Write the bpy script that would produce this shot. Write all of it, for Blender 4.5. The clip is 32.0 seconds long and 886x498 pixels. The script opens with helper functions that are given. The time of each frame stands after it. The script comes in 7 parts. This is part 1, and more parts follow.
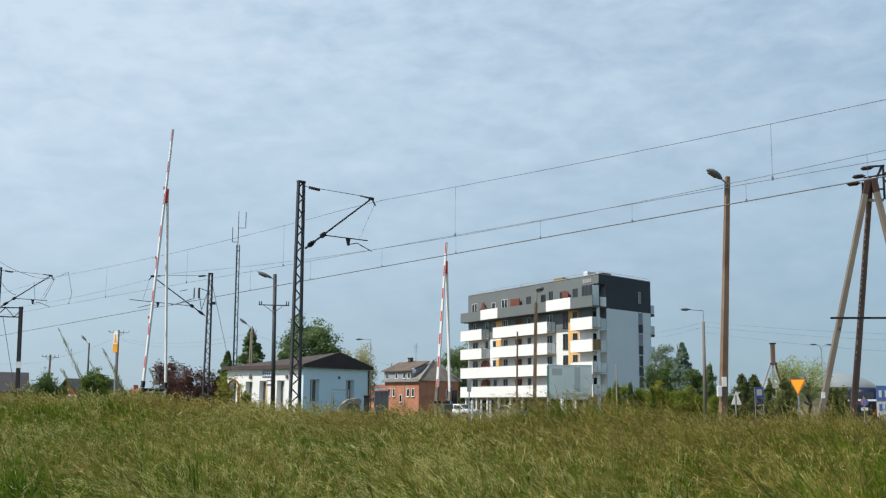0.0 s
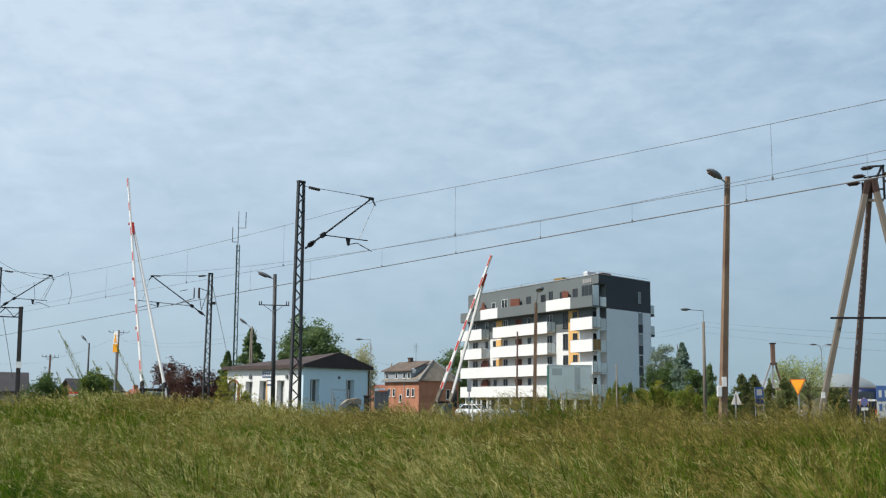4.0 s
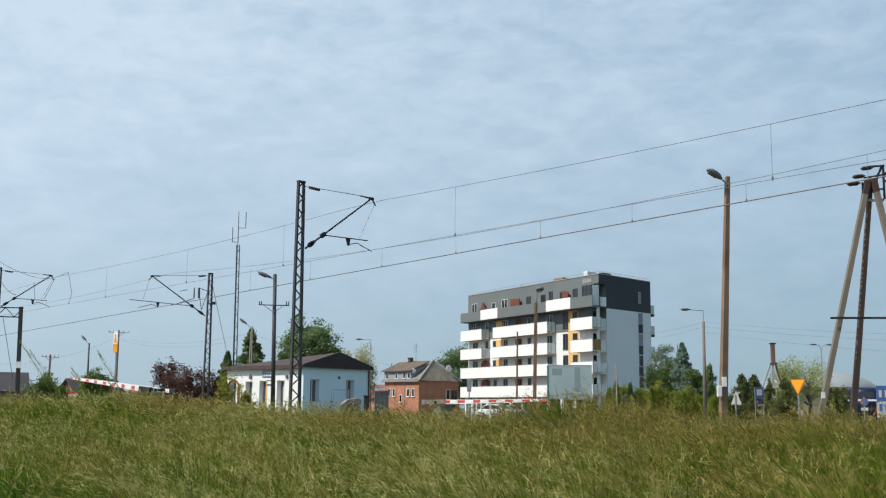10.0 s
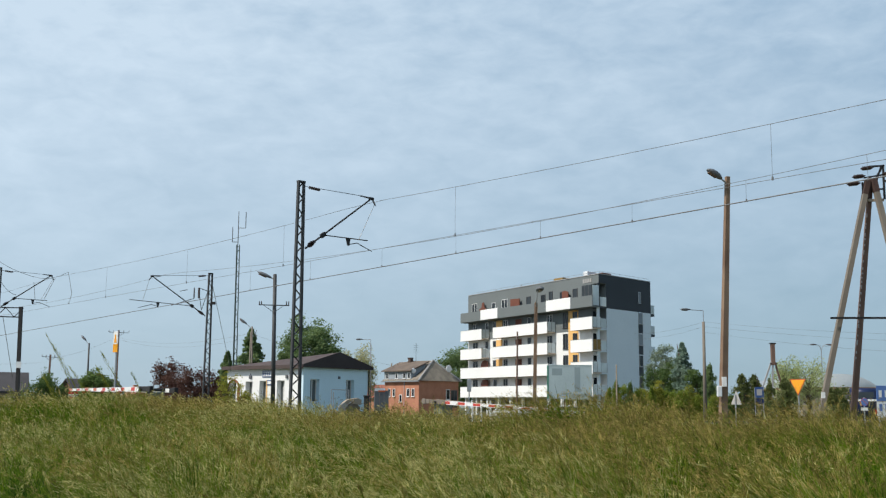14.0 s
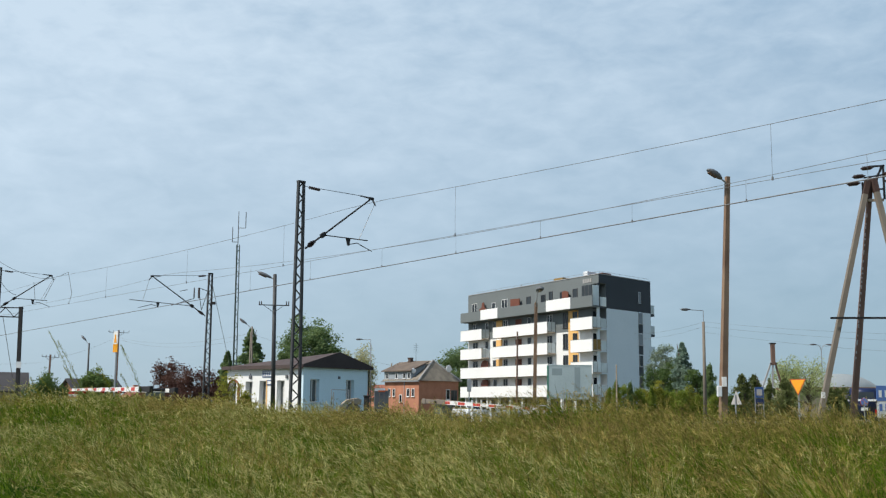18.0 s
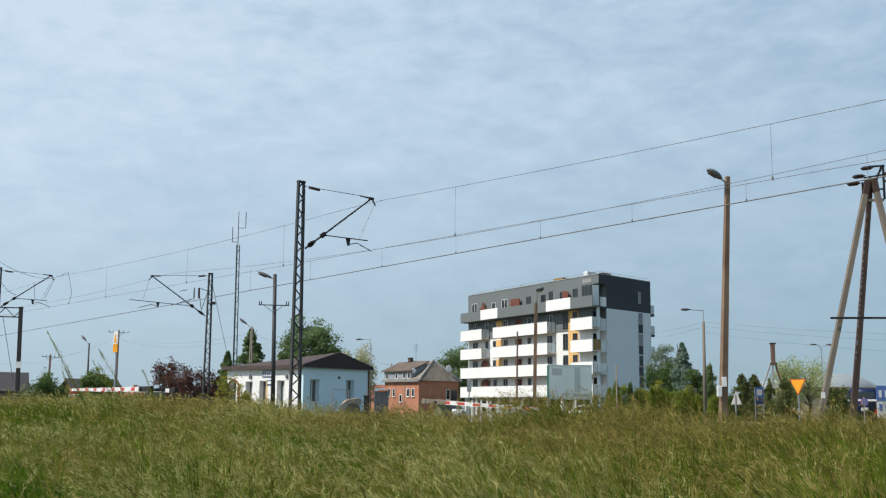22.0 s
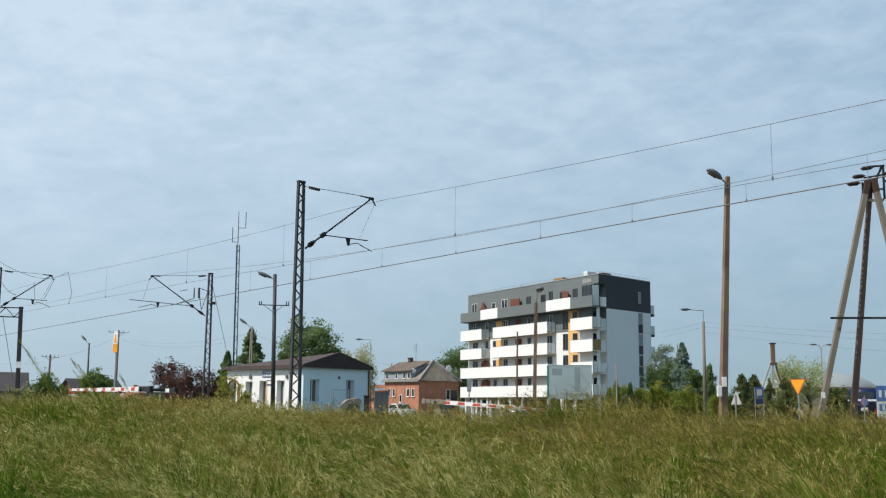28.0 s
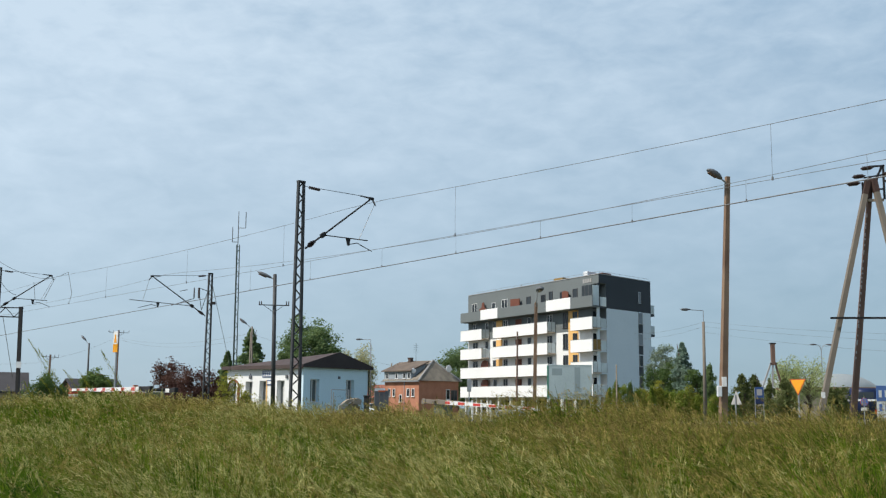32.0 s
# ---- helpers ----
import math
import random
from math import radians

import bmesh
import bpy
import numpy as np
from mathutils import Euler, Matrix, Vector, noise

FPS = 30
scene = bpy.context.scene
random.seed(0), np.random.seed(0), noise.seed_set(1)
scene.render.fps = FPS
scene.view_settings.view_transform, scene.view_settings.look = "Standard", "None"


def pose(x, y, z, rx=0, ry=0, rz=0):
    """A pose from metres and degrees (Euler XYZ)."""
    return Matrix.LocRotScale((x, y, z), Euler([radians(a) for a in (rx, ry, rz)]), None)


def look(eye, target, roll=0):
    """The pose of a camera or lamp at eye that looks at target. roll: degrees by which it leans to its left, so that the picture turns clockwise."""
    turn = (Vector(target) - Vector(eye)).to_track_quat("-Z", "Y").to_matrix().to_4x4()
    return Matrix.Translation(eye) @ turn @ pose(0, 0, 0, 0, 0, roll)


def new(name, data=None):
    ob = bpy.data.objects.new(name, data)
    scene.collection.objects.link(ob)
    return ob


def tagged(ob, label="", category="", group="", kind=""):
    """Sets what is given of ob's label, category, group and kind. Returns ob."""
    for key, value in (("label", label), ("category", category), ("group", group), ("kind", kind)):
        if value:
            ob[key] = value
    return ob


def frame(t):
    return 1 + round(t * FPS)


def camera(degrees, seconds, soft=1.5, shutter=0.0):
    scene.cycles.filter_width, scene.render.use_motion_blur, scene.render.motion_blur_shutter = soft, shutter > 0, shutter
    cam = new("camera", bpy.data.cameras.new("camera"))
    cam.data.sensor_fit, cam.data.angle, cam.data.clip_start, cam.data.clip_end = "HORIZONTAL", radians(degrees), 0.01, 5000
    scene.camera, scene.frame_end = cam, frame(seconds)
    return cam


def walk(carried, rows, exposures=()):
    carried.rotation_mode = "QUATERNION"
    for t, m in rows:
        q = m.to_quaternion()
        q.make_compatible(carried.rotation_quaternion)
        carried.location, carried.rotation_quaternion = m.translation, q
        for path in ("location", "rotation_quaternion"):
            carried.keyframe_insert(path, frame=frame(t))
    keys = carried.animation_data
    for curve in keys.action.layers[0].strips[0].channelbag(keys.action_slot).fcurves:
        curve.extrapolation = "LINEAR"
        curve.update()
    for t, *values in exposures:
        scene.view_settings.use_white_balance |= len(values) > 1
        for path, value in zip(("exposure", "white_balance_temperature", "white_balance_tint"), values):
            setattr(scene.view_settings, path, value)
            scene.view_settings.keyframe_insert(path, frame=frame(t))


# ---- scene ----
cam = camera(44.85, 32.0, soft=1.25)
EYE = (0.0, 0.0, 1.5)
AIM = (0.0, 1900.0 / 281.0, 2.5)
walk(cam, [(0.0, look(EYE, AIM, 0.55)), (32.0, look(EYE, AIM, 0.55))])

# ---- sky, sun and exposure ----
SUN_ELEV, SUN_AZ = 48.0, 202.0          # degrees; azimuth counted from +x towards +y
world = bpy.data.worlds.new("sky")
scene.world = world
world.use_nodes = True
wn, wl = world.node_tree.nodes, world.node_tree.links
wn.clear()
w_out, w_bg = wn.new("ShaderNodeOutputWorld"), wn.new("ShaderNodeBackground")
w_sky = wn.new("ShaderNodeTexSky")
w_sky.sky_type, w_sky.sun_disc = "NISHITA", False
w_sky.sun_elevation, w_sky.sun_rotation = radians(SUN_ELEV), radians(90.0 - SUN_AZ)
w_sky.dust_density, w_sky.ozone_density, w_sky.altitude = 0.25, 2.5, 100
w_co, w_map = wn.new("ShaderNodeTexCoord"), wn.new("ShaderNodeMapping")
w_map.inputs["Scale"].default_value = (1.0, 1.0, 2.3)
w_map.inputs["Rotation"].default_value = (0.0, 0.2, 0.0)
w_n1, w_n2 = wn.new("ShaderNodeTexNoise"), wn.new("ShaderNodeTexNoise")
w_n1.inputs["Scale"].default_value, w_n1.inputs["Detail"].default_value = 4.0, 5.0
w_n1.inputs["Roughness"].default_value, w_n1.inputs["Distortion"].default_value = 0.5, 0.4
w_n2.inputs["Scale"].default_value, w_n2.inputs["Detail"].default_value = 24.0, 6.0
w_n2.inputs["Roughness"].default_value, w_n2.inputs["Distortion"].default_value = 0.55, 0.3
w_sep = wn.new("ShaderNodeSeparateXYZ")


def sky_math(op, a, b, c=None):
    m = wn.new("ShaderNodeMath")
    m.operation = op
    for k, v in enumerate((a, b, c)):
        if v is None:
            continue
        if isinstance(v, (int, float)):
            m.inputs[k].default_value = v
        else:
            wl.new(v, m.inputs[k])
    return m.outputs[0]


wl.new(w_co.outputs["Generated"], w_map.inputs["Vector"])
wl.new(w_map.outputs["Vector"], w_n1.inputs["Vector"])
wl.new(w_map.outputs["Vector"], w_n2.inputs["Vector"])
wl.new(w_co.outputs["Generated"], w_sep.inputs["Vector"])
# a thin veil of cloud: thicker overhead and towards the sun, broken into soft puffs higher up
v_side = sky_math("MULTIPLY", w_sep.outputs["X"], sky_math("MULTIPLY_ADD", w_sep.outputs["Z"], -0.6, -0.48))
v_lie = sky_math("ADD", v_side, sky_math("MULTIPLY_ADD", w_sep.outputs["Z"], sky_math("MULTIPLY_ADD", w_sep.outputs["Z"], -3.2, 3.0), 0.09))
v_up = sky_math("MULTIPLY_ADD", w_sep.outputs["Z"], 2.0, 0.0)
v_puff = sky_math("ADD", sky_math("MULTIPLY_ADD", w_n1.outputs["Fac"], 0.9, -0.45), sky_math("MULTIPLY_ADD", w_n2.outputs["Fac"], 1.35, -0.675))
v_all = sky_math("ADD", v_lie, sky_math("MULTIPLY", v_puff, v_up))
w_gap = wn.new("ShaderNodeMix")            # between the puffs: hazy and greenish low down, a clearer blue higher up
w_gap.data_type = "RGBA"
w_gap.inputs["A"].default_value, w_gap.inputs["B"].default_value = (0.300, 0.448, 0.566, 1), (0.305, 0.475, 0.655, 1)
wl.new(sky_math("MULTIPLY_ADD", w_sep.outputs["Z"], 4.0, -0.4), w_gap.inputs["Factor"])
w_ramp = wn.new("ShaderNodeMix")
w_ramp.data_type = "RGBA"
w_ramp.inputs["B"].default_value = (0.715, 0.865, 1.0, 1)
wl.new(v_all, w_ramp.inputs["Factor"])
wl.new(w_gap.outputs["Result"], w_ramp.inputs["A"])
w_gain = wn.new("ShaderNodeVectorMath")
w_gain.operation = "SCALE"
w_gain.inputs["Scale"].default_value = 10.0
wl.new(w_ramp.outputs["Result"], w_gain.inputs[0])
w_mix = wn.new("ShaderNodeMix")
w_mix.data_type = "RGBA"
w_veil = wn.new("ShaderNodeMapRange")      # overhead the veil thins out
w_veil.inputs["From Min"].default_value, w_veil.inputs["From Max"].default_value = 0.42, 0.75
w_veil.inputs["To Min"].default_value, w_veil.inputs["To Max"].default_value = 0.86, 0.22
wl.new(w_sep.outputs["Z"], w_veil.inputs["Value"])
wl.new(w_veil.outputs["Result"], w_mix.inputs["Factor"])
wl.new(w_sky.outputs["Color"], w_mix.inputs["A"])
wl.new(w_gain.outputs["Vector"], w_mix.inputs["B"])
wl.new(w_mix.outputs["Result"], w_bg.inputs["Color"])
w_bg.inputs["Strength"].default_value = 0.095
wl.new(w_bg.outputs["Background"], w_out.inputs["Surface"])

sun_data = bpy.data.lights.new("sun", "SUN")
sun_data.energy, sun_data.angle, sun_data.color = 4.2, radians(0.6), (1.0, 0.94, 0.84)
sun = new("sun", sun_data)
sun_dir = Vector((math.cos(radians(SUN_ELEV)) * math.cos(radians(SUN_AZ)), math.cos(radians(SUN_ELEV)) * math.sin(radians(SUN_AZ)), math.sin(radians(SUN_ELEV))))
sun.matrix_world = look(sun_dir * 60, (0, 0, 0))
scene.view_settings.exposure = 0.0


# ---- materials ----
def mat(name, col, col2=None, rough=0.7, metal=0.0, scale=3.0, fine=40.0, bump=0.15, amount=0.5, spread=0.0, local=True, spec=None):
    """A surface with stains at a coarse scale, grain at a fine one, and relief. spread: how far single objects or pieces differ."""
    m = bpy.data.materials.new(name)
    m.use_nodes = True
    n, l = m.node_tree.nodes, m.node_tree.links
    p = n["Principled BSDF"]
    p.inputs["Roughness"].default_value, p.inputs["Metallic"].default_value = rough, metal
    if spec is not None:
        p.inputs["Specular IOR Level"].default_value = spec
    co = n.new("ShaderNodeTexCoord")
    a, b = n.new("ShaderNodeTexNoise"), n.new("ShaderNodeTexNoise")
    a.inputs["Scale"].default_value, a.inputs["Detail"].default_value = scale, 5.0
    b.inputs["Scale"].default_value, b.inputs["Detail"].default_value = fine, 3.0
    for t in (a, b):
        l.new(co.outputs["Object"], t.inputs["Vector"])
    ramp = n.new("ShaderNodeMapRange")
    ramp.inputs["From Min"].default_value, ramp.inputs["From Max"].default_value = 0.35, 0.68
    l.new(a.outputs["Fac"], ramp.inputs["Value"])
    k = n.new("ShaderNodeMath")
    k.operation = "MULTIPLY"
    k.inputs[1].default_value = amount
    l.new(ramp.outputs["Result"], k.inputs[0])
    mix = n.new("ShaderNodeMix")
    mix.data_type = "RGBA"
    c2 = col2 or tuple(v * 0.72 for v in col)
    mix.inputs["A"].default_value, mix.inputs["B"].default_value = (*col, 1), (*c2, 1)
    l.new(k.outputs[0], mix.inputs["Factor"])
    hsv = n.new("ShaderNodeHueSaturation")
    l.new(mix.outputs["Result"], hsv.inputs["Color"])
    val = n.new("ShaderNodeMapRange")
    val.inputs["To Min"].default_value, val.inputs["To Max"].default_value = 0.88, 1.12
    l.new(b.outputs["Fac"], val.inputs["Value"])
    last = val.outputs["Result"]
    if spread:
        ge = n.new("ShaderNodeNewGeometry") if not local else n.new("ShaderNodeObjectInfo")
        r = n.new("ShaderNodeMapRange")
        r.inputs["To Min"].default_value, r.inputs["To Max"].default_value = 1.0 - spread, 1.0 + spread
        l.new(ge.outputs["Random" if local else "Random Per Island"], r.inputs["Value"])
        mu = n.new("ShaderNodeMath")
        mu.operation = "MULTIPLY"
        l.new(last, mu.inputs[0])
        l.new(r.outputs["Result"], mu.inputs[1])
        last = mu.outputs[0]
    l.new(last, hsv.inputs["Value"])
    l.new(hsv.outputs["Color"], p.inputs["Base Color"])
    if bump:
        bp = n.new("ShaderNodeBump")
        bp.inputs["Strength"].default_value, bp.inputs["Distance"].default_value = bump, 0.02
        l.new(b.outputs["Fac"], bp.inputs["Height"])
        l.new(bp.outputs["Normal"], p.inputs["Normal"])
    return m


def leafy(name, col, col2, through_light=0.35, rough=0.55, patch=1.1, mottle=2.0, single=0.6):
    """Leaves or grass blades: two greens mixed piece by piece, and light that comes through them."""
    m = bpy.data.materials.new(name)
    m.use_nodes = True
    n, l = m.node_tree.nodes, m.node_tree.links
    p, out = n["Principled BSDF"], n["Material Output"]
    p.inputs["Roughness"].default_value = rough
    p.inputs["Specular IOR Level"].default_value = 0.15
    ge, co, no = n.new("ShaderNodeNewGeometry"), n.new("ShaderNodeTexCoord"), n.new("ShaderNodeTexNoise")
    no.inputs["Scale"].default_value = patch
    l.new(co.outputs["Object"], no.inputs["Vector"])
    ad = n.new("ShaderNodeMath")
    ad.operation = "MULTIPLY_ADD"
    ad.inputs[1].default_value = single
    l.new(ge.outputs["Random Per Island"], ad.inputs[0])
    sub = n.new("ShaderNodeMath")
    sub.operation = "MULTIPLY_ADD"
    sub.inputs[1].default_value, sub.inputs[2].default_value = mottle, 0.48 - single * 0.5 - mottle * 0.5
    l.new(no.outputs["Fac"], sub.inputs[0])
    l.new(sub.outputs[0], ad.inputs[2])
    mix = n.new("ShaderNodeMix")
    mix.data_type = "RGBA"
    mix.inputs["A"].default_value, mix.inputs["B"].default_value = (*col, 1), (*col2, 1)
    l.new(ad.outputs[0], mix.inputs["Factor"])
    l.new(mix.outputs["Result"], p.inputs["Base Color"])
    tr, ms = n.new("ShaderNodeBsdfTranslucent"), n.new("ShaderNodeMixShader")
    ms.inputs["Fac"].default_value = through_light
    l.new(mix.outputs["Result"], tr.inputs["Color"])
    l.new(p.outputs["BSDF"], ms.inputs[1])
    l.new(tr.outputs["BSDF"], ms.inputs[2])
    l.new(ms.outputs["Shader"], out.inputs["Surface"])
    return m


M = {
    "soil": mat("soil", (0.10, 0.10, 0.045), (0.07, 0.08, 0.03), 0.95, scale=0.3, fine=6, bump=0.4, amount=0.8),
    "ballast": mat("ballast", (0.22, 0.20, 0.18), (0.14, 0.11, 0.09), 0.95, scale=0.6, fine=14, bump=0.9),
    "asphalt": mat("asphalt", (0.06, 0.06, 0.062), (0.045, 0.045, 0.047), 0.9, scale=0.5, fine=60),
    "rail": mat("rail_steel", (0.16, 0.10, 0.07), (0.09, 0.05, 0.035), 0.55, 0.6),
    "concrete": mat("weathered_concrete", (0.40, 0.34, 0.27), (0.24, 0.19, 0.14), 0.9, scale=1.2, fine=30, bump=0.3, amount=0.7),
    "tanpole": mat("sun_bleached_concrete_pole", (0.26, 0.175, 0.115), (0.15, 0.085, 0.055), 0.9, scale=1.5, fine=30, bump=0.3, amount=0.8),
    "propgrey": mat("grey_weathered_prop", (0.215, 0.185, 0.15), (0.145, 0.12, 0.095), 0.9, scale=1.2, fine=30, bump=0.3, amount=0.7),
    "brownpole": mat("stained_concrete_pole", (0.20, 0.12, 0.09), (0.11, 0.068, 0.052), 0.9, scale=1.2, fine=30, bump=0.3, amount=0.8),
    "steel": mat("grey_green_painted_steel", (0.058, 0.062, 0.066), (0.04, 0.035, 0.032), 0.6, 0.2, scale=2, fine=30),
    "darksteel": mat("dark_painted_steel", (0.022, 0.022, 0.024), (0.02, 0.016, 0.014), 0.65, 0.2, scale=2, fine=30),
    "darkgreen": mat("dark_green_enamel", (0.03, 0.055, 0.045), (0.03, 0.04, 0.03), 0.5, scale=2, fine=20, bump=0.1),
    "drive_grey": mat("grey_green_sheet_steel", (0.13, 0.155, 0.135), (0.09, 0.105, 0.09), 0.55, 0.1, scale=2, fine=20, bump=0.1),
    "lamp_grey": mat("weathered_grey_lamp_shell", (0.15, 0.16, 0.17), (0.10, 0.10, 0.11), 0.45, 0.2, scale=4, bump=0.05),
    "galv": mat("galvanised_steel", (0.42, 0.43, 0.44), (0.30, 0.31, 0.32), 0.45, 0.7, scale=4, fine=40, bump=0.05),
    "wire": mat("wire_copper", (0.21, 0.21, 0.21), None, 0.5, 0.6, bump=0),
    "ceramic": mat("brown_insulator", (0.045, 0.025, 0.018), None, 0.3, bump=0),
    "white_paint": mat("white_enamel", (0.80, 0.80, 0.79), (0.66, 0.65, 0.62), 0.4, scale=2, fine=20, bump=0.03, amount=0.35),
    "red_paint": mat("red_enamel", (0.58, 0.045, 0.03), (0.45, 0.05, 0.04), 0.4, scale=2, fine=20, bump=0.03, amount=0.4),
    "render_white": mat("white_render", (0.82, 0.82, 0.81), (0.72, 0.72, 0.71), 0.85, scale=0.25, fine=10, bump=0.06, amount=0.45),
    "render_blue": mat("pale_blue_render", (0.66, 0.83, 0.92), (0.58, 0.75, 0.85), 0.85, scale=0.35, fine=10, bump=0.06, amount=0.6),
    # white render with the blue of sky-lit shade put into its colour
    "render_shade_tint": mat("render_tinted_as_sky_shade", (0.69, 0.77, 0.82), (0.63, 0.71, 0.76), 0.85, scale=0.25, fine=10, bump=0.06, amount=0.5),
    "balcony_white": mat("balcony_white", (0.86, 0.86, 0.85), (0.78, 0.78, 0.77), 0.7, scale=0.3, fine=8, bump=0.03, amount=0.4),
    "render_grey": mat("grey_render", (0.155, 0.176, 0.18), (0.13, 0.147, 0.15), 0.85, scale=0.25, fine=10, bump=0.06, amount=0.5),
    "render_dark": mat("anthracite_render", (0.048, 0.058, 0.07), (0.038, 0.046, 0.056), 0.85, scale=0.25, fine=10, bump=0.06, amount=0.5),
    "yellow": mat("yellow_render", (0.80, 0.48, 0.18), (0.72, 0.43, 0.16), 0.8, scale=0.4, fine=10, bump=0.05),
    "russet": mat("russet_timber_screen", (0.17, 0.055, 0.032), (0.12, 0.04, 0.025), 0.7, scale=1, fine=14),
    "rust": mat("dark_rusty_steel", (0.075, 0.042, 0.034), (0.045, 0.03, 0.026), 0.85, 0.1, scale=4, fine=30),
    "glass": mat("window_glass", (0.02, 0.024, 0.028), (0.04, 0.05, 0.055), 0.08, scale=0.4, fine=2, bump=0, spread=0.5, spec=0.2),
    "curtain_glass": mat("curtained_window_glass", (0.13, 0.14, 0.14), (0.06, 0.065, 0.07), 0.12, scale=1.5, fine=6, bump=0),
    "plant_screen": mat("ochre_reed_screen", (0.32, 0.20, 0.07), (0.16, 0.13, 0.04), 0.9, scale=3, fine=20),
    # the sky's reflection is put into this glass as a lighter grey
    "pane_light": mat("glass_with_painted_sky_reflection", (0.20, 0.23, 0.26), (0.13, 0.15, 0.17), 0.1, scale=0.5, bump=0),
    "frame_white": mat("white_window_frame", (0.75, 0.75, 0.74), None, 0.5, bump=0, amount=0.2),
    "frame_grey": mat("grey_window_frame", (0.36, 0.37, 0.38), None, 0.5, bump=0, amount=0.2),
    "frame_dark": mat("dark_window_frame", (0.06, 0.06, 0.065), None, 0.5, bump=0),
    "plinth": mat("beige_render", (0.50, 0.46, 0.39), (0.40, 0.37, 0.31), 0.85, scale=0.3, fine=10, bump=0.06, amount=0.6),
    "soffit": mat("warm_grey_concrete", (0.55, 0.47, 0.38), (0.46, 0.38, 0.30), 0.85, scale=0.4, fine=10, bump=0.05, amount=0.6),
    "frosted": leafy("frosted_balcony_glass", (0.78, 0.86, 0.88), (0.84, 0.89, 0.90), 0.5, 0.15, patch=0.5, mottle=1.0, single=0.4),
    "membrane": mat("dark_roof_felt", (0.055, 0.042, 0.042), (0.04, 0.03, 0.03), 0.85, scale=0.8, fine=12, bump=0.2, amount=0.8),
    "felt_top": mat("red_grey_roof_sheet", (0.088, 0.061, 0.056), (0.06, 0.042, 0.039), 0.75, scale=0.7, fine=10, bump=0.2, amount=0.8),
    "brick_orange": mat("orange_brick", (0.50, 0.225, 0.14), (0.37, 0.155, 0.095), 0.9, scale=0.9, fine=16, bump=0.3, amount=0.8),
    "slate_warm": mat("brownish_roof_felt", (0.17, 0.13, 0.10), (0.11, 0.085, 0.07), 0.9, scale=0.7, fine=9, bump=0.4, amount=0.9),
    "dormer_grey": mat("grey_blue_boards", (0.30, 0.34, 0.38), (0.22, 0.25, 0.28), 0.8, scale=0.6, fine=12, bump=0.2),
    "sheet_grey": mat("pale_grey_capping", (0.40, 0.39, 0.38), (0.30, 0.29, 0.28), 0.7, scale=1.0),
    "dark_brick": mat("sooty_brick", (0.09, 0.06, 0.05), None, 0.9),
    "slate": mat("weathered_roof_slate", (0.27, 0.235, 0.185), (0.15, 0.13, 0.105), 0.85, scale=1.1, fine=9, bump=0.4, amount=0.9),
    "rooftile": mat("dark_roof_tiles", (0.062, 0.058, 0.062), (0.042, 0.04, 0.042), 0.85, scale=0.7, fine=9, bump=0.4, amount=0.9),
    "redtile": mat("red_roof_tiles", (0.30, 0.10, 0.06), (0.20, 0.07, 0.05), 0.85, scale=0.7, fine=9, bump=0.4, amount=0.9),
    "bark": mat("bark", (0.12, 0.09, 0.065), (0.07, 0.05, 0.04), 0.95, scale=3, fine=20, bump=0.6),
    "sign_yellow": mat("amber_reflective_sheet", (0.85, 0.36, 0.015), (0.80, 0.32, 0.015), 0.45, scale=2, bump=0, amount=0.3),
    "sign_red": mat("red_reflective_sheet", (0.60, 0.12, 0.03), None, 0.45, bump=0, amount=0.2),
    "sign_blue": mat("blue_sign_sheet", (0.035, 0.085, 0.24), (0.03, 0.07, 0.20), 0.4, bump=0, amount=0.4),
    "sign_bright": mat("bright_blue_sign_sheet", (0.10, 0.19, 0.46), (0.085, 0.16, 0.40), 0.4, bump=0, amount=0.4),
    "navy": mat("navy_paint", (0.016, 0.028, 0.09), (0.012, 0.02, 0.06), 0.35, scale=1, bump=0.02),
    "sheet_white": mat("white_sheeting", (0.74, 0.76, 0.78), (0.62, 0.65, 0.68), 0.55, scale=0.3, fine=5, bump=0.1),
    "hall_sheet": mat("translucent_grey_sheeting", (0.38, 0.42, 0.44), (0.30, 0.34, 0.36), 0.5, scale=0.3, fine=5, bump=0.1, amount=0.8),
    "board": mat("faded_pale_board", (0.31, 0.385, 0.41), (0.25, 0.32, 0.345), 0.6, scale=0.35, fine=6, bump=0.05, amount=0.8),
    "board_green": mat("green_board_edge", (0.05, 0.20, 0.15), None, 0.6),
    "board_grey": mat("faded_print", (0.20, 0.26, 0.28), (0.15, 0.20, 0.22), 0.6, scale=0.7),
    "rubber": mat("black_rubber", (0.02, 0.02, 0.02), None, 0.8),
    "car_white": mat("white_car_paint", (0.74, 0.77, 0.80), None, 0.25, scale=1, bump=0, amount=0.1),
    "car_silver": mat("pale_blue_car_paint", (0.55, 0.62, 0.68), None, 0.25, 0.3, scale=1, bump=0, amount=0.1),
    "carglass": mat("tinted_car_glass", (0.03, 0.04, 0.05), None, 0.06, bump=0),
    "lamp_red": mat("red_lamp_lens", (0.45, 0.02, 0.02), None, 0.2, bump=0),
    "lens_amber": mat("dull_amber_lens", (0.16, 0.10, 0.06), None, 0.2, bump=0),
    "lens": mat("lamp_lens", (0.6, 0.62, 0.62), None, 0.15, bump=0),
    "grass_low": leafy("meadow_blades", (0.016, 0.060, 0.003), (0.20, 0.31, 0.016), 0.5, patch=4.2, mottle=4.6, single=0.35),
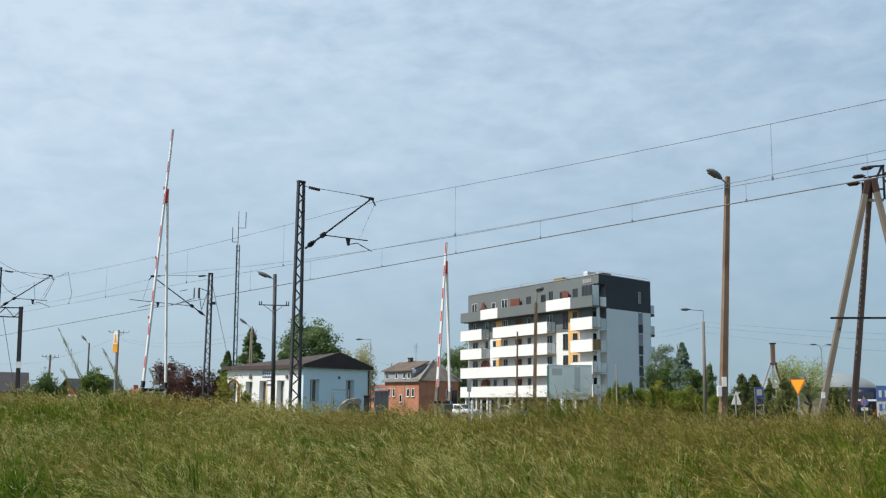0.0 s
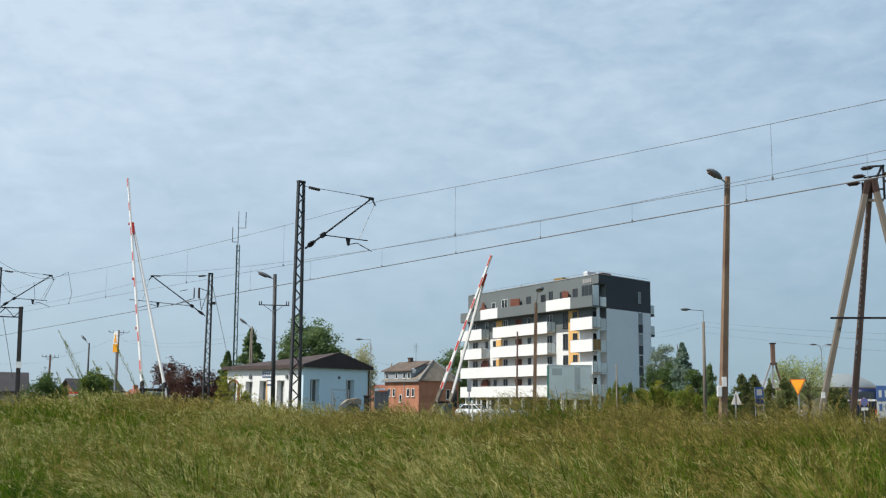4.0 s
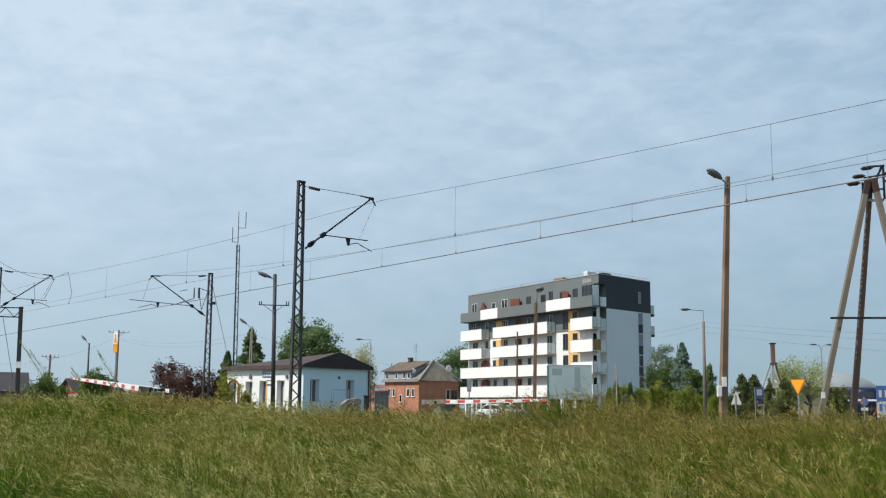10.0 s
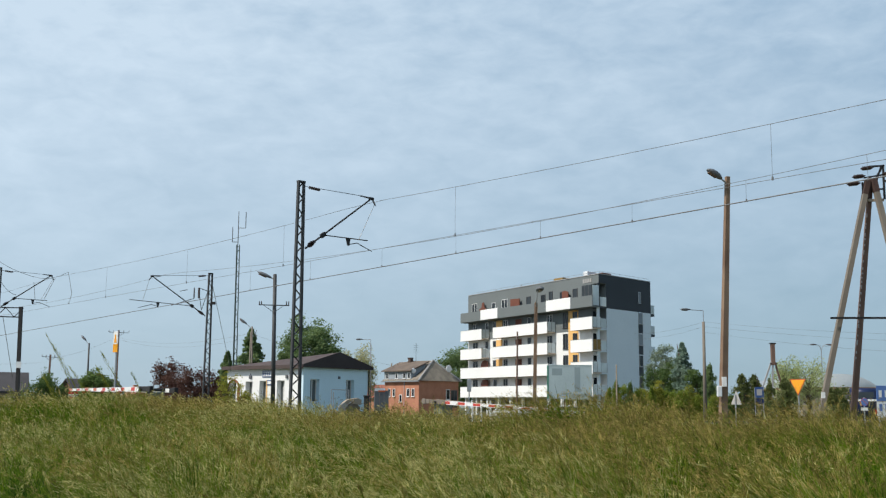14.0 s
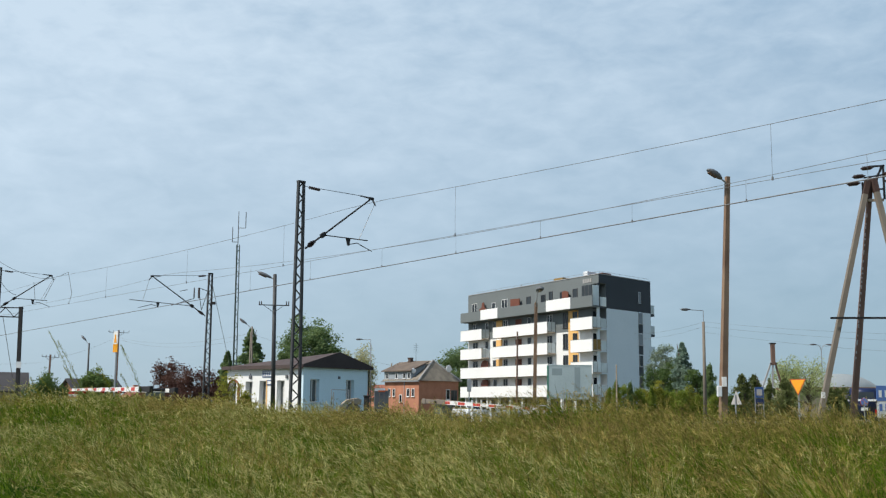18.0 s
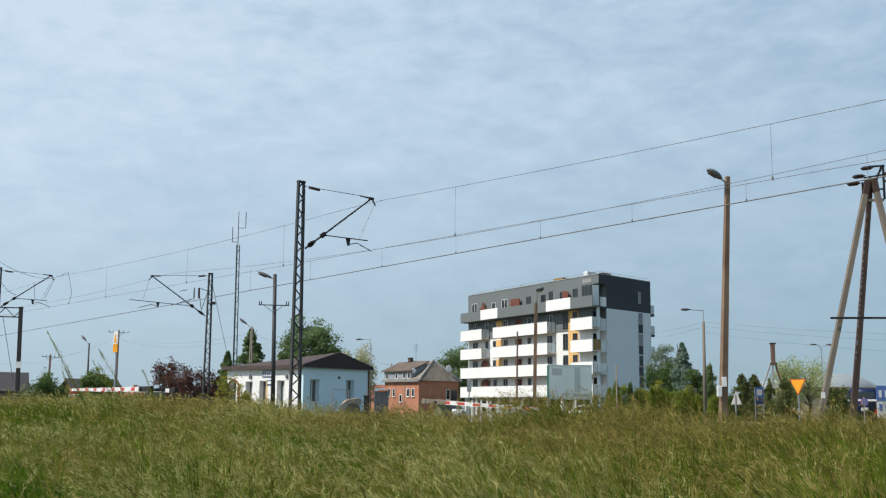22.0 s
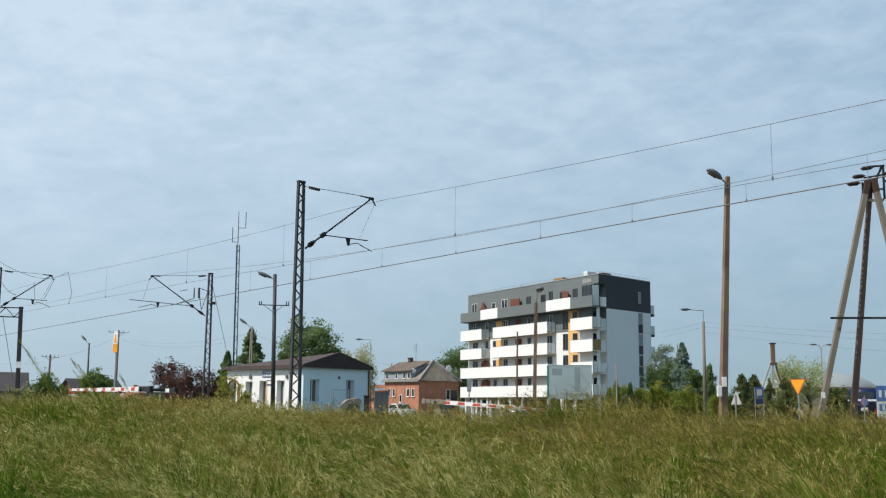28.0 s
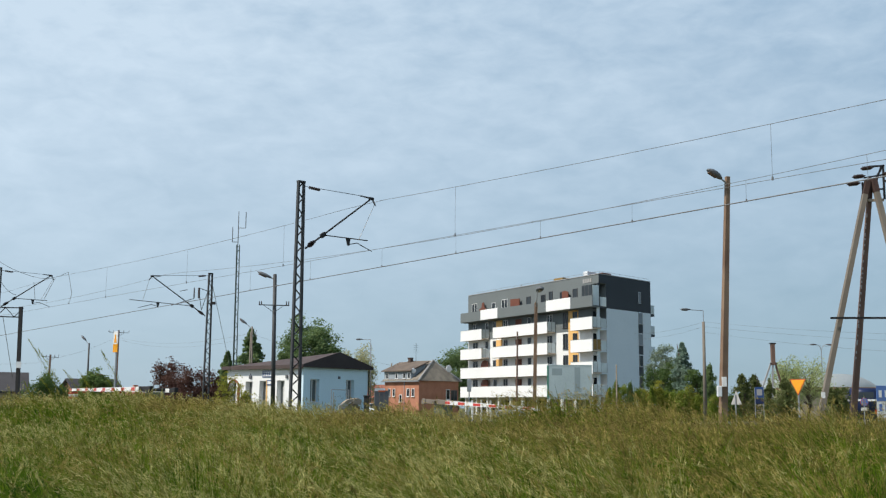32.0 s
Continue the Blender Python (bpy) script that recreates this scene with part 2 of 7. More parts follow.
    "grass_dry": leafy("meadow_seed_heads", (0.14, 0.155, 0.022), (0.74, 0.66, 0.26), 0.4, 0.7, patch=4.5, mottle=5.2, single=0.6),
    "grass_brown": leafy("meadow_brown_heads", (0.135, 0.105, 0.025), (0.56, 0.425, 0.13), 0.4, 0.7, patch=4.5, mottle=5.0, single=0.55),
    "grass_umber": leafy("meadow_umber_heads", (0.095, 0.072, 0.020), (0.42, 0.31, 0.10), 0.4, 0.7, patch=4.5, mottle=5.0, single=0.5),
    "grass_stem": leafy("meadow_stems", (0.08, 0.13, 0.008), (0.34, 0.33, 0.045), 0.4, 0.6, patch=5.0, mottle=4.0, single=0.35),
    "leaf_green": leafy("broad_leaves", (0.088, 0.15, 0.042), (0.19, 0.26, 0.085), 0.45),
    "leaf_dark": leafy("dark_leaves", (0.068, 0.12, 0.04), (0.15, 0.215, 0.07), 0.45),
    "leaf_deep": leafy("deep_green_leaves", (0.115, 0.185, 0.075), (0.27, 0.355, 0.155), 0.5),
    "leaf_olive": leafy("olive_green_needles", (0.095, 0.125, 0.042), (0.21, 0.235, 0.085), 0.45),
    "leaf_sage": leafy("grey_green_leaves", (0.17, 0.225, 0.15), (0.32, 0.38, 0.26), 0.5),
    "leaf_blue": leafy("blue_spruce_needles", (0.20, 0.29, 0.22), (0.34, 0.44, 0.34), 0.5),
    "leaf_red": leafy("purple_leaves", (0.085, 0.042, 0.036), (0.19, 0.105, 0.08), 0.45),
    "leaf_yellow": leafy("yellow_green_leaves", (0.20, 0.23, 0.04), (0.46, 0.43, 0.08), 0.5),
    "leaf_pale": leafy("pale_willow_leaves", (0.34, 0.40, 0.14), (0.54, 0.58, 0.26), 0.5),
    "leaf_cream": leafy("creamy_flowering_leaves", (0.36, 0.37, 0.18), (0.60, 0.58, 0.36), 0.5),
    "leaf_lime": leafy("hedge_leaves", (0.12, 0.175, 0.024), (0.29, 0.34, 0.06), 0.45),
}


# ---- mesh helpers ----
def thing(name, label, category, x=0, y=0, z=0, rz=0, rx=0, ry=0, group="", kind=""):
    ob = new(name)
    ob.empty_display_size = 0.2
    ob.matrix_basis = pose(x, y, z, rx, ry, rz)
    return tagged(ob, label, category, group, kind)


def part(name, bm, material, parent=None, label="", smooth=False):
    me = bpy.data.meshes.new(name)
    bm.to_mesh(me)
    bm.free()
    if smooth:
        for f in me.polygons:
            f.use_smooth = True
    me.materials.append(M[material])
    ob = new(name, me)
    if parent is not None:
        ob.parent = parent
    if label:
        ob["label"] = label
    return ob


def piece(name, me, parent, loc, rot=(0, 0, 0)):
    ob = new(name, me)
    ob.parent = parent
    ob.location, ob.rotation_euler = loc, rot
    return ob


def box(bm, x0, x1, y0, y1, z0, z1, bevel=0.0):
    v = [bm.verts.new(c) for c in ((x0, y0, z0), (x1, y0, z0), (x1, y1, z0), (x0, y1, z0), (x0, y0, z1), (x1, y0, z1), (x1, y1, z1), (x0, y1, z1))]
    fs = [bm.faces.new([v[i] for i in q]) for q in ((3, 2, 1, 0), (4, 5, 6, 7), (0, 1, 5, 4), (1, 2, 6, 5), (2, 3, 7, 6), (3, 0, 4, 7))]
    if bevel:
        es = list({e for f in fs for e in f.edges})
        bmesh.ops.bevel(bm, geom=es, offset=bevel, segments=1, affect="EDGES")
    return bm


def rod(bm, p, q, r0, r1=None, seg=8):
    """A round bar from p to q that tapers from r0 to r1."""
    p, q = Vector(p), Vector(q)
    r1 = r0 if r1 is None else r1
    w = (q - p).normalized()
    a = w.orthogonal().normalized()
    b = w.cross(a)
    ring = lambda c, r: [bm.verts.new(c + (a * math.cos(i * math.tau / seg) + b * math.sin(i * math.tau / seg)) * r) for i in range(seg)]
    s, t = ring(p, r0), ring(q, r1)
    for i in range(seg):
        j = (i + 1) % seg
        bm.faces.new((s[i], s[j], t[j], t[i]))
    bm.faces.new(s[::-1])
    bm.faces.new(t)
    return bm


def tube(bm, pts, r0, r1=None, seg=5):
    """One unbroken round tube through the points."""
    r1 = r0 if r1 is None else r1
    pts = [Vector(p) for p in pts]
    prev = None
    a = None
    n = len(pts)
    for i, p in enumerate(pts):
        w = (pts[min(i + 1, n - 1)] - pts[max(i - 1, 0)]).normalized()
        a = (a - w * a.dot(w)).normalized() if a is not None else w.orthogonal().normalized()
        b = w.cross(a)
        r = r0 + (r1 - r0) * i / (n - 1)
        ring = [bm.verts.new(p + (a * math.cos(k * math.tau / seg) + b * math.sin(k * math.tau / seg)) * r) for k in range(seg)]
        if prev:
            for k in range(seg):
                j = (k + 1) % seg
                bm.faces.new((prev[k], prev[j], ring[j], ring[k]))
        else:
            bm.faces.new(ring[::-1])
        prev = ring
    bm.faces.new(prev)
    return bm


def bar(bm, p, q, w, h=None):
    """A square bar from p to q."""
    p, q = Vector(p), Vector(q)
    h = w if h is None else h
    d = (q - p).normalized()
    up = Vector((0, 0, 1)) if abs(d.z) < 0.95 else Vector((1, 0, 0))
    a = d.cross(up).normalized() * (w / 2)
    b = a.cross(d).normalized() * (h / 2)
    s = [bm.verts.new(p + i * a + j * b) for i, j in ((-1, -1), (1, -1), (1, 1), (-1, 1))]
    t = [bm.verts.new(q + i * a + j * b) for i, j in ((-1, -1), (1, -1), (1, 1), (-1, 1))]
    for i in range(4):
        j = (i + 1) % 4
        bm.faces.new((s[i], s[j], t[j], t[i]))
    bm.faces.new(s[::-1])
    bm.faces.new(t)
    return bm


def tapered(bm, w0, d0, w1, d1, h, lean=(0, 0)):
    """A four-sided post standing at the origin."""
    s = [bm.verts.new((i * w0 / 2, j * d0 / 2, 0)) for i, j in ((-1, -1), (1, -1), (1, 1), (-1, 1))]
    t = [bm.verts.new((lean[0] + i * w1 / 2, lean[1] + j * d1 / 2, h)) for i, j in ((-1, -1), (1, -1), (1, 1), (-1, 1))]
    for i in range(4):
        j = (i + 1) % 4
        bm.faces.new((s[i], s[j], t[j], t[i]))
    bm.faces.new(s[::-1])
    bm.faces.new(t)
    return bm


def prism(bm, pts, axis_from, axis_to, axis="y"):
    """A polygon drawn in two axes and drawn out along the third."""
    put = {"y": lambda u, v, w: (u, w, v), "x": lambda u, v, w: (w, u, v), "z": lambda u, v, w: (u, v, w)}[axis]
    s = [bm.verts.new(put(u, v, axis_from)) for u, v in pts]
    t = [bm.verts.new(put(u, v, axis_to)) for u, v in pts]
    n = len(pts)
    bm.faces.new(s[::-1])
    bm.faces.new(t)
    for i in range(n):
        j = (i + 1) % n
        bm.faces.new((s[i], s[j], t[j], t[i]))
    bmesh.ops.recalc_face_normals(bm, faces=bm.faces)
    return bm


B = bmesh.new


# ---- the lie of the land ----
U, N = (-0.625, 0.781), (0.781, 0.625)      # along the railway, and across it away from the meadow


def along(s, c, z=0.0):
    """A place by its distances along and across the railway."""
    return (U[0] * s + N[0] * c, U[1] * s + N[1] * c, z)


def smooth(a, b, x):
    k = min(1.0, max(0.0, (x - a) / (b - a)))
    return k * k * (3 - 2 * k)


T1, T2 = 19.45, 23.3                        # track centres, across


def ground_z(x, y):
    c = N[0] * x + N[1] * y
    s = U[0] * x + U[1] * y
    z = 0.52 * smooth(1.0, 14.0, c) + 0.30 * smooth(15.5, 17.2, c) - 0.42 * smooth(27.0, 60.0, c)
    rise = smooth(4.0, 12.0, c) * (1.0 - smooth(15.5, 17.2, c))
    z += 0.55 * math.exp(-((s - 32.0) / 6.5) ** 2 - ((c - 10.5) / 5.0) ** 2)
    z += 0.36 * math.exp(-((s - 13.5) / 1.2) ** 2 - ((c - 13.4) / 2.2) ** 2)
    z += rise * (0.06 * math.exp(-((s - 12.4) / 2.4) ** 2) - 0.03 * math.exp(-((s - 23.0) / 3.0) ** 2) - 0.11 * math.exp(-((s - 16.2) / 1.5) ** 2) - 0.08 * math.exp(-((s - 10.6) / 1.3) ** 2) + 0.04 * (1.0 - smooth(7.0, 12.0, s)))
    return z + 0.05 * noise.noise((x * 0.12, y * 0.12, 0.0))


def build_ground():
    bm = B()
    xs = [-3000, -1200, -500, -250, -140] + [-90 + i * 2.5 for i in range(73)] + [140, 250, 500, 1200, 3000]
    ys = [-3000, -800, -200, -60, -20] + [-8 + i * 2.0 for i in range(50)] + [100, 120, 150, 200, 300, 500, 1000, 2000, 4000]
    grid = [[bm.verts.new((x, y, ground_z(x, y))) for x in xs] for y in ys]
    for j in range(len(ys) - 1):
        for i in range(len(xs) - 1):
            bm.faces.new((grid[j][i], grid[j][i + 1], grid[j + 1][i + 1], grid[j + 1][i]))
    tagged(part("ground", bm, "soil", smooth=True), "rough grassy earth of a flat meadow", "ground", kind="structure")


build_ground()


def build_railway():
    for c in (T1, T2):
        bm = B()
        prof = [(-2.2, 0.55), (-1.45, 0.86), (1.45, 0.86), (2.2, 0.55)]
        ends = []
        for s in (-80.0, 260.0):
            ends.append([bm.verts.new(along(s, c + a, z)) for a, z in prof])
        for i in range(3):
            bm.faces.new((ends[0][i], ends[0][i + 1], ends[1][i + 1], ends[1][i]))
        bm.faces.new(ends[0]); bm.faces.new(ends[1][::-1])
        bed = tagged(part("track_bed", bm, "ballast"), "crushed grey stone track bed under rails", "track bed", kind="structure")
        for side in (-0.75, 0.75):
            bm = B()
            bar(bm, along(-80, c + side, 0.965), along(260, c + side, 0.965), 0.07, 0.15)
            part("rail", bm, "rail", bed)
        sl = bpy.data.meshes.new("sleeper")
        bm = B()
        box(bm, -0.12, 0.12, -1.3, 1.3, -0.10, 0.03, 0.015)
        bm.to_mesh(sl); bm.free()
        sl.materials.append(M["concrete"])
        for i in range(110):
            p = along(8 + i * 0.62, c, 0.86)
            piece("sleeper", sl, bed, p, (0, 0, math.atan2(U[1], U[0])))


build_railway()


def build_road():
    """The road that crosses the tracks on a slant, and the side road behind the barriers."""
    bm = B()
    pts = [(-34.0, 33.0), (-13.0, 40.6), (2.0, 43.0), (20.0, 70.0), (34.0, 110.0)]
    z = [0.75, 0.93, 0.93, 0.72, 0.62]
    prev = None
    for i, (x, y) in enumerate(pts):
        a = Vector(pts[min(i + 1, len(pts) - 1)]) - Vector(pts[max(i - 1, 0)])
        nrm = Vector((-a.y, a.x)).normalized() * 3.4
        cur = (bm.verts.new((x - nrm.x, y - nrm.y, z[i])), bm.verts.new((x + nrm.x, y + nrm.y, z[i])))
        if prev:
            bm.faces.new((prev[0], cur[0], cur[1], prev[1]))
        prev = cur
    tagged(part("road", bm, "asphalt"), "grey asphalt road over the level crossing", "road", kind="structure")


build_road()


# ---- catenary ----
def lattice(bm, h, w0, w1, d0, d1, steps, t=0.05):
    """A mast of four angle bars with lacing, standing at the origin."""
    cs = [(-1, -1), (1, -1), (1, 1), (-1, 1)]
    at = lambda k, c: Vector((c[0] * (w0 + (w1 - w0) * k) / 2, c[1] * (d0 + (d1 - d0) * k) / 2, k * h))
    for i in range(steps):
        for j in range(4):
            a, b = cs[j], cs[(j + 1) % 4]
            bar(bm, at(i / steps, a if i % 2 else b), at((i + 1) / steps, b if i % 2 else a), t * 0.55)
    return at, cs


def build_mast(name, x, y, height, toward, reach, droop, label, lean=0.0, bottom_w=0.33, top_w=0.185, arm_extra=0.0, tip_drop=0.2):
    """A laced two-channel mast with a sloping bracket, stay, registration arm and insulators."""
    z = ground_z(x, y) - 0.05
    ang = math.degrees(math.atan2(N[1] * toward, N[0] * toward))
    m = thing(name, label, "catenary mast", x, y, z, ang, group="catenary masts", ry=lean)
    h = height - z
    for sx in (-1, 1):
        bm = B()
        s, t = bottom_w / 2 * sx, top_w / 2 * sx
        bar(bm, (s, 0, 0), (t, 0, h), 0.105, 0.06)
        part("channel", bm, "steel", m)
    steps = 30
    at = lambda k, sx: ((bottom_w + (top_w - bottom_w) * k) / 2 * sx * 0.95, 0.05, k * h)
    for i in range(steps):
        bm = B()
        bar(bm, at(i / steps, -1 if i % 2 else 1), at((i + 1) / steps, 1 if i % 2 else -1), 0.028, 0.03)
        part("lacing", bm, "darksteel", m)
    bm = B()
    box(bm, -top_w / 2 - 0.03, top_w / 2 + 0.03, -0.07, 0.07, h - 0.02, h + 0.03)
    part("cap", bm, "steel", m)
    foot, tip = Vector((top_w / 2 + 0.12, 0, h - droop)), Vector((reach, 0, h - tip_drop))
    bm = B()
    rod(bm, foot, tip, 0.031, 0.027)
    part("bracket_tube", bm, "darksteel", m)
    for k in (0.09,):
        bm = B()
        p, q = foot.lerp(tip, k - 0.045), foot.lerp(tip, k + 0.045)
        for i in range(5):
            rod(bm, p.lerp(q, i / 5), p.lerp(q, (i + 0.9) / 5), 0.085 if 0 < i < 4 else 0.06, 0.055, 8)
        part("insulator", bm, "ceramic", m)
    bm = B()
    rod(bm, (top_w / 2, 0, h - 0.12), tip + Vector((0, 0, 0.05)), 0.009)
    part("stay_rod", bm, "darksteel", m)
    bm = B()
    for i in range(5):
        rod(bm, (0.30 + i * 0.08, 0, h - 0.13 - 0.03 * tip_drop * (1 + i)), (0.36 + i * 0.08, 0, h - 0.132 - 0.03 * tip_drop * (1 + i)), 0.055, 0.035, 8)
    part("insulator", bm, "ceramic", m)
    bm = B()
    box(bm, reach - 0.08, reach + 0.10, -0.04, 0.04, h - tip_drop - 0.035, h - tip_drop + 0.055, 0.01)
    rod(bm, (reach - 0.42, 0, h - tip_drop + 0.05), (reach, 0, h - tip_drop + 0.02), 0.022, seg=6)
    rod(bm, (reach + 0.05, 0, h - tip_drop), (reach + 0.18, 0, h - tip_drop - 0.2), 0.025)
    part("messenger_clamp", bm, "darksteel", m)
    arm0 = foot.lerp(tip, 0.26)
    arm1 = Vector((reach - 0.1 + arm_extra, 0, arm0.z + 0.0 + arm_extra * 0.08))
    bm = B()
    rod(bm, arm0, arm1, 0.017)
    part("registration_arm", bm, "darksteel", m)
    bm = B()
    bar(bm, foot.lerp(tip, 0.235), foot.lerp(tip, 0.285), 0.12, 0.13)
    part("arm_clamp", bm, "darksteel", m)
    bm = B()
    rod(bm, tip + Vector((0.15, 0, -0.15)), arm1.lerp(arm0, 0.2), 0.008)
    part("hanger_wire", bm, "wire", m)
    bm = B()
    q = arm0.lerp(arm1, 0.55)
    prism(bm, [(q.x - 0.07, q.z), (q.x + 0.09, q.z), (q.x + 0.04, q.z - 0.24), (q.x + 0.0, q.z - 0.24)], -0.03, 0.03)
    part("steady_bracket", bm, "darksteel", m)
    bm = B()
    rod(bm, (q.x + 0.03, 0, q.z - 0.2), (q.x + 0.35, 0, q.z - 0.12), 0.014)
    rod(bm, (q.x + 0.35, 0, q.z - 0.12), (reach + 0.06 + arm_extra * 0.5, 0, q.z - 0.33), 0.014)
    part("steady_arm", bm, "darksteel", m)
    bm = B()
    box(bm, -0.4, 0.4, -0.4, 0.4, -0.3, 0.12, 0.03)
    part("footing", bm, "concrete", m)
    return m


build_mast("catenary_mast", -4.385, 32.4, 8.34, 1, 2.62, 2.05, "dark laced steel catenary mast with a long bracket over the track")
build_mast("catenary_mast", -12.19, 56.0, 8.36, -1, 3.2, 2.25, "dark laced steel catenary mast with its bracket turned towards the meadow", arm_extra=1.25, tip_drop=0.42)
build_mast("catenary_mast", -23.05, 55.4, 8.48, 1, 2.65, 2.0, "dark laced steel catenary mast beside a signal gantry")


def wire(name, pts, r, label, droppers=()):
    """A wire through supports, sagging between them; droppers hang from it to the wire below."""
    t = thing(name, label, "overhead wire", *pts[0])
    o = Vector(pts[0])
    bm = B()
    tube(bm, [Vector(p) - o for p in pts], r)
    part("strand", bm, "wire", t)
    for a, b in droppers:
        bm = B()
        rod(bm, Vector(a) - o, Vector(b) - o, 0.0045, seg=4)
        rod(bm, Vector(b) - o + Vector((0, 0, -0.02)), Vector(b) - o + Vector((0, 0, 0.06)), 0.022, seg=5)
        part("dropper", bm, "wire", t)
    return t


def catenary(c, supports, top, low, fall, sag, drop_at, low_r=0.008, low_at={}):
    """Messenger and contact wire of one track. supports: places along the track; fall: how far the contact wire drops per metre."""
    def mz(s):
        for a, b in zip(supports, supports[1:]):
            if a <= s <= b:
                k = (s - a) / (b - a)
                return top - low_at.get(a, 0.0) * (1 - k) - low_at.get(b, 0.0) * k - sag * 4 * k * (1 - k) * ((b - a) / 55.0) ** 2
        return top
    cz = lambda s: low - fall * s
    s0, s1 = supports[0], supports[-1]
    n = int((s1 - s0) / 2.0)
    ss = [s0 + (s1 - s0) * i / n for i in range(n + 1)]
    drops = [(along(s, c, mz(s)), along(s, c, cz(s))) for s in drop_at]
    wire("messenger_wire", [along(s, c, mz(s)) for s in ss], 0.0072, "thin dark messenger wire with droppers over the track", drops)
    wire("contact_wire", [along(s, c, cz(s)) for s in ss], low_r, "taut dark contact wire over the track")


catenary(T1, [-27.0, 28.0, 57.0, 86.0, 116.0, 146.0], 8.22, 6.30, -0.006, 0.63, [13.1, 23.75, 5.0, 33.5, 41.4, 50.2], 0.0065, low_at={28.0: 0.18})
catenary(T2, [-2.0, 51.5, 80.0, 110.0, 140.0], 8.21, 7.05, 0.0095, 0.89, [9.0, 13.1, 16.5, 20.4, 24.2, 28.4, 32.8, 37.9, 43.0], 0.0165)


# ---- level crossing barriers ----
def build_barrier(x, y, z, azimuth, length, label, stripes, brace_share=0.75, axle=0.85, flip=1, share=1.0, lamps=True, weight="darksteel", red_from=0.52, socket=0.62):
    """A frame-shaped boom on a drive box. Local x runs along the boom, y along the axle."""
    base = thing("crossing_barrier", label, "barrier", x, y, 0, azimuth, group="crossing barriers")
    gz = ground_z(x, y)
    bm = B()
    box(bm, -0.36, 0.30, -0.24, 0.24, gz - 0.05, z - 0.06, 0.04); box(bm, -0.30, 0.20, -0.28, -0.244, gz + 0.3, z - 0.25, 0.01)
    part("drive_box", bm, "drive_grey", base, "grey-green drive box")
    bm = B()
    box(bm, -0.5, 0.5, -0.5, 0.5, gz - 0.2, gz + 0.12, 0.03)
    part("footing", bm, "concrete", base)
    bm = B()
    rod(bm, (0, -axle / 2 - 0.1, z), (0, axle / 2 + 0.1, z), 0.05)
    part("axle", bm, "darksteel", base)
    boom = new("boom")
    boom.parent = base
    boom.matrix_basis = pose(0, 0, z)
    y0 = flip * axle / 2
    taper = lambda s: 0.165 - 0.075 * s / length
    bm = B()
    v = []
    for sx in (-0.45, length):
        hh = taper(sx) / 2
        v.append([bm.verts.new((sx, y0 + j * 0.03, k * hh)) for j, k in ((-1, -1), (1, -1), (1, 1), (-1, 1))])
    for i in range(4):
        j = (i + 1) % 4
        bm.faces.new((v[0][i], v[0][j], v[1][j], v[1][i]))
    bm.faces.new(v[0][::-1]); bm.faces.new(v[1])
    bmesh.ops.recalc_face_normals(bm, faces=bm.faces)
    part("beam", bm, "white_paint", boom, "tapered white beam")
    for i in range(stripes):
        a = length * (i + red_from) / stripes
        b = length * (i + 1.0) / stripes
        bm = B()
        bar(bm, (a, y0, 0), (b - (0.02 if i < stripes - 1 else -0.004), y0, 0), 0.066, taper(b) * share)
        part("stripe", bm, "red_paint", boom, "red reflective band")
    bm = B()
    bar(bm, (-0.4, -y0, 0), (length * brace_share, y0 - 0.07 * flip, 0), 0.055, 0.13)
    part("brace", bm, "white_paint", boom, "plain white brace")
    bm = B()
    box(bm, length * brace_share - 0.35, length * brace_share + 0.15, min(y0, y0 - 0.09 * flip), max(y0, y0 - 0.09 * flip), -0.07, 0.07)
    part("joint_plate", bm, "red_paint", boom, "dark red joint plate")
    for k in (0.27, 0.5, 0.77) if lamps else ():
        bm = B()
        rod(bm, (length * k, y0 - 0.06, -0.10), (length * k, y0 + 0.06, -0.10), 0.05, seg=10)
        part("lamp", bm, "lamp_red", boom, "small red lamp")
    for sy in (-1, 1):
        bm = B()
        box(bm, -0.9, 0.06, sy * y0 - 0.035, sy * y0 + 0.035, -0.09, 0.09, 0.01)
        box(bm, -0.92, -0.66, sy * y0 - 0.07, sy * y0 + 0.07, -0.12, 0.10, 0.02)
        part("counterweight", bm, weight, boom)
        bm = B()
        yy = sy * y0 if sy > 0 else sy * y0 + 0.075 * flip
        box(bm, 0.064, socket, yy - 0.048, yy + 0.048, -0.09, 0.09, 0.01)
        part("socket", bm, weight, boom, "dark steel socket")
    return boom, z


LEFT_BOOM = build_barrier(-10.107 + 0.33, 36.639 + 0.26, 2.01, 123.9, 9.0, "long red and white barrier boom with a white brace", 8, 0.75, share=0.8, red_from=0.64, socket=0.28)
RIGHT_BOOM = build_barrier(-0.213 + 0.30, 43.817 + 0.24, 1.72, -51.6, 6.5, "red and white barrier boom beyond the tracks", 7, 0.86, 0.75, -1, 0.72, False, "propgrey")


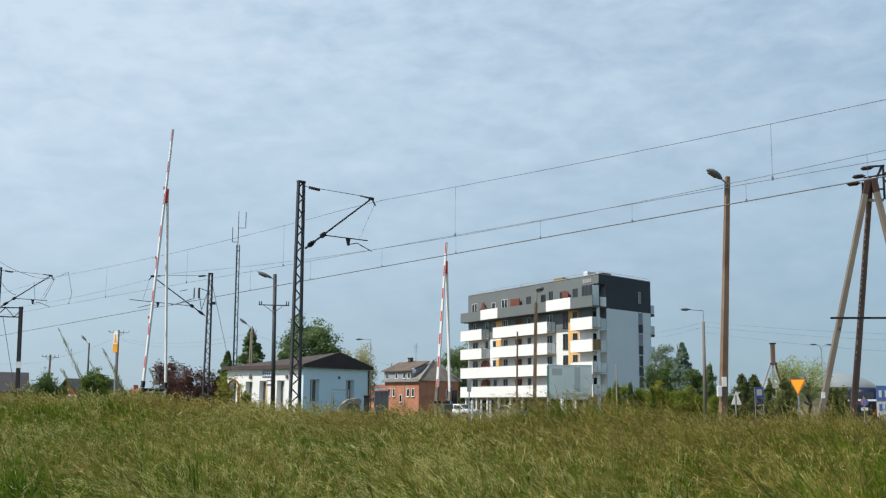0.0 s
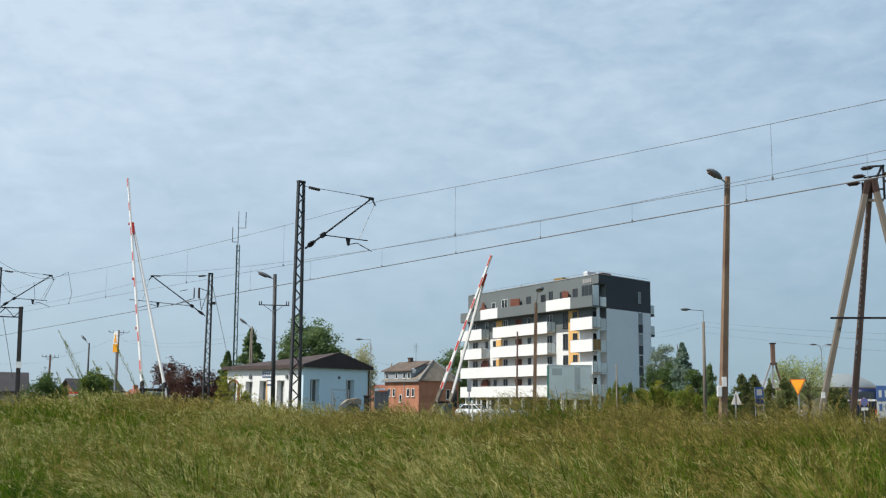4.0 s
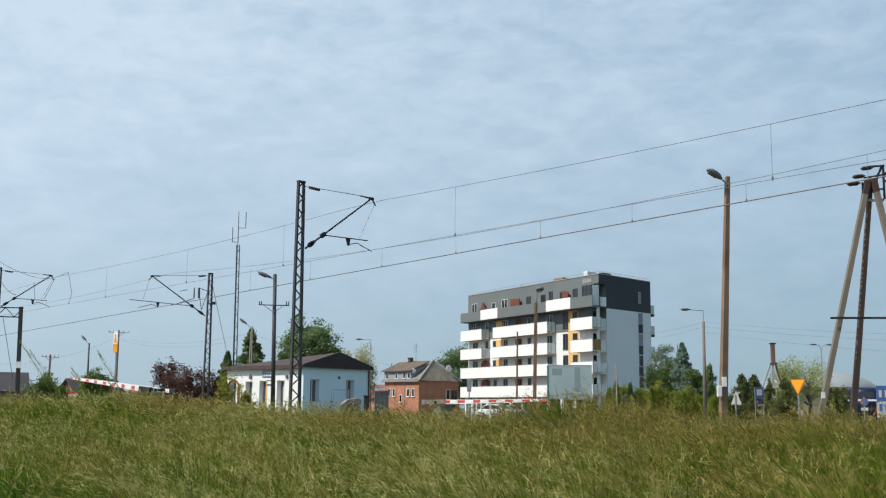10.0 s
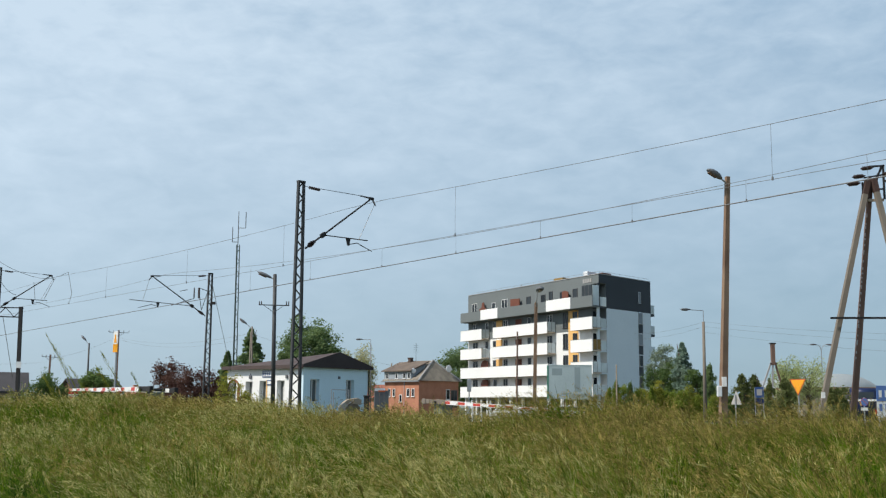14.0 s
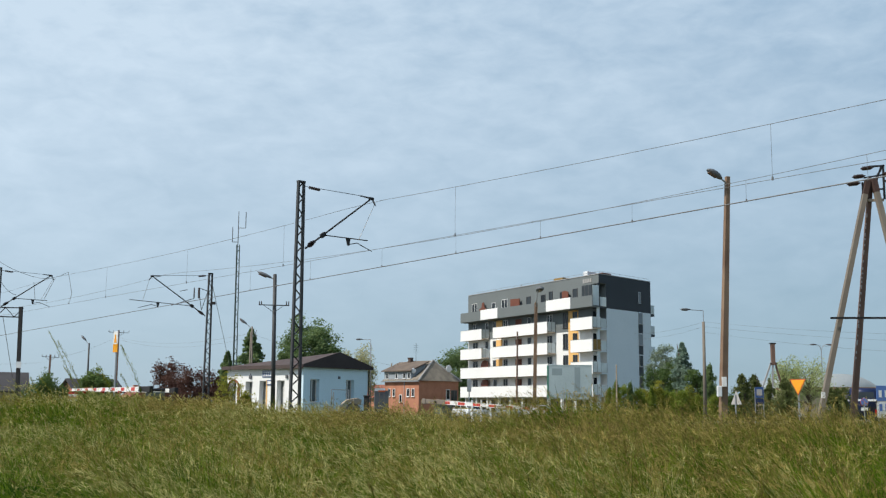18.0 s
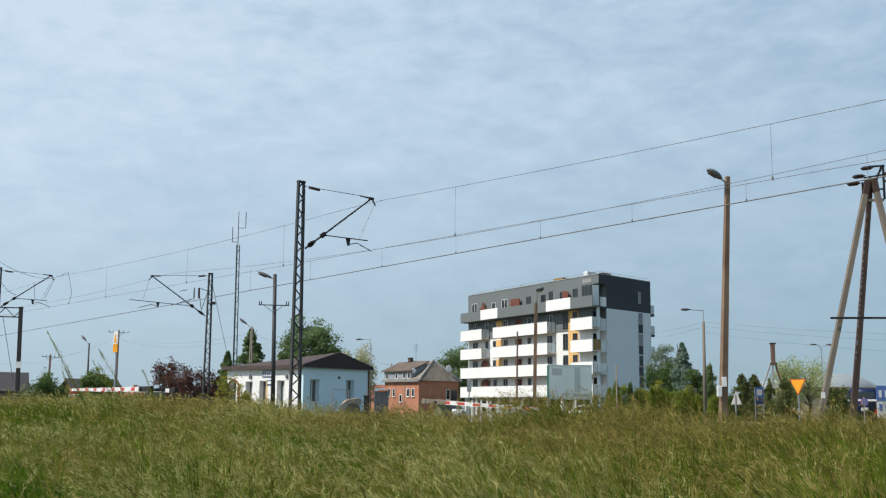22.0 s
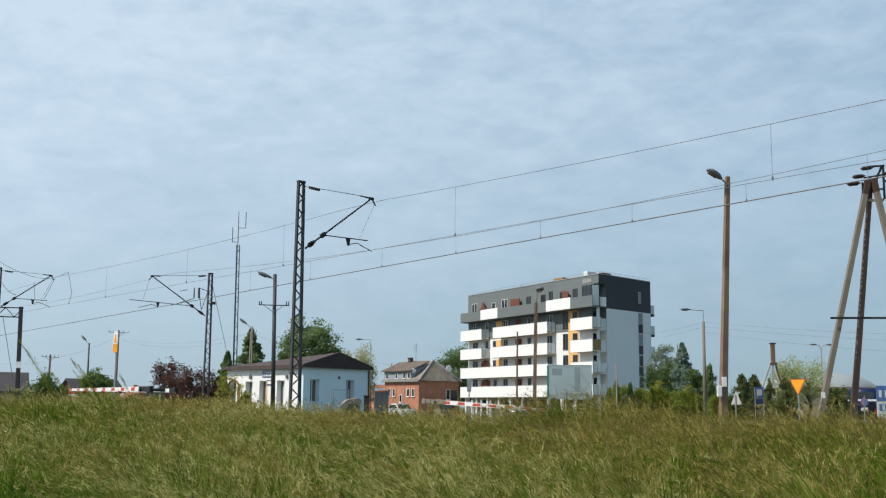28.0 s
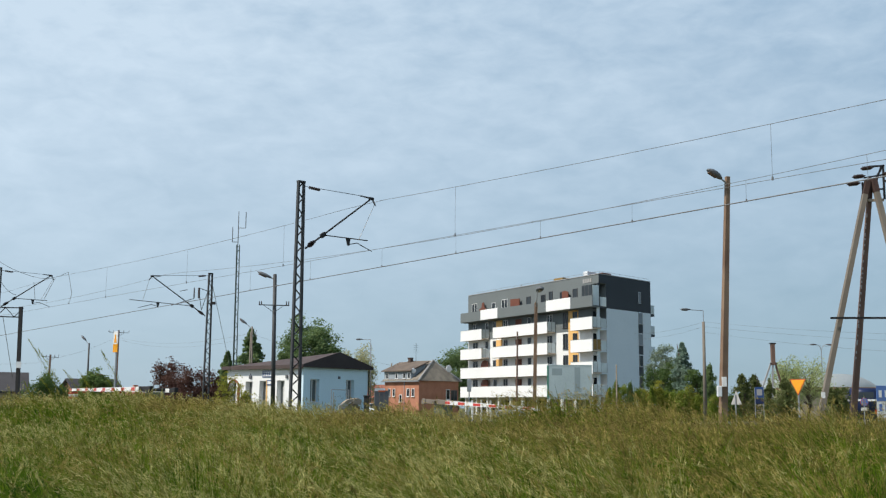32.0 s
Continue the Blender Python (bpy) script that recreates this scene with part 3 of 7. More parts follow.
# ---- lamps, posts and poles ----
def lamp_head(parent, x, y, z, yaw, size=1.0, tilt=12, fat=1.0):
    """A long cobra-style lamp head on its neck."""
    h = new("lamp_head")
    h.parent = parent
    h.matrix_basis = pose(x, y, z, 0, -tilt, yaw)
    bm = B()
    prof = [(0.0, 0.05, 0.05), (0.12, 0.09, 0.09), (0.36, 0.15, 0.11), (0.62, 0.15, 0.09), (0.78, 0.08, 0.04), (0.82, 0.03, 0.015)]
    rings = []
    for px, hw, hh in prof:
        rings.append([bm.verts.new((px * size, math.cos(a) * hw * size * (0.5 + 0.5 * fat), (math.sin(a) * hh if math.sin(a) > 0 else math.sin(a) * hh * 0.5) * size * fat)) for a in [i * math.tau / 12 for i in range(12)]])
    for p, q in zip(rings, rings[1:]):
        for i in range(12):
            bm.faces.new((p[i], p[(i + 1) % 12], q[(i + 1) % 12], q[i]))
    bm.faces.new(rings[0][::-1]); bm.faces.new(rings[-1])
    bmesh.ops.recalc_face_normals(bm, faces=bm.faces)
    part("housing", bm, "lamp_grey", h, smooth=True)
    bm = B()
    box(bm, 0.26 * size, 0.70 * size, -0.09 * size, 0.09 * size, -0.07 * size - 0.03 * size * fat, -0.05 * size, 0.015 * size)
    part("lens", bm, "lens_amber", h, "dull brownish lens")
    return h


def street_lamp(x, y, top, w0, w1, arm, yaw, label, material="concrete", lean=(0, 0), size=1.0, base_z=None, arm_rise=0.15, extras=(), tilt=12, stem=0.0, open_web=False, fat=1.0):
    """A tapered post, an arm and a lamp head. stem: a pipe that first runs straight up before the arm turns level."""
    z = ground_z(x, y) - 0.1 if base_z is None else base_z
    t = thing("street_lamp", label, "street lamp", x, y, z, group="street lamps")
    h = top - z
    bm = B()
    if open_web:        # two concrete chords tied by rungs, with openings between
        for sx in (-1, 1):
            c = B()
            bar(c, (sx * w0 * 0.36, 0, 0), (lean[0] + sx * w1 * 0.36, lean[1], h), w1 * 0.34, w1 * 0.9)
            part("chord", c, material, t)
        n = int(h / 0.55)
        for i in range(n):
            k0, k1 = i / n, (i + (0.42 if i % 2 else 0.6)) / n
            c = B()
            bar(c, (lean[0] * k0, 0, h * k0), (lean[0] * k1, 0, h * k1), w1 * 0.5, w1 * 0.5)
            part("rung", c, material, t)
        box(bm, lean[0] - w1 * 0.5, lean[0] + w1 * 0.5, -w1 * 0.5, w1 * 0.5, h - 0.02, h + 0.06, 0.01)
        part("cap", bm, material, t)
    elif material == "tanpole":        # square concrete posts stand askew to the road
        tapered(bm, w0 * 0.76, w0 * 0.76, w1 * 0.78, w1 * 0.78, h)
        bmesh.ops.rotate(bm, verts=bm.verts, cent=(0, 0, 0), matrix=Matrix.Rotation(radians(14), 3, "Z"))
        for v in bm.verts:
            v.co.x += lean[0] * v.co.z / h
            v.co.y += lean[1] * v.co.z / h
        part("post", bm, material, t)
    else:
        rod(bm, (0, 0, 0), (lean[0], lean[1], h), w0 / 2, w1 / 2, 12)
        part("post", bm, material, t, smooth=True)
    ca, sa = math.cos(radians(yaw)), math.sin(radians(yaw))
    bm = B()
    p0 = Vector((lean[0], lean[1], h - 0.25))
    if stem:
        rod(bm, p0, p0 + Vector((0, 0, stem)), 0.028)
        p0 = p0 + Vector((0, 0, stem))
    p2 = Vector((p0.x + ca * arm, p0.y + sa * arm, p0.z + arm_rise))
    rod(bm, p0, p2, 0.03, 0.026)
    part("arm", bm, "galv", t)
    lamp_head(t, p2.x, p2.y, p2.z, yaw, size, tilt, fat)
    for e in extras:
        e(t, h)
    return t


def utility_boxes(t, h):
    bm = B()
    box(bm, -0.17, -0.02, -0.22, -0.10, 1.42, 1.76, 0.02)
    part("meter_box", bm, "sheet_white", t, "pale grey meter box")
    bm = B()
    box(bm, 0.0, 0.14, -0.17, -0.12, 1.74, 2.04)
    part("notice", bm, "white_paint", t, "small white notice")


def post_crossarm(t, h):
    z = h - 1.75
    bm = B(); bar(bm, (-0.95, -0.15, z), (0.75, -0.15, z - 0.03), 0.05, 0.05)
    part("crossarm", bm, "darksteel", t)
    for k in (-0.92, -0.8, 0.6, 0.72):
        bm = B(); rod(bm, (k, -0.15, z), (k, -0.15, z + 0.2), 0.035, 0.025, 8)
        part("insulator", bm, "ceramic", t)
    for k in (-0.7, 0.5):
        bm = B(); bar(bm, (k, -0.15, z), (-0.1, -0.15, z - 0.42), 0.025, 0.025)
        part("brace", bm, "darksteel", t)


street_lamp(8.78, 34.0, 8.98, 0.285, 0.168, 0.24, 200, "weathered concrete lamp post with grey lamp head and meter box", "tanpole", lean=(0.40, 0), size=0.72, arm_rise=0.16, base_z=0.5, extras=(utility_boxes,), tilt=27, fat=1.7)
street_lamp(5.64, 66.0, 7.95, 0.165, 0.12, 0.36, -80, "brown concrete street lamp post with upturned grey lamp head", "tanpole", lean=(0.13, 0), base_z=0.5, arm_rise=0.95, size=1.2, tilt=4, open_web=True, fat=1.6)
street_lamp(19.93, 82.0, 8.2, 0.30, 0.2, 0.95, 180, "tapered concrete lamp post with a thin outstretched arm", "propgrey", lean=(0.04, 0), base_z=0.4, arm_rise=0.05, stem=1.1, tilt=3)
street_lamp(-9.32, 60.0, 8.85, 0.26, 0.20, 0.2, 178, "grey steel lamp post with a small crossarm", "steel", lean=(-0.12, 0), base_z=0.6, arm_rise=0.02, size=1.1, extras=(post_crossarm,), tilt=24)
street_lamp(-18.39, 105.0, 9.2, 0.19, 0.14, 0.55, 170, "grey street lamp post among conifers", "propgrey", lean=(-0.2, 0), base_z=0.4, arm_rise=0.45, size=1.2, tilt=38)
street_lamp(-18.6, 104.0, 8.6, 0.17, 0.13, 0.3, 10, "thin leaning grey pole beside a street lamp", "propgrey", lean=(0.1, 0), base_z=0.4, arm_rise=-0.2, size=0.4)
street_lamp(-7.84, 120.0, 8.5, 0.11, 0.09, 0.9, 180, "thin steel street lamp with a long straight arm", "lamp_grey", lean=(-0.12, 0), base_z=0.4, arm_rise=0.0, stem=0.7, tilt=2)
street_lamp(-36.01, 110.0, 7.7, 0.22, 0.16, 0.4, 160, "slim dark street lamp with a raised head", "steel", lean=(-0.06, 0), base_z=0.4, arm_rise=0.5, tilt=42)


def concrete_tripod():
    """A mains pole propped by two slanting legs, with a crossbeam and a head frame full of insulators."""
    x, y, z = 13.75, 36.5, 1.52
    z = 0.55
    t = thing("power_pole", "brown concrete power pole with slanting props and steel head", "power pole", x, y, z)
    top = Vector((14.83, 36.5, 9.48)) - Vector((x, y, z))
    bm = B()
    tapered(bm, 0.185, 0.17, 0.145, 0.13, top.z, (top.x, top.y))
    part("pole", bm, "brownpole", t)
    rng = random.Random(4)
    for i in range(26):        # pale flecks up one edge: sky through the pole's openings, put on as colour
        k = 0.30 + 0.56 * (i + rng.random() * 0.7) / 26
        bm = B(); box(bm, -0.012, 0.014 + 0.02 * rng.random(), -0.006, 0.01, 0, 0.05 + 0.09 * rng.random())
        fl = part("spalled_fleck", bm, "sheet_grey", t, "pale patch put on as sky showing through")
        fl.location = (top.x * k - 0.088 + 0.016 * k, -0.084 + 0.02 * k, top.z * k)
    foot = Vector((12.32, 36.0, 1.38)) - Vector((x, y, z))
    foot.z = -0.2
    bm = B()
    bar(bm, foot, Vector((14.63, 36.3, 9.36)) - Vector((x, y, z)), 0.19, 0.16)
    part("prop", bm, "propgrey", t, "grey concrete prop")
    foot2 = Vector((16.24, 35.5, 1.42)) - Vector((x, y, z))
    foot2.z = -0.2
    bm = B()
    bar(bm, foot2, Vector((14.8, 36.2, 9.42)) - Vector((x, y, z)), 0.19, 0.16)
    part("prop", bm, "propgrey", t, "grey concrete prop")
    bm = B()
    a, b = Vector((13.01, 35.9, 4.6)) - Vector((x, y, z)), Vector((16.23, 35.9, 4.63)) - Vector((x, y, z))
    bar(bm, a, b, 0.06, 0.07)
    part("crossbeam", bm, "darksteel", t)
    for p0, p1 in ((Vector((14.63, 36.3, 9.36)) - Vector((x, y, z)), foot), (Vector((14.8, 36.2, 9.42)) - Vector((x, y, z)), foot2)):
        bm = B(); bar(bm, p0 + Vector((0, -0.01, 0.03)), p0.lerp(p1, 0.05), 0.195, 0.17)
        part("prop_cap", bm, "rust", t, "rusty steel cap")
    hx, hz = top.x, top.z
    for (ax, az), (bx, bz), w in (((-0.36, -0.13), (-0.36, -0.76), 0.05), ((0.38, 0.48), (0.38, -0.72), 0.06), ((-0.12, 0.42), (0.42, 0.46), 0.06), ((-0.28, -0.7), (0.36, 0.44), 0.06), ((-0.36, -0.4), (0.38, -0.36), 0.05), ((-0.3, 0.02), (0.35, 0.14), 0.05), ((0.05, -0.3), (0.3, 0.4), 0.05)):
        bm = B()
        bar(bm, (hx + ax, -0.16, hz + az), (hx + bx, -0.16, hz + bz), w, w)
        part("head_bar", bm, "darksteel", t)
    bm = B(); bar(bm, (hx - 0.38, -0.2, hz - 0.78), (hx + 0.32, -0.2, hz - 0.76), 0.08, 0.09)
    part("head_beam", bm, "concrete", t, "pale wooden beam")
    for k in (-1, 1):
        bm = B(); bar(bm, (hx - 0.02 + 0.17 * k, -0.17, hz - 0.72), (hx + 0.0 + 0.05 * k, -0.17, hz + 0.02), 0.05, 0.15)
        part("saddle_plate", bm, "rust", t, "rusty saddle plate")
    for i, (ax, az, bx, bz) in enumerate(((-0.42, 0.33, 0.06, 0.40), (-0.74, 0.02, -0.24, 0.10), (-0.95, -0.25, -0.42, -0.16), (0.25, 0.13, 0.85, 0.15), (0.3, -0.12, 0.9, -0.15))):
        p, r = Vector((hx + ax, -0.2 - 0.05 * i, hz + az)), Vector((hx + bx, -0.15, hz + bz))
        bm = B()
        rod(bm, p, p.lerp(r, 0.18), 0.015, 0.05, 8)
        for k in range(5):
            a0, a1 = 0.18 + 0.64 * k / 5, 0.18 + 0.64 * (k + 0.85) / 5
            rod(bm, p.lerp(r, a0), p.lerp(r, a1), 0.078, 0.062, 8)
        rod(bm, p.lerp(r, 0.82), r, 0.05, 0.015, 8)
        part("insulator", bm, "ceramic", t)
    v = Vector((12.57, 35.8, 2.03)) - Vector((x, y, z))
    bm = B()
    box(bm, v.x - 0.06, v.x + 0.06, v.y - 0.16, v.y - 0.12, v.z - 0.10, v.z + 0.10)
    part("notice", bm, "white_paint", t, "small white notice")


concrete_tripod()


def far_pole():
    """A stub of a power pole on an A-frame behind the trees."""
    x, y = 28.88, 94.0
    t = thing("power_pole", "brown stub pole carried on a splayed concrete frame", "power pole", x, y, 0.4)
    bm = B()
    bar(bm, (0, 0, 5.05), (0, 0, 6.93), 0.38, 0.3)
    part("pole", bm, "brownpole", t)
    for dx in (-2.2, -0.25):
        bm = B()
        bar(bm, (dx, 0.1 * dx, 0), (dx * 0.06, 0.02, 5.4), 0.12, 0.12)
        part("prop", bm, "sheet_grey", t, "pale concrete prop")
    bm = B(); bar(bm, (1.6, 0.1, 0), (0.1, 0.02, 5.5), 0.14, 0.14)
    part("prop", bm, "brownpole", t, "dark stained prop")
    bm = B()
    bar(bm, (-0.3, -0.1, 5.2), (0.32, -0.1, 5.2), 0.1, 0.1)
    part("tie_beam", bm, "rust", t)
    bm = B()
    box(bm, -0.25, 0.25, -0.2, 0.2, 6.88, 6.98)
    part("cap", bm, "darksteel", t)


far_pole()


def twin_lamp():
    x, y, z = 49.34, 140.0, 3.56
    t = thing("street_lamp", "slim grey street lamp with two curved arms", "street lamp", x, y, 0.4, group="street lamps")
    bm = B()
    rod(bm, (0, 0, 0), (0, 0, 8.9), 0.09, 0.06)
    part("post", bm, "galv", t)
    for sx in (-1, 1):
        bm = B()
        last = Vector((0, 0, 8.7))
        for k in range(1, 6):
            a = k / 5 * math.pi / 2
            cur = Vector((sx * math.sin(a) * 0 + sx * (1 - math.cos(a)) * 0.6, 0, 8.7 + math.sin(a) * 1.0))
            rod(bm, last, cur, 0.04)
            last = cur
        part("arm", bm, "galv", t)
        lamp_head(t, last.x, 0, last.z, 0 if sx > 0 else 180, 1.1, 0)


twin_lamp()


def radio_mast():
    """A slender laced radio mast with stays and dipole aerials."""
    x, y, z = -21.48, 112.0, 3.15
    t = thing("radio_mast", "slender grey lattice radio mast with dipole aerials", "radio mast", x, y, 0.4)
    h = 17.9
    for i in range(3):
        a = i * math.tau / 3
        bm = B()
        rod(bm, (0.24 * math.cos(a), 0.24 * math.sin(a), 0), (0.18 * math.cos(a) - 0.16, 0.18 * math.sin(a), h), 0.06, 0.05, 6)
        part("leg", bm, "darkgreen", t)
    for i in range(40):
        bm = B()
        a, b = (i % 3) * math.tau / 3, ((i + 1) % 3) * math.tau / 3
        z0, z1 = i * h / 40, (i + 1) * h / 40
        sh = lambda zz: -0.16 * zz / h
        rod(bm, (0.22 * math.cos(a) + sh(z0), 0.22 * math.sin(a), z0), (0.22 * math.cos(b) + sh(z1), 0.22 * math.sin(b), z1), 0.04, seg=4)
        part("lacing", bm, "darkgreen", t)
    bm = B()
    rod(bm, (-0.16, 0, h), (-0.18, 0, h + 3.6), 0.05, 0.04, 6)
    rod(bm, (-0.17, 0, h + 1.8), (0.6, 0, h + 1.8), 0.035, seg=5)
    rod(bm, (0.6, 0, h + 1.8), (0.6, 0, h + 3.5), 0.045, seg=5)
    rod(bm, (-0.16, 0, h + 0.3), (-0.75, 0, h + 0.3), 0.035, seg=5)
    rod(bm, (-0.75, 0, h + 0.3), (-0.76, 0, h + 1.9), 0.045, seg=5)
    part("aerial", bm, "lamp_grey", t, "grey dipole aerials")


radio_mast()


def signal_gantry():
    """A dark post carrying a laced beam that reaches out over the tracks."""
    x, y, z = -20.33, 52.0, 2.17
    t = thing("signal_gantry", "dark steel gantry post with a laced crossbeam", "gantry", x, y, 0.5)
    h = 5.65
    bm = B()
    tapered(bm, 0.155, 0.17, 0.15, 0.16, h, (-0.13, 0))
    part("post", bm, "darksteel", t)
    for zz in (h - 0.05, h - 0.5):
        bm = B()
        bar(bm, (-0.05, 0.02, zz), (-7.0, -1.5, zz + 0.02), 0.05, 0.05)
        part("chord", bm, "darksteel", t)
    for i in range(18):
        bm = B()
        xa, xb = -i * 0.4, -(i + 1) * 0.4
        bar(bm, (xa, xa * 0.21, h - (0.5 if i % 2 else 0.05)), (xb, xb * 0.21, h - (0.05 if i % 2 else 0.5)), 0.035, 0.035)
        part("lacing", bm, "darksteel", t)
    bm = B()
    box(bm, -0.1, 0.12, -0.18, -0.14, 2.7, 3.0)
    part("plate", bm, "sheet_white", t, "small pale plate")


signal_gantry()


def sign_pylon():
    x, y = -16.56, 55.0
    t = thing("road_sign", "tall white and amber sign board on a grey post", "sign", x, y, 0.7, -30)
    bm = B()
    rod(bm, (-0.08, 0, 0), (-0.08, 0, 4.4), 0.045, 0.045)
    part("post", bm, "galv", t)
    bm = B()
    box(bm, -0.24, 0.08, -0.11, -0.07, 3.86, 4.50, 0.01)
    part("board", bm, "white_paint", t, "white board")
    bm = B()
    box(bm, -0.24, 0.08, -0.11, -0.07, 3.44, 3.85, 0.005)
    part("lower_board", bm, "sign_yellow", t, "amber board")
    bm = B()
    prism(bm, [(-0.17, 3.93), (0.01, 3.93), (-0.055, 4.34), (-0.105, 4.34)], -0.122, -0.112)
    part("symbol", bm, "sign_yellow", t, "amber tapered symbol")


sign_pylon()


def crossarm_pole(x, y, top, label, reach, lean=0.0):
    t = thing("utility_pole", label, "utility pole", x, y, 0.4)
    bm = B()
    tapered(bm, 0.24, 0.22, 0.17, 0.16, top - 0.4, (lean, 0))
    part("pole", bm, "brownpole", t)
    bm = B()
    bar(bm, (lean - reach, 0, top - 0.65), (lean + reach, 0, top - 0.75), 0.06, 0.06)
    part("crossarm", bm, "darksteel", t)
    for k in (-1, 1):
        bm = B(); bar(bm, (lean + reach * k * 0.6, 0, top - 0.72), (lean, 0, top - 1.15), 0.03, 0.03)
        part("brace", bm, "darksteel", t)
    for k in (-1, -0.5, 0.5, 1):
        bm = B()
        rod(bm, (lean + reach * k, 0, top - 0.66), (lean + reach * k, 0, top - 0.42), 0.04, 0.03, 8)
        part("insulator", bm, "ceramic", t)


crossarm_pole(-47.24, 130.0, 7.4, "wooden utility pole with insulators on a crossarm", 1.0, 0.03)
crossarm_pole(-42.13, 140.0, 11.1, "distant utility pole with insulators on a crossarm", 1.3)


def line_between(name, label, spans, r=0.008):
    """Loose wires: each span is (from, to, sag)."""
    t = thing(name, label, "wire", *spans[0][0])
    o = Vector(spans[0][0])
    for a, b, sag in spans:
        bm = B()
        a, b = Vector(a), Vector(b)
        tube(bm, [a.lerp(b, k / 12) - Vector((0, 0, sag * 4 * k / 12 * (1 - k / 12))) - o for k in range(13)], r, seg=4)
        part("strand", bm, "wire", t)
    return t


line_between("power_line", "thin sagging power lines running to a lamp post", [
    ((20.01, 82.0, 8.19), (25.81, 60.0, 5.8), 0.12), ((20.01, 82.0, 7.84), (25.79, 60.0, 5.43), 0.12), ((19.99, 82.0, 7.41), (25.75, 60.0, 4.8), 0.15),
    ((20.01, 82.0, 8.19), (21.3, 120.0, 9.95), 0.3), ((20.01, 82.0, 7.84), (21.29, 120.0, 9.31), 0.3)])
line_between("power_line", "thin sagging power lines between distant utility poles", [
    ((-47.54, 130.0, 6.84), (-42.41, 140.0, 10.19), 0.4), ((-42.41, 140.0, 10.19), (-18.75, 105.0, 8.53), 0.9), ((-42.39, 140.0, 9.97), (-18.73, 105.0, 8.09), 1.0), ((-47.52, 130.0, 6.57), (-52.91, 120.0, 6.09), 0.3), ((-18.75, 105.0, 8.53), (-9.59, 150.0, 7.78), 0.6), ((-9.59, 150.0, 7.78), (4.33, 172.0, 7.51), 0.6)], 0.009)
line_between("jumper_cable", "loose looping feeder cable beside the catenary bracket", [
    ((-23.92, 56.0, 9.28), (-21.85, 57.0, 8.22), 0.15), ((-21.85, 57.0, 8.22), (-20.05, 57.0, 8.48), 0.2), ((-20.02, 57.0, 8.48), (-19.77, 57.0, 7.33), -0.02), ((-19.77, 57.0, 7.33), (-19.92, 57.0, 6.79), 0.02), ((-23.23, 56.0, 7.91), (-22.75, 57.0, 7.24), 0.15), ((-21.83, 57.0, 7.92), (-21.71, 57.0, 7.01), 0.0), ((-20.7, 57.0, 8.17), (-21.23, 57.0, 7.02), 0.0)], 0.013)
line_between("guy_wire", "taut guy wire staying a catenary mast", [((-12.07, 56.0, 7.75), (-12.48, 64.0, 3.43), 0.0)], 0.014)
line_between("guy_wire", "taut guy wire below a signal gantry", [((-21.31, 52.0, 5.69), (-21.44, 54.0, 2.8), 0.0)], 0.014)


def tension_gear():
    """Section insulators and a steel V beside the second mast."""
    x, y, z = -12.65, 55.5, 7.24
    t = thing("tension_gear", "brown insulators and steel yoke hanging beside a mast", "insulator", x, y, z)
    for dx, dz, m in ((-0.25, 0.05, 0.6), (0.0, 0.05, 1.0)):
        bm = B()
        for k in range(5):
            rod(bm, (dx, 0, dz + 0.25 - k * 0.11), (dx, 0, dz + 0.15 - k * 0.11), 0.060 * m, 0.050 * m, 8)
        part("insulator", bm, "rust", t)
    for a, b in (((0.0, 0, 0.1), (0.16, 0, -0.85)), ((0.45, 0, 0.1), (0.16, 0, -0.85)), ((0.0, 0, 0.3), (0.55, 0, 0.1)), ((-0.25, 0, -0.25), (-1.4, 0, -0.62)), ((-0.6, 0, 0.2), (-1.0, 0, 0.12))):
        bm = B(); rod(bm, a, b, 0.017, seg=6)
        part("steel_link", bm, "darksteel", t)
    x, y, z = -12.0, 56.0, 6.8
    t = thing("junction_box", "small dark junction box on a catenary mast", "box", x, y, z)
    bm = B(); box(bm, -0.12, 0.12, -0.1, 0.1, -0.07, 0.07, 0.015)
    part("case", bm, "darksteel", t)
    bm = B(); bar(bm, (-0.35, 0, 0), (-0.1, 0, 0), 0.04, 0.04)
    part("strap", bm, "darksteel", t)


tension_gear()


def striped_board():
    x, y, z = -14.94, 44.0, 1.86
    t = thing("guard_board", "small red and white guard board by the crossing", "board", x, y, ground_z(x, y))
    for k in range(2):
        bm = B(); rod(bm, (-0.15 + 0.3 * k, 0, -0.1), (-0.15 + 0.3 * k, 0, z + 0.1 - ground_z(x, y)), 0.025)
        part("post", bm, "galv", t)
    for k in range(4):
        bm = B(); box(bm, -0.19, 0.19, -0.06, -0.03, z - ground_z(x, y) - 0.25 + k * 0.1, z - ground_z(x, y) - 0.15 + k * 0.1 - 0.004)
        part("band", bm, "red_paint" if k % 2 else "white_paint", t)


striped_board()


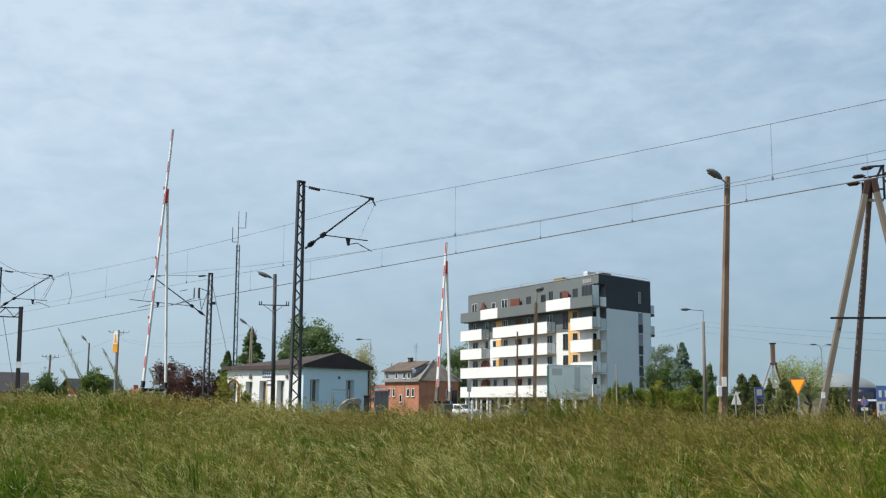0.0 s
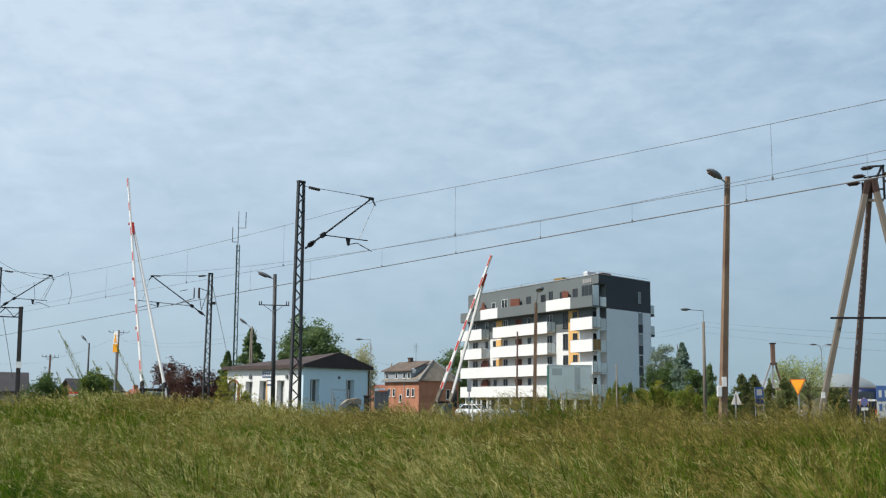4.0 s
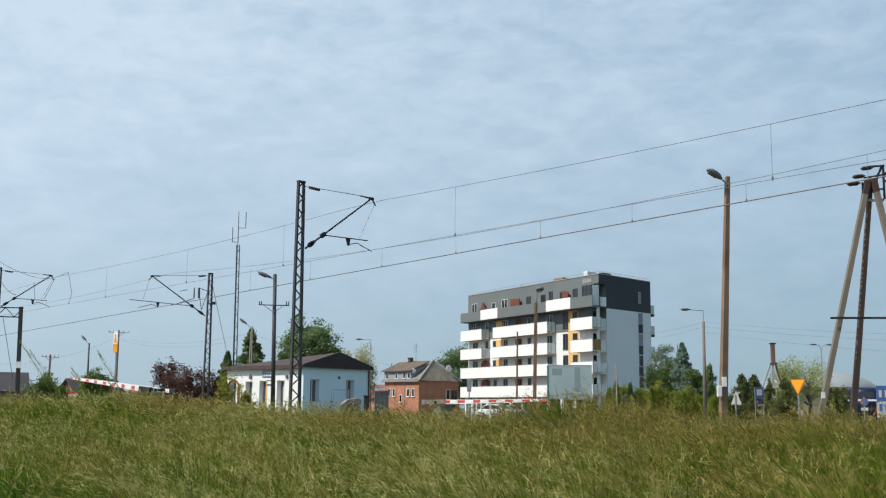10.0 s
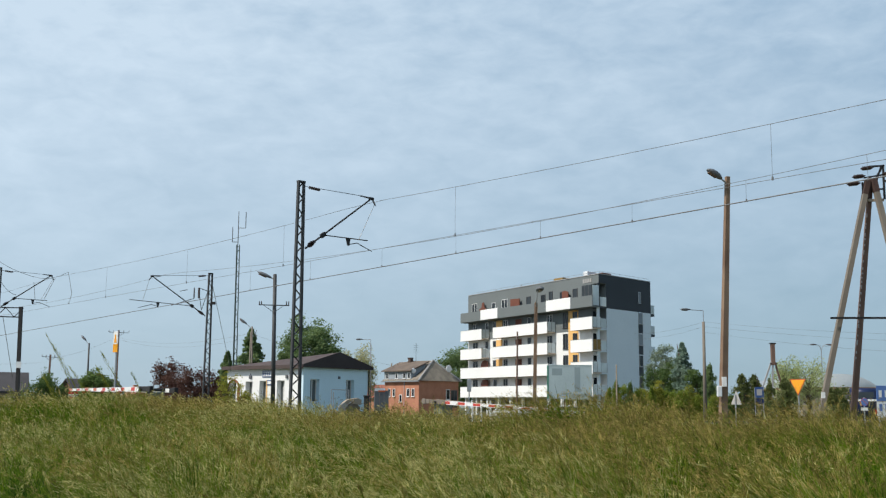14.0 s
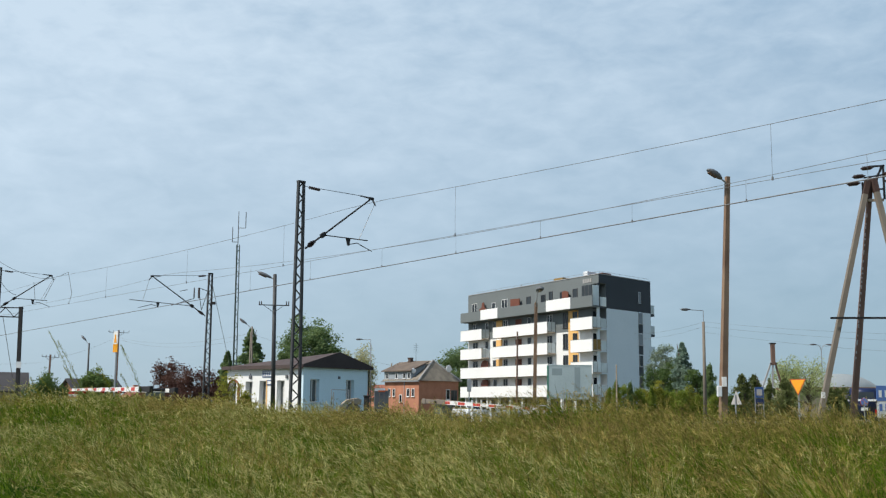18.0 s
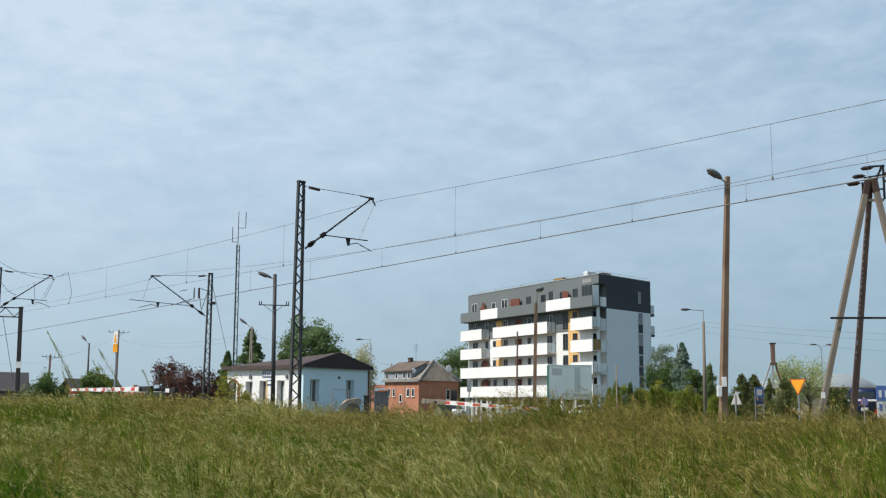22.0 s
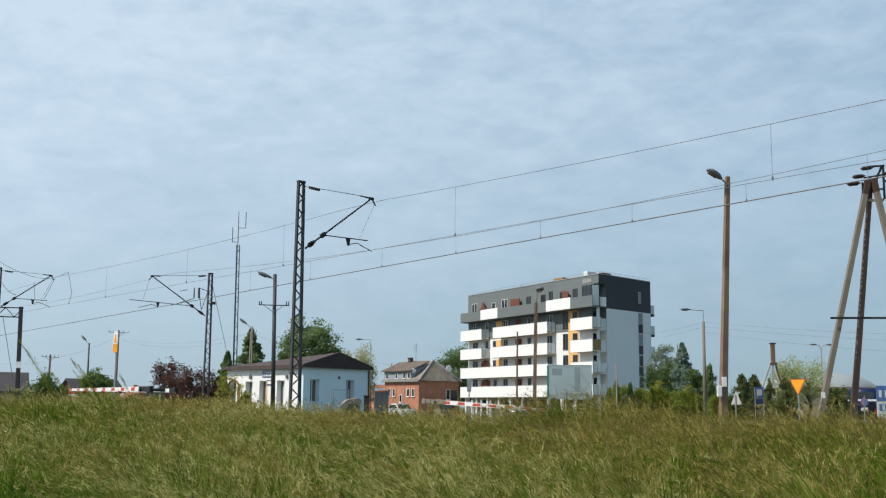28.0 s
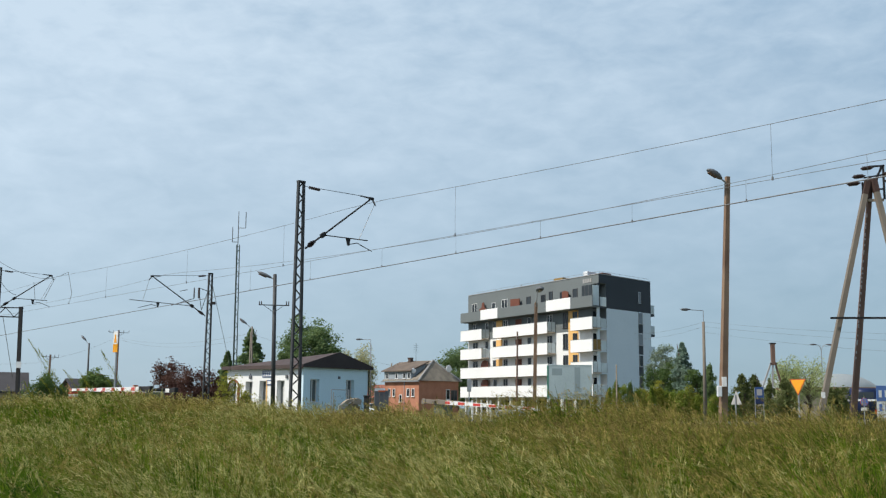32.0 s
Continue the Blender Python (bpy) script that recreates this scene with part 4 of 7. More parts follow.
# ---- apartment block ----
def window_unit(parent, x0, x1, y, z0, z1, mullions=1, frame="frame_white", axis="x", pane="glass"):
    """A window with frame, panes and sill. It looks towards -y, or towards +x when axis is y (then x0, x1 run along y and y is x)."""
    w = new("window")
    w.parent = parent
    w.matrix_basis = pose(x0, y, z0) if axis == "x" else pose(y, x0, z0, 0, 0, 90)
    W_, H_ = x1 - x0, z1 - z0
    t = 0.07
    bm = B()
    for a, b, c, d in ((0, W_, 0, t), (0, W_, H_ - t, H_), (0, t, t, H_ - t), (W_ - t, W_, t, H_ - t)):
        box(bm, a, b, -0.05, 0.03, c, d)
    for i in range(1, mullions + 1):
        m = W_ * i / (mullions + 1)
        box(bm, m - 0.04, m + 0.04, -0.04, 0.03, t, H_ - t)
    part("frame", bm, frame, w)
    for i in range(mullions + 1):
        bm = B()
        a, b = W_ * i / (mullions + 1), W_ * (i + 1) / (mullions + 1)
        box(bm, a + 0.05, b - 0.05, -0.02, 0.0, t, H_ - t)
        part("pane", bm, pane, w)
    bm = B()
    box(bm, -0.06, W_ + 0.06, -0.14, -0.002, -0.05, 0.0)
    part("sill", bm, frame, w)
    return w


def apartment_block():
    """Local x runs along the balcony front, y into the block; the balconies stand before the wall plane y = S."""
    z0, st = 3.2, 2.98
    b = thing("apartment_block", "six-storey white apartment block with grey top floor and long balconies", "apartment block", 2.895, 173.78, 0, -61.24)
    L, D, S = 35.3, 13.3, 1.5          # length, depth with the balcony zone, depth of the balcony zone
    XC, YC = 33.5, 3.05                 # the corner beyond these is an open loggia on every floor
    floor = lambda k: z0 + st * k
    zs = 15.05                          # foot of the grey top storey

    def storey(name, x0, za, zb, material, label="", out=0.0):
        bm = B()
        box(bm, x0, XC, S - out, YC, za, zb)
        box(bm, x0, L - 0.3, YC, D + out, za, zb)
        part(name, bm, material, b, label)

    bm = B(); box(bm, 0.3, L - 0.3, S + 0.9, D, 0.3, z0)
    part("ground_floor_wall", bm, "plinth", b, "beige ground floor wall")
    for k in range(3):
        storey("storey_wall", 0.1, floor(k), floor(k + 1), "render_white")
    storey("storey_wall", 0.1, floor(3), zs, "render_grey", "grey rendered fourth storey")
    storey("top_storey_wall", 0.05, zs, 19.5, "render_grey", "grey rendered top storey", 0.04)
    bm = B(); box(bm, XC + 0.004, L - 0.3, S - 0.04, YC - 0.004, 18.35, 19.5)
    part("corner_fascia", bm, "render_grey", b)
    bm = B(); box(bm, L - 0.3, L - 0.22, S - 0.05, D + 0.04, 18.4, 19.52); box(bm, L - 0.3, L - 0.22, YC, D + 0.04, zs, 18.4)
    part("side_cladding", bm, "render_dark", b, "anthracite side cladding")
    # end wall away from the sun: its bluish shade is part of the colour
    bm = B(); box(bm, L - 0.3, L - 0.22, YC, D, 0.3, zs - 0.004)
    part("side_wall", bm, "render_shade_tint", b)
    bm = B(); box(bm, 0.1, L - 0.35, S, D, 19.5, 19.56)
    part("roof", bm, "render_grey", b)
    bm = B(); box(bm, 0.0, L - 0.2, S - 0.1, S + 0.06, 19.56, 19.66); box(bm, L - 0.36, L - 0.18, S + 0.06, D + 0.06, 19.56, 19.66)
    part("roof_capping", bm, "frame_grey", b, "thin grey sheet capping")
    for x, w, y, h, m in ((22.6, 2.3, 3.0, 0.75, "plant_screen"), (29.9, 1.0, 3.0, 1.0, "sheet_white"), (31.3, 3.0, 3.0, 0.45, "russet")):
        bm = B(); box(bm, x, x + w, y, y + 2.0, 19.56, 19.56 + h, 0.04)
        part("roof_hatch", bm, m, b)
    for i in range(7):
        bm = B(); rod(bm, (3.0 + i * 3.9, S + 1.0 + 0.4 * (i % 3), 19.5), (3.0 + i * 3.9, S + 1.0 + 0.4 * (i % 3), 20.0 + 0.12 * (i % 2)), 0.09, 0.07, 6)
        part("roof_vent", bm, "galv", b)
    for xa, ya, xb, yb, n in ((1.0, S + 0.3, L - 0.45, S + 0.3, 20), (L - 0.45, S + 0.3, L - 0.45, D - 0.2, 6)):
        for i in range(n):
            p = Vector((xa + (xb - xa) * i / (n - 1), ya + (yb - ya) * i / (n - 1), 19.6))
            bm = B(); rod(bm, p, p + Vector((0, 0, 0.42)), 0.022, seg=4)
            part("railing_post", bm, "galv", b)
        bm = B(); rod(bm, (xa, ya, 20.0), (xb, yb, 20.0), 0.022, seg=4)
        part("roof_railing", bm, "galv", b)

    def balcony(xa, xb, k, h=1.62, drop=0.05, right="frosted"):
        """Slab, rendered front, a return on the one end and a frosted screen on the other."""
        bal = new("balcony")
        bal.parent = b
        bal.matrix_basis = pose(xa, 0, floor(k))
        w = xb - xa
        bm = B(); box(bm, 0.01, w - 0.01, 0.1, S, -0.02, 0.16)
        part("slab", bm, "soffit", bal, "warm grey slab")
        bm = B(); box(bm, 0, w, 0, 0.10, -drop, h - 0.03)
        part("front", bm, "balcony_white", bal)
        bm = B(); box(bm, -0.02, w + 0.02, -0.02, 0.12, h - 0.03, h + 0.01)
        part("coping", bm, "frame_grey", bal, "thin grey coping")
        if right:
            bm = B(); box(bm, w - 0.07, w - 0.03, 0.12, S - 0.02, 0.2, h - 0.05)
            part("side_screen", bm, right, bal, "pale frosted glass screen" if right == "frosted" else "ochre reed screen")
            for yy in (0.14, 0.8, S - 0.08):
                bm = B(); box(bm, w - 0.09, w - 0.01, yy - 0.025, yy + 0.025, 0.16, h)
                part("screen_post", bm, "galv", bal)
        bm = B(); box(bm, 0.0, 0.10, 0.12, S, 0.16, h - 0.03)
        part("side_wall", bm, "balcony_white", bal)
        return bal

    for k in (0, 1):
        balcony(0.2, 24.95, k)
    for k in (2, 3):
        balcony(0.15, 6.74, k)
        balcony(9.5 if k == 2 else 10.1, 24.8, k)
    for k in (0, 1, 2, 3):
        balcony(30.45, 35.42, k, right="plant_screen" if k == 2 else "frosted")
    # terrace of the top storey: grey parapet with two white boxes set on it
    for xa, xb in ((0.1, 6.53), (11.58, 24.7), (30.61, 35.5)):
        bm = B(); box(bm, xa, xb, 0.0, 0.12, 15.1, 16.6)
        part("terrace_parapet", bm, "render_grey", b)
    bm = B(); box(bm, 0.1, 0.22, 0.124, S, 15.1, 16.55)
    part("terrace_return", bm, "render_grey", b)
    bm = B(); box(bm, 0.1, 35.5, 0.124, S - 0.05, zs, zs + 0.2)
    part("terrace_slab", bm, "render_grey", b)
    for xa, xb in ((6.53, 11.58), (24.7, 30.61)):
        bm = B(); box(bm, xa, xb, -0.10, 0.10, 15.12, 16.68, 0.01)
        part("terrace_front", bm, "balcony_white", b, "white balcony front")
    bm = B(); box(bm, 35.4, 35.44, 0.14, 1.15, zs + 0.2, zs + 2.9)
    part("wind_screen", bm, "frosted", b, "tall frosted glass wind screen")
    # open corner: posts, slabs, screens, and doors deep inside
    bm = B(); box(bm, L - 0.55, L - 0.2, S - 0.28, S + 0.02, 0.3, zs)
    part("corner_pier", bm, "render_shade_tint", b)
    bm = B(); box(bm, L - 0.5, L - 0.2, S - 0.28, S + 0.02, zs + 0.004, 18.35)
    part("corner_pier", bm, "render_dark", b, "anthracite corner pier")
    for k in range(5):
        zz = floor(k) if k < 4 else zs
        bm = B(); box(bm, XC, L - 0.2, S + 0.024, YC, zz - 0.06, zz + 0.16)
        part("corner_slab", bm, "render_shade_tint" if k < 4 else "render_dark", b)
        bm = B(); box(bm, L - 0.25, L - 0.21, S + 0.06, YC - 0.05, zz + 0.2, zz + 1.45)
        part("corner_screen", bm, "frosted", b, "pale frosted glass screen")
        for yy in (S + 0.08, YC - 0.07):
            bm = B(); box(bm, L - 0.27, L - 0.19, yy - 0.025, yy + 0.025, zz + 0.16, zz + 1.48)
            part("screen_post", bm, "galv", b)
        bm = B(); box(bm, XC - 0.02, XC + 0.02, S + 0.1, YC - 0.15, zz + 0.18, zz + 2.5)
        part("loggia_door", bm, "glass", b, "dark glazed door")
    # the wall behind the balconies: doors, windows, yellow panels and timber screens
    def opening(xa, xb, k, tall=2.45, mullions=1, lift=0.18, fr="frame_white"):
        zz = floor(k) if k < 4 else zs
        window_unit(b, xa, xb, S - 0.01, zz + lift, zz + tall, mullions, fr)

    for k in range(4):
        for xa, xb, mu in ((1.7, 3.2, 1), (5.5, 6.35, 0), (10.9, 12.1, 1), (17.6, 18.55, 0), (22.7, 24.0, 1)):
            opening(xa, xb, k, 2.72, mu, fr="frame_grey" if k < 3 else "frame_white")
        if k:
            opening(7.75, 8.75, k, 2.72, 0, fr="frame_grey")
            bm = B(); box(bm, 8.82, 10.5, S - 0.08, S - 0.004, floor(k) + 0.2, floor(k + 1) - 0.2)
            part("yellow_panel", bm, "yellow", b, "warm yellow wall panel")
            opening(26.65, 27.85, k, 2.75, 1, 0.6, "frame_dark")
            bm = B(); box(bm, 28.0, 30.3, S - 0.08, S - 0.004, floor(k), floor(k + 1) - 0.02)
            part("yellow_panel", bm, "yellow", b, "warm yellow wall panel")
            window_unit(b, 29.1, 30.15, S - 0.09, floor(k) + 0.5, floor(k) + 2.7, 1, "frame_dark")
        else:
            opening(8.0, 9.0, k, 2.72, 0, fr="frame_grey")
        bm = B()
        for i in range(4):
            box(bm, 14.45 + i * 0.42, 14.84 + i * 0.42, S - 0.16, S - 0.11, floor(k) + 0.2, floor(k) + 2.6)
        part("timber_screen", bm, "russet", b, "russet timber wall screen")
        if k < 2:
            bm = B(); prism(bm, [(4.95, floor(k) + 0.2), (7.0, floor(k) + 0.2), (7.0, floor(k) + 2.4), (6.3, floor(k) + 2.75), (5.4, floor(k) + 2.65), (4.95, floor(k) + 2.1)], S - 0.5, S - 0.42)
            part("awning_screen", bm, "russet", b, "russet cloth screen")
    for xa, xb, zt in ((1.35, 2.95, 3.1), (7.5, 8.6, 2.8), (10.4, 12.1, 3.05), (17.35, 18.5, 2.9), (21.2, 22.35, 2.85), (23.25, 24.2, 3.15), (26.0, 27.0, 2.85), (29.1, 30.2, 3.0)):
        window_unit(b, xa, xb, S - 0.06, zs + 0.25, zs + zt, 1 if xb - xa > 1.5 else 0, "frame_white" if int(xa) % 3 == 1 else "frame_dark")
    for pts in ([(4.35, 0.2), (6.4, 0.2), (6.4, 1.9), (5.9, 2.2), (5.7, 3.0), (5.2, 3.0), (5.0, 2.2), (4.35, 2.0)], [(13.55, 0.2), (16.1, 0.2), (16.1, 2.75), (13.55, 2.85)], [(27.1, 0.2), (28.6, 0.2), (28.6, 2.6), (27.9, 2.85), (27.1, 2.8)]):
        bm = B(); prism(bm, [(u, zs + v) for u, v in pts], S - 0.5, S - 0.4)
        part("timber_screen", bm, "russet", b, "russet terrace screen")
    # near-black sheet on the wall stands for the shade inside the open loggia
    bm = B(); box(bm, 31.2, XC - 0.004, S - 0.07, S - 0.045, zs + 0.3, zs + 3.25)
    part("loggia", bm, "glass", b, "dark sheet standing for the shaded loggia opening")
    for xa in (31.9, 32.7):
        bm = B(); box(bm, xa, xa + 0.1, S - 0.085, S - 0.072, zs + 0.3, zs + 3.25)
        part("loggia_frame", bm, "frame_dark", b)
    for i in range(5):
        bm = B(); box(bm, 31.5 + i * 0.42, 31.78 + i * 0.42, S - 0.1, S - 0.045, 18.6 + 0.03 * (i % 2), 19.15)
        part("lettering_bar", bm, "sheet_grey", b)
    # stair windows in a dark strip, and rear balconies on the side
    SKEW = 0.31                         # the end wall stands askew to the balcony front
    aslant = lambda x, y: x - SKEW * max(0.0, y - S - 0.02)
    for k in range(5):
        za = floor(k) if k < 4 else zs
        if k < 4:
            bm = B(); box(bm, L - 0.216, L - 0.19, 10.3, 11.35, za - 0.05, za + 1.2)
            part("stair_panel", bm, "render_dark", b, "anthracite panel")
        w = window_unit(b, 10.3, 11.3 if k < 4 else 10.95, L - 0.20, za + 1.25, za + 2.85, 0, "frame_grey", "y", "pane_light" if k > 1 else "glass")
        w.matrix_basis = pose(aslant(L - 0.20, 10.3), 10.3, za + 1.25, 0, 0, 90 + math.degrees(math.atan(SKEW)))
    for k in range(5):
        zz = floor(k) if k < 4 else zs
        bm = B(); box(bm, L - 2.5, L - 0.3, D + 0.06, D + 1.0, zz - 0.35, zz - 0.02)
        part("rear_slab", bm, "render_dark", b)
        bm = B(); box(bm, L - 0.36, L - 0.3, D + 0.06, D + 1.0, zz, zz + 1.2)
        part("rear_screen", bm, "frosted", b, "pale frosted glass screen")
    # columns and windows of the open ground floor
    for i in range(11):
        bm = B(); box(bm, 0.9 + i * 3.3, 1.25 + i * 3.3, 0.5, 0.85, 0.3, z0 - 0.024)
        part("column", bm, "render_white", b)
    for i in range(14):
        if i == 5:
            bm = B(); box(bm, 12.4, 14.2, S + 0.82, S + 0.9, 0.4, 2.75)
            part("entrance_door", bm, "russet", b, "brown entrance door")
            continue
        window_unit(b, 1.1 + i * 2.3, 2.5 + i * 2.3, S + 0.89, 1.1, 2.75, 1, "frame_dark").location.x -= SKEW * 0.9
    for ob in b.children:
        if ob.type == "MESH":
            for v in ob.data.vertices:
                v.co.x = aslant(v.co.x, v.co.y)


apartment_block()


# ---- signal house ----
def deep_window(parent, m, w, h, frame="frame_white"):
    """A window set back in its opening, with bright reveals."""
    win = new("window")
    win.parent = parent
    win.matrix_basis = m
    bm = B(); box(bm, 0, w, 0.40, 0.42, 0, h)
    part("pane", bm, "curtain_glass", win)
    bm = B()
    for a, b, c, d in ((-0.02, 0.06, 0, h), (w - 0.06, w + 0.02, 0, h), (0.06, w - 0.06, h - 0.06, h + 0.02), (0.06, w - 0.06, -0.02, 0.06), (w / 2 - 0.04, w / 2 + 0.04, 0.06, h - 0.06)):
        box(bm, a, b, 0.34, 0.41, c, d)
    part("frame", bm, frame, win)
    bm = B(); box(bm, -0.06, w + 0.06, -0.08, 0.34, -0.07, -0.02)
    part("sill", bm, frame, win)
    return win


def wall_with_openings(bm, length, z0, z1, thick, holes, put):
    """A wall along u with rectangular holes (u0, u1, w0, w1); put(u, v, w) gives the place, v into the wall."""
    us = sorted({0.0, length, *[h[0] for h in holes], *[h[1] for h in holes]})
    for a, b in zip(us, us[1:]):
        cuts = sorted((h[2], h[3]) for h in holes if h[0] <= a + 1e-6 and h[1] >= b - 1e-6)
        z = z0
        for lo, hi in cuts + [(z1, z1)]:
            if lo - z > 1e-4:
                c = [put(u, v, w) for w in (z, lo) for u, v in ((a, 0), (b, 0), (b, thick), (a, thick))]
                vs = [bm.verts.new(p) for p in c]
                for q in ((3, 2, 1, 0), (4, 5, 6, 7), (0, 1, 5, 4), (1, 2, 6, 5), (2, 3, 7, 6), (3, 0, 4, 7)):
                    bm.faces.new([vs[i] for i in q])
            z = hi
    bmesh.ops.recalc_face_normals(bm, faces=bm.faces)


def signal_house():
    """Local x runs along the gable wall, y along the long wall."""
    h = thing("signal_house", "low white rendered railway house with dark gable roof", "house", -10.94 + 0.02, 85.0 + 0.35, 0, 50)
    W_, L_, e, r, t = 7.3, 9.4, 4.74, 5.80, 0.5
    gable_holes = [(0.75, 1.75, 1.85, 3.66), (4.75, 5.7, 1.85, 3.7)]
    long_holes = [(0.25, 0.95, 1.5, 3.5), (2.2, 3.1, 1.4, 3.55), (4.35, 5.25, 0.8, 3.55), (6.1, 7.0, 1.3, 3.5), (8.2, 9.0, 1.3, 3.45)]
    bm = B(); wall_with_openings(bm, W_, 0.2, e, t, gable_holes, lambda u, v, w: (u, v, w))
    part("gable_wall", bm, "render_blue", h, "pale blue rendered gable wall")
    bm = B(); wall_with_openings(bm, L_ - t, 0.2, e, t, [(a - t, b - t, c, d) for a, b, c, d in long_holes if a > t] , lambda u, v, w: (v, u + t, w))
    part("long_wall", bm, "balcony_white", h)
    bm = B(); box(bm, W_ - t, W_, t, L_, 0.2, e); box(bm, t, W_ - t, L_ - t, L_, 0.2, e)
    part("rear_wall", bm, "render_white", h)
    bm = B(); box(bm, t, W_ - t, t, L_ - t, e - 0.4, e - 0.2)
    part("ceiling_board", bm, "render_white", h)
    o = 0.35
    low = [(-o, -0.3, e - 0.02), (W_ + o, -0.3, e - 0.02), (W_ + o, L_ + 0.3, e - 0.02), (-o, L_ + 0.3, e - 0.02)]
    top = [(W_ / 2, -0.3, r + 0.1), (W_ / 2, 1.0, r + 0.02)]
    bm = B()
    v = [bm.verts.new(p) for p in low + top] + [bm.verts.new((x, y, z - 0.14)) for x, y, z in low]
    for q in ((0, 4, 5, 3), (1, 2, 5, 4), (2, 3, 5), (0, 1, 4), (6, 9, 8, 7), (0, 6, 7, 1), (1, 7, 8, 2), (2, 8, 9, 3), (3, 9, 6, 0)):
        bm.faces.new([v[i] for i in q])
    bmesh.ops.recalc_face_normals(bm, faces=bm.faces)
    part("roof", bm, "felt_top", h)
    bm = B(); prism(bm, [(-0.33, e - 0.16), (W_ + 0.33, e - 0.16), (W_ + 0.33, e + 0.08), (W_ / 2, r + 0.12), (-0.33, e + 0.08)], -0.36, -0.305)
    part("bargeboard", bm, "membrane", h, "dark boarded gable end")
    bm = B(); box(bm, -0.42, -0.352, -0.3, L_ + 0.3, e - 0.26, e + 0.03)
    part("gutter_board", bm, "felt_top", h)
    bm = B(); tube(bm, [(-0.06, 8.5 + 0.72 * math.cos(a), 2.9 + 0.72 * math.sin(a)) for a in [i * math.pi / 10 for i in range(11)]], 0.09)
    for k in (-1, 1):
        box(bm, -0.14, -0.004, 8.5 + k * 0.72 - 0.08, 8.5 + k * 0.72 + 0.08, 0.4, 2.9)
    part("porch_arch", bm, "redtile", h, "brick-red arched porch surround")
    bm = B(); rod(bm, (W_ + 0.06, -0.08, 0.3), (W_ + 0.06, -0.08, e - 0.1), 0.05)
    part("downpipe", bm, "darksteel", h)
    for a, b, c, d in gable_holes:
        deep_window(h, pose(a, 0, c), b - a, d - c)
    for a, b, c, d in long_holes[1:]:
        deep_window(h, pose(0, b, c, 0, 0, -90), b - a, d - c)
    bm = B(); box(bm, -0.02, -0.004, 4.25, 4.40, 0.8, 3.6)
    part("door_jamb", bm, "yellow", h, "ochre door jamb")
    for a, b, c, d in ((3.69, 4.87, 3.82, 4.36), (3.66, 4.27, 3.18, 3.59)):
        bm = B(); box(bm, -0.06, -0.004, a, b, c, d)
        part("station_board", bm, "sign_blue", h, "blue framed board")
        bm = B(); box(bm, -0.075, -0.062, a + 0.08, b - 0.08, c + 0.08, d - 0.08)
        part("board_face", bm, "white_paint", h)
    for k in range(4):
        bm = B(); box(bm, -0.082, -0.077, 3.86 + k * 0.24, 4.02 + k * 0.24, 3.97, 4.22)
        part("lettering_bar", bm, "sign_blue", h)
    bm = B(); box(bm, -0.12, -0.004, 6.2, 6.5, 3.72, 4.02, 0.02); rod(bm, (-0.06, 6.35, 4.0), (-0.06, 6.35, 4.15), 0.03)
    part("wall_lamp", bm, "lamp_grey", h)
    bm = B(); box(bm, -0.14, -0.004, 1.78, 2.0, 3.7, 3.98, 0.02)
    part("wall_lamp", bm, "lamp_grey", h)
    bm = B(); box(bm, 3.8, 4.0, -0.1, -0.004, 3.75, 3.95, 0.01)
    part("floodlight", bm, "lamp_grey", h)


signal_house()


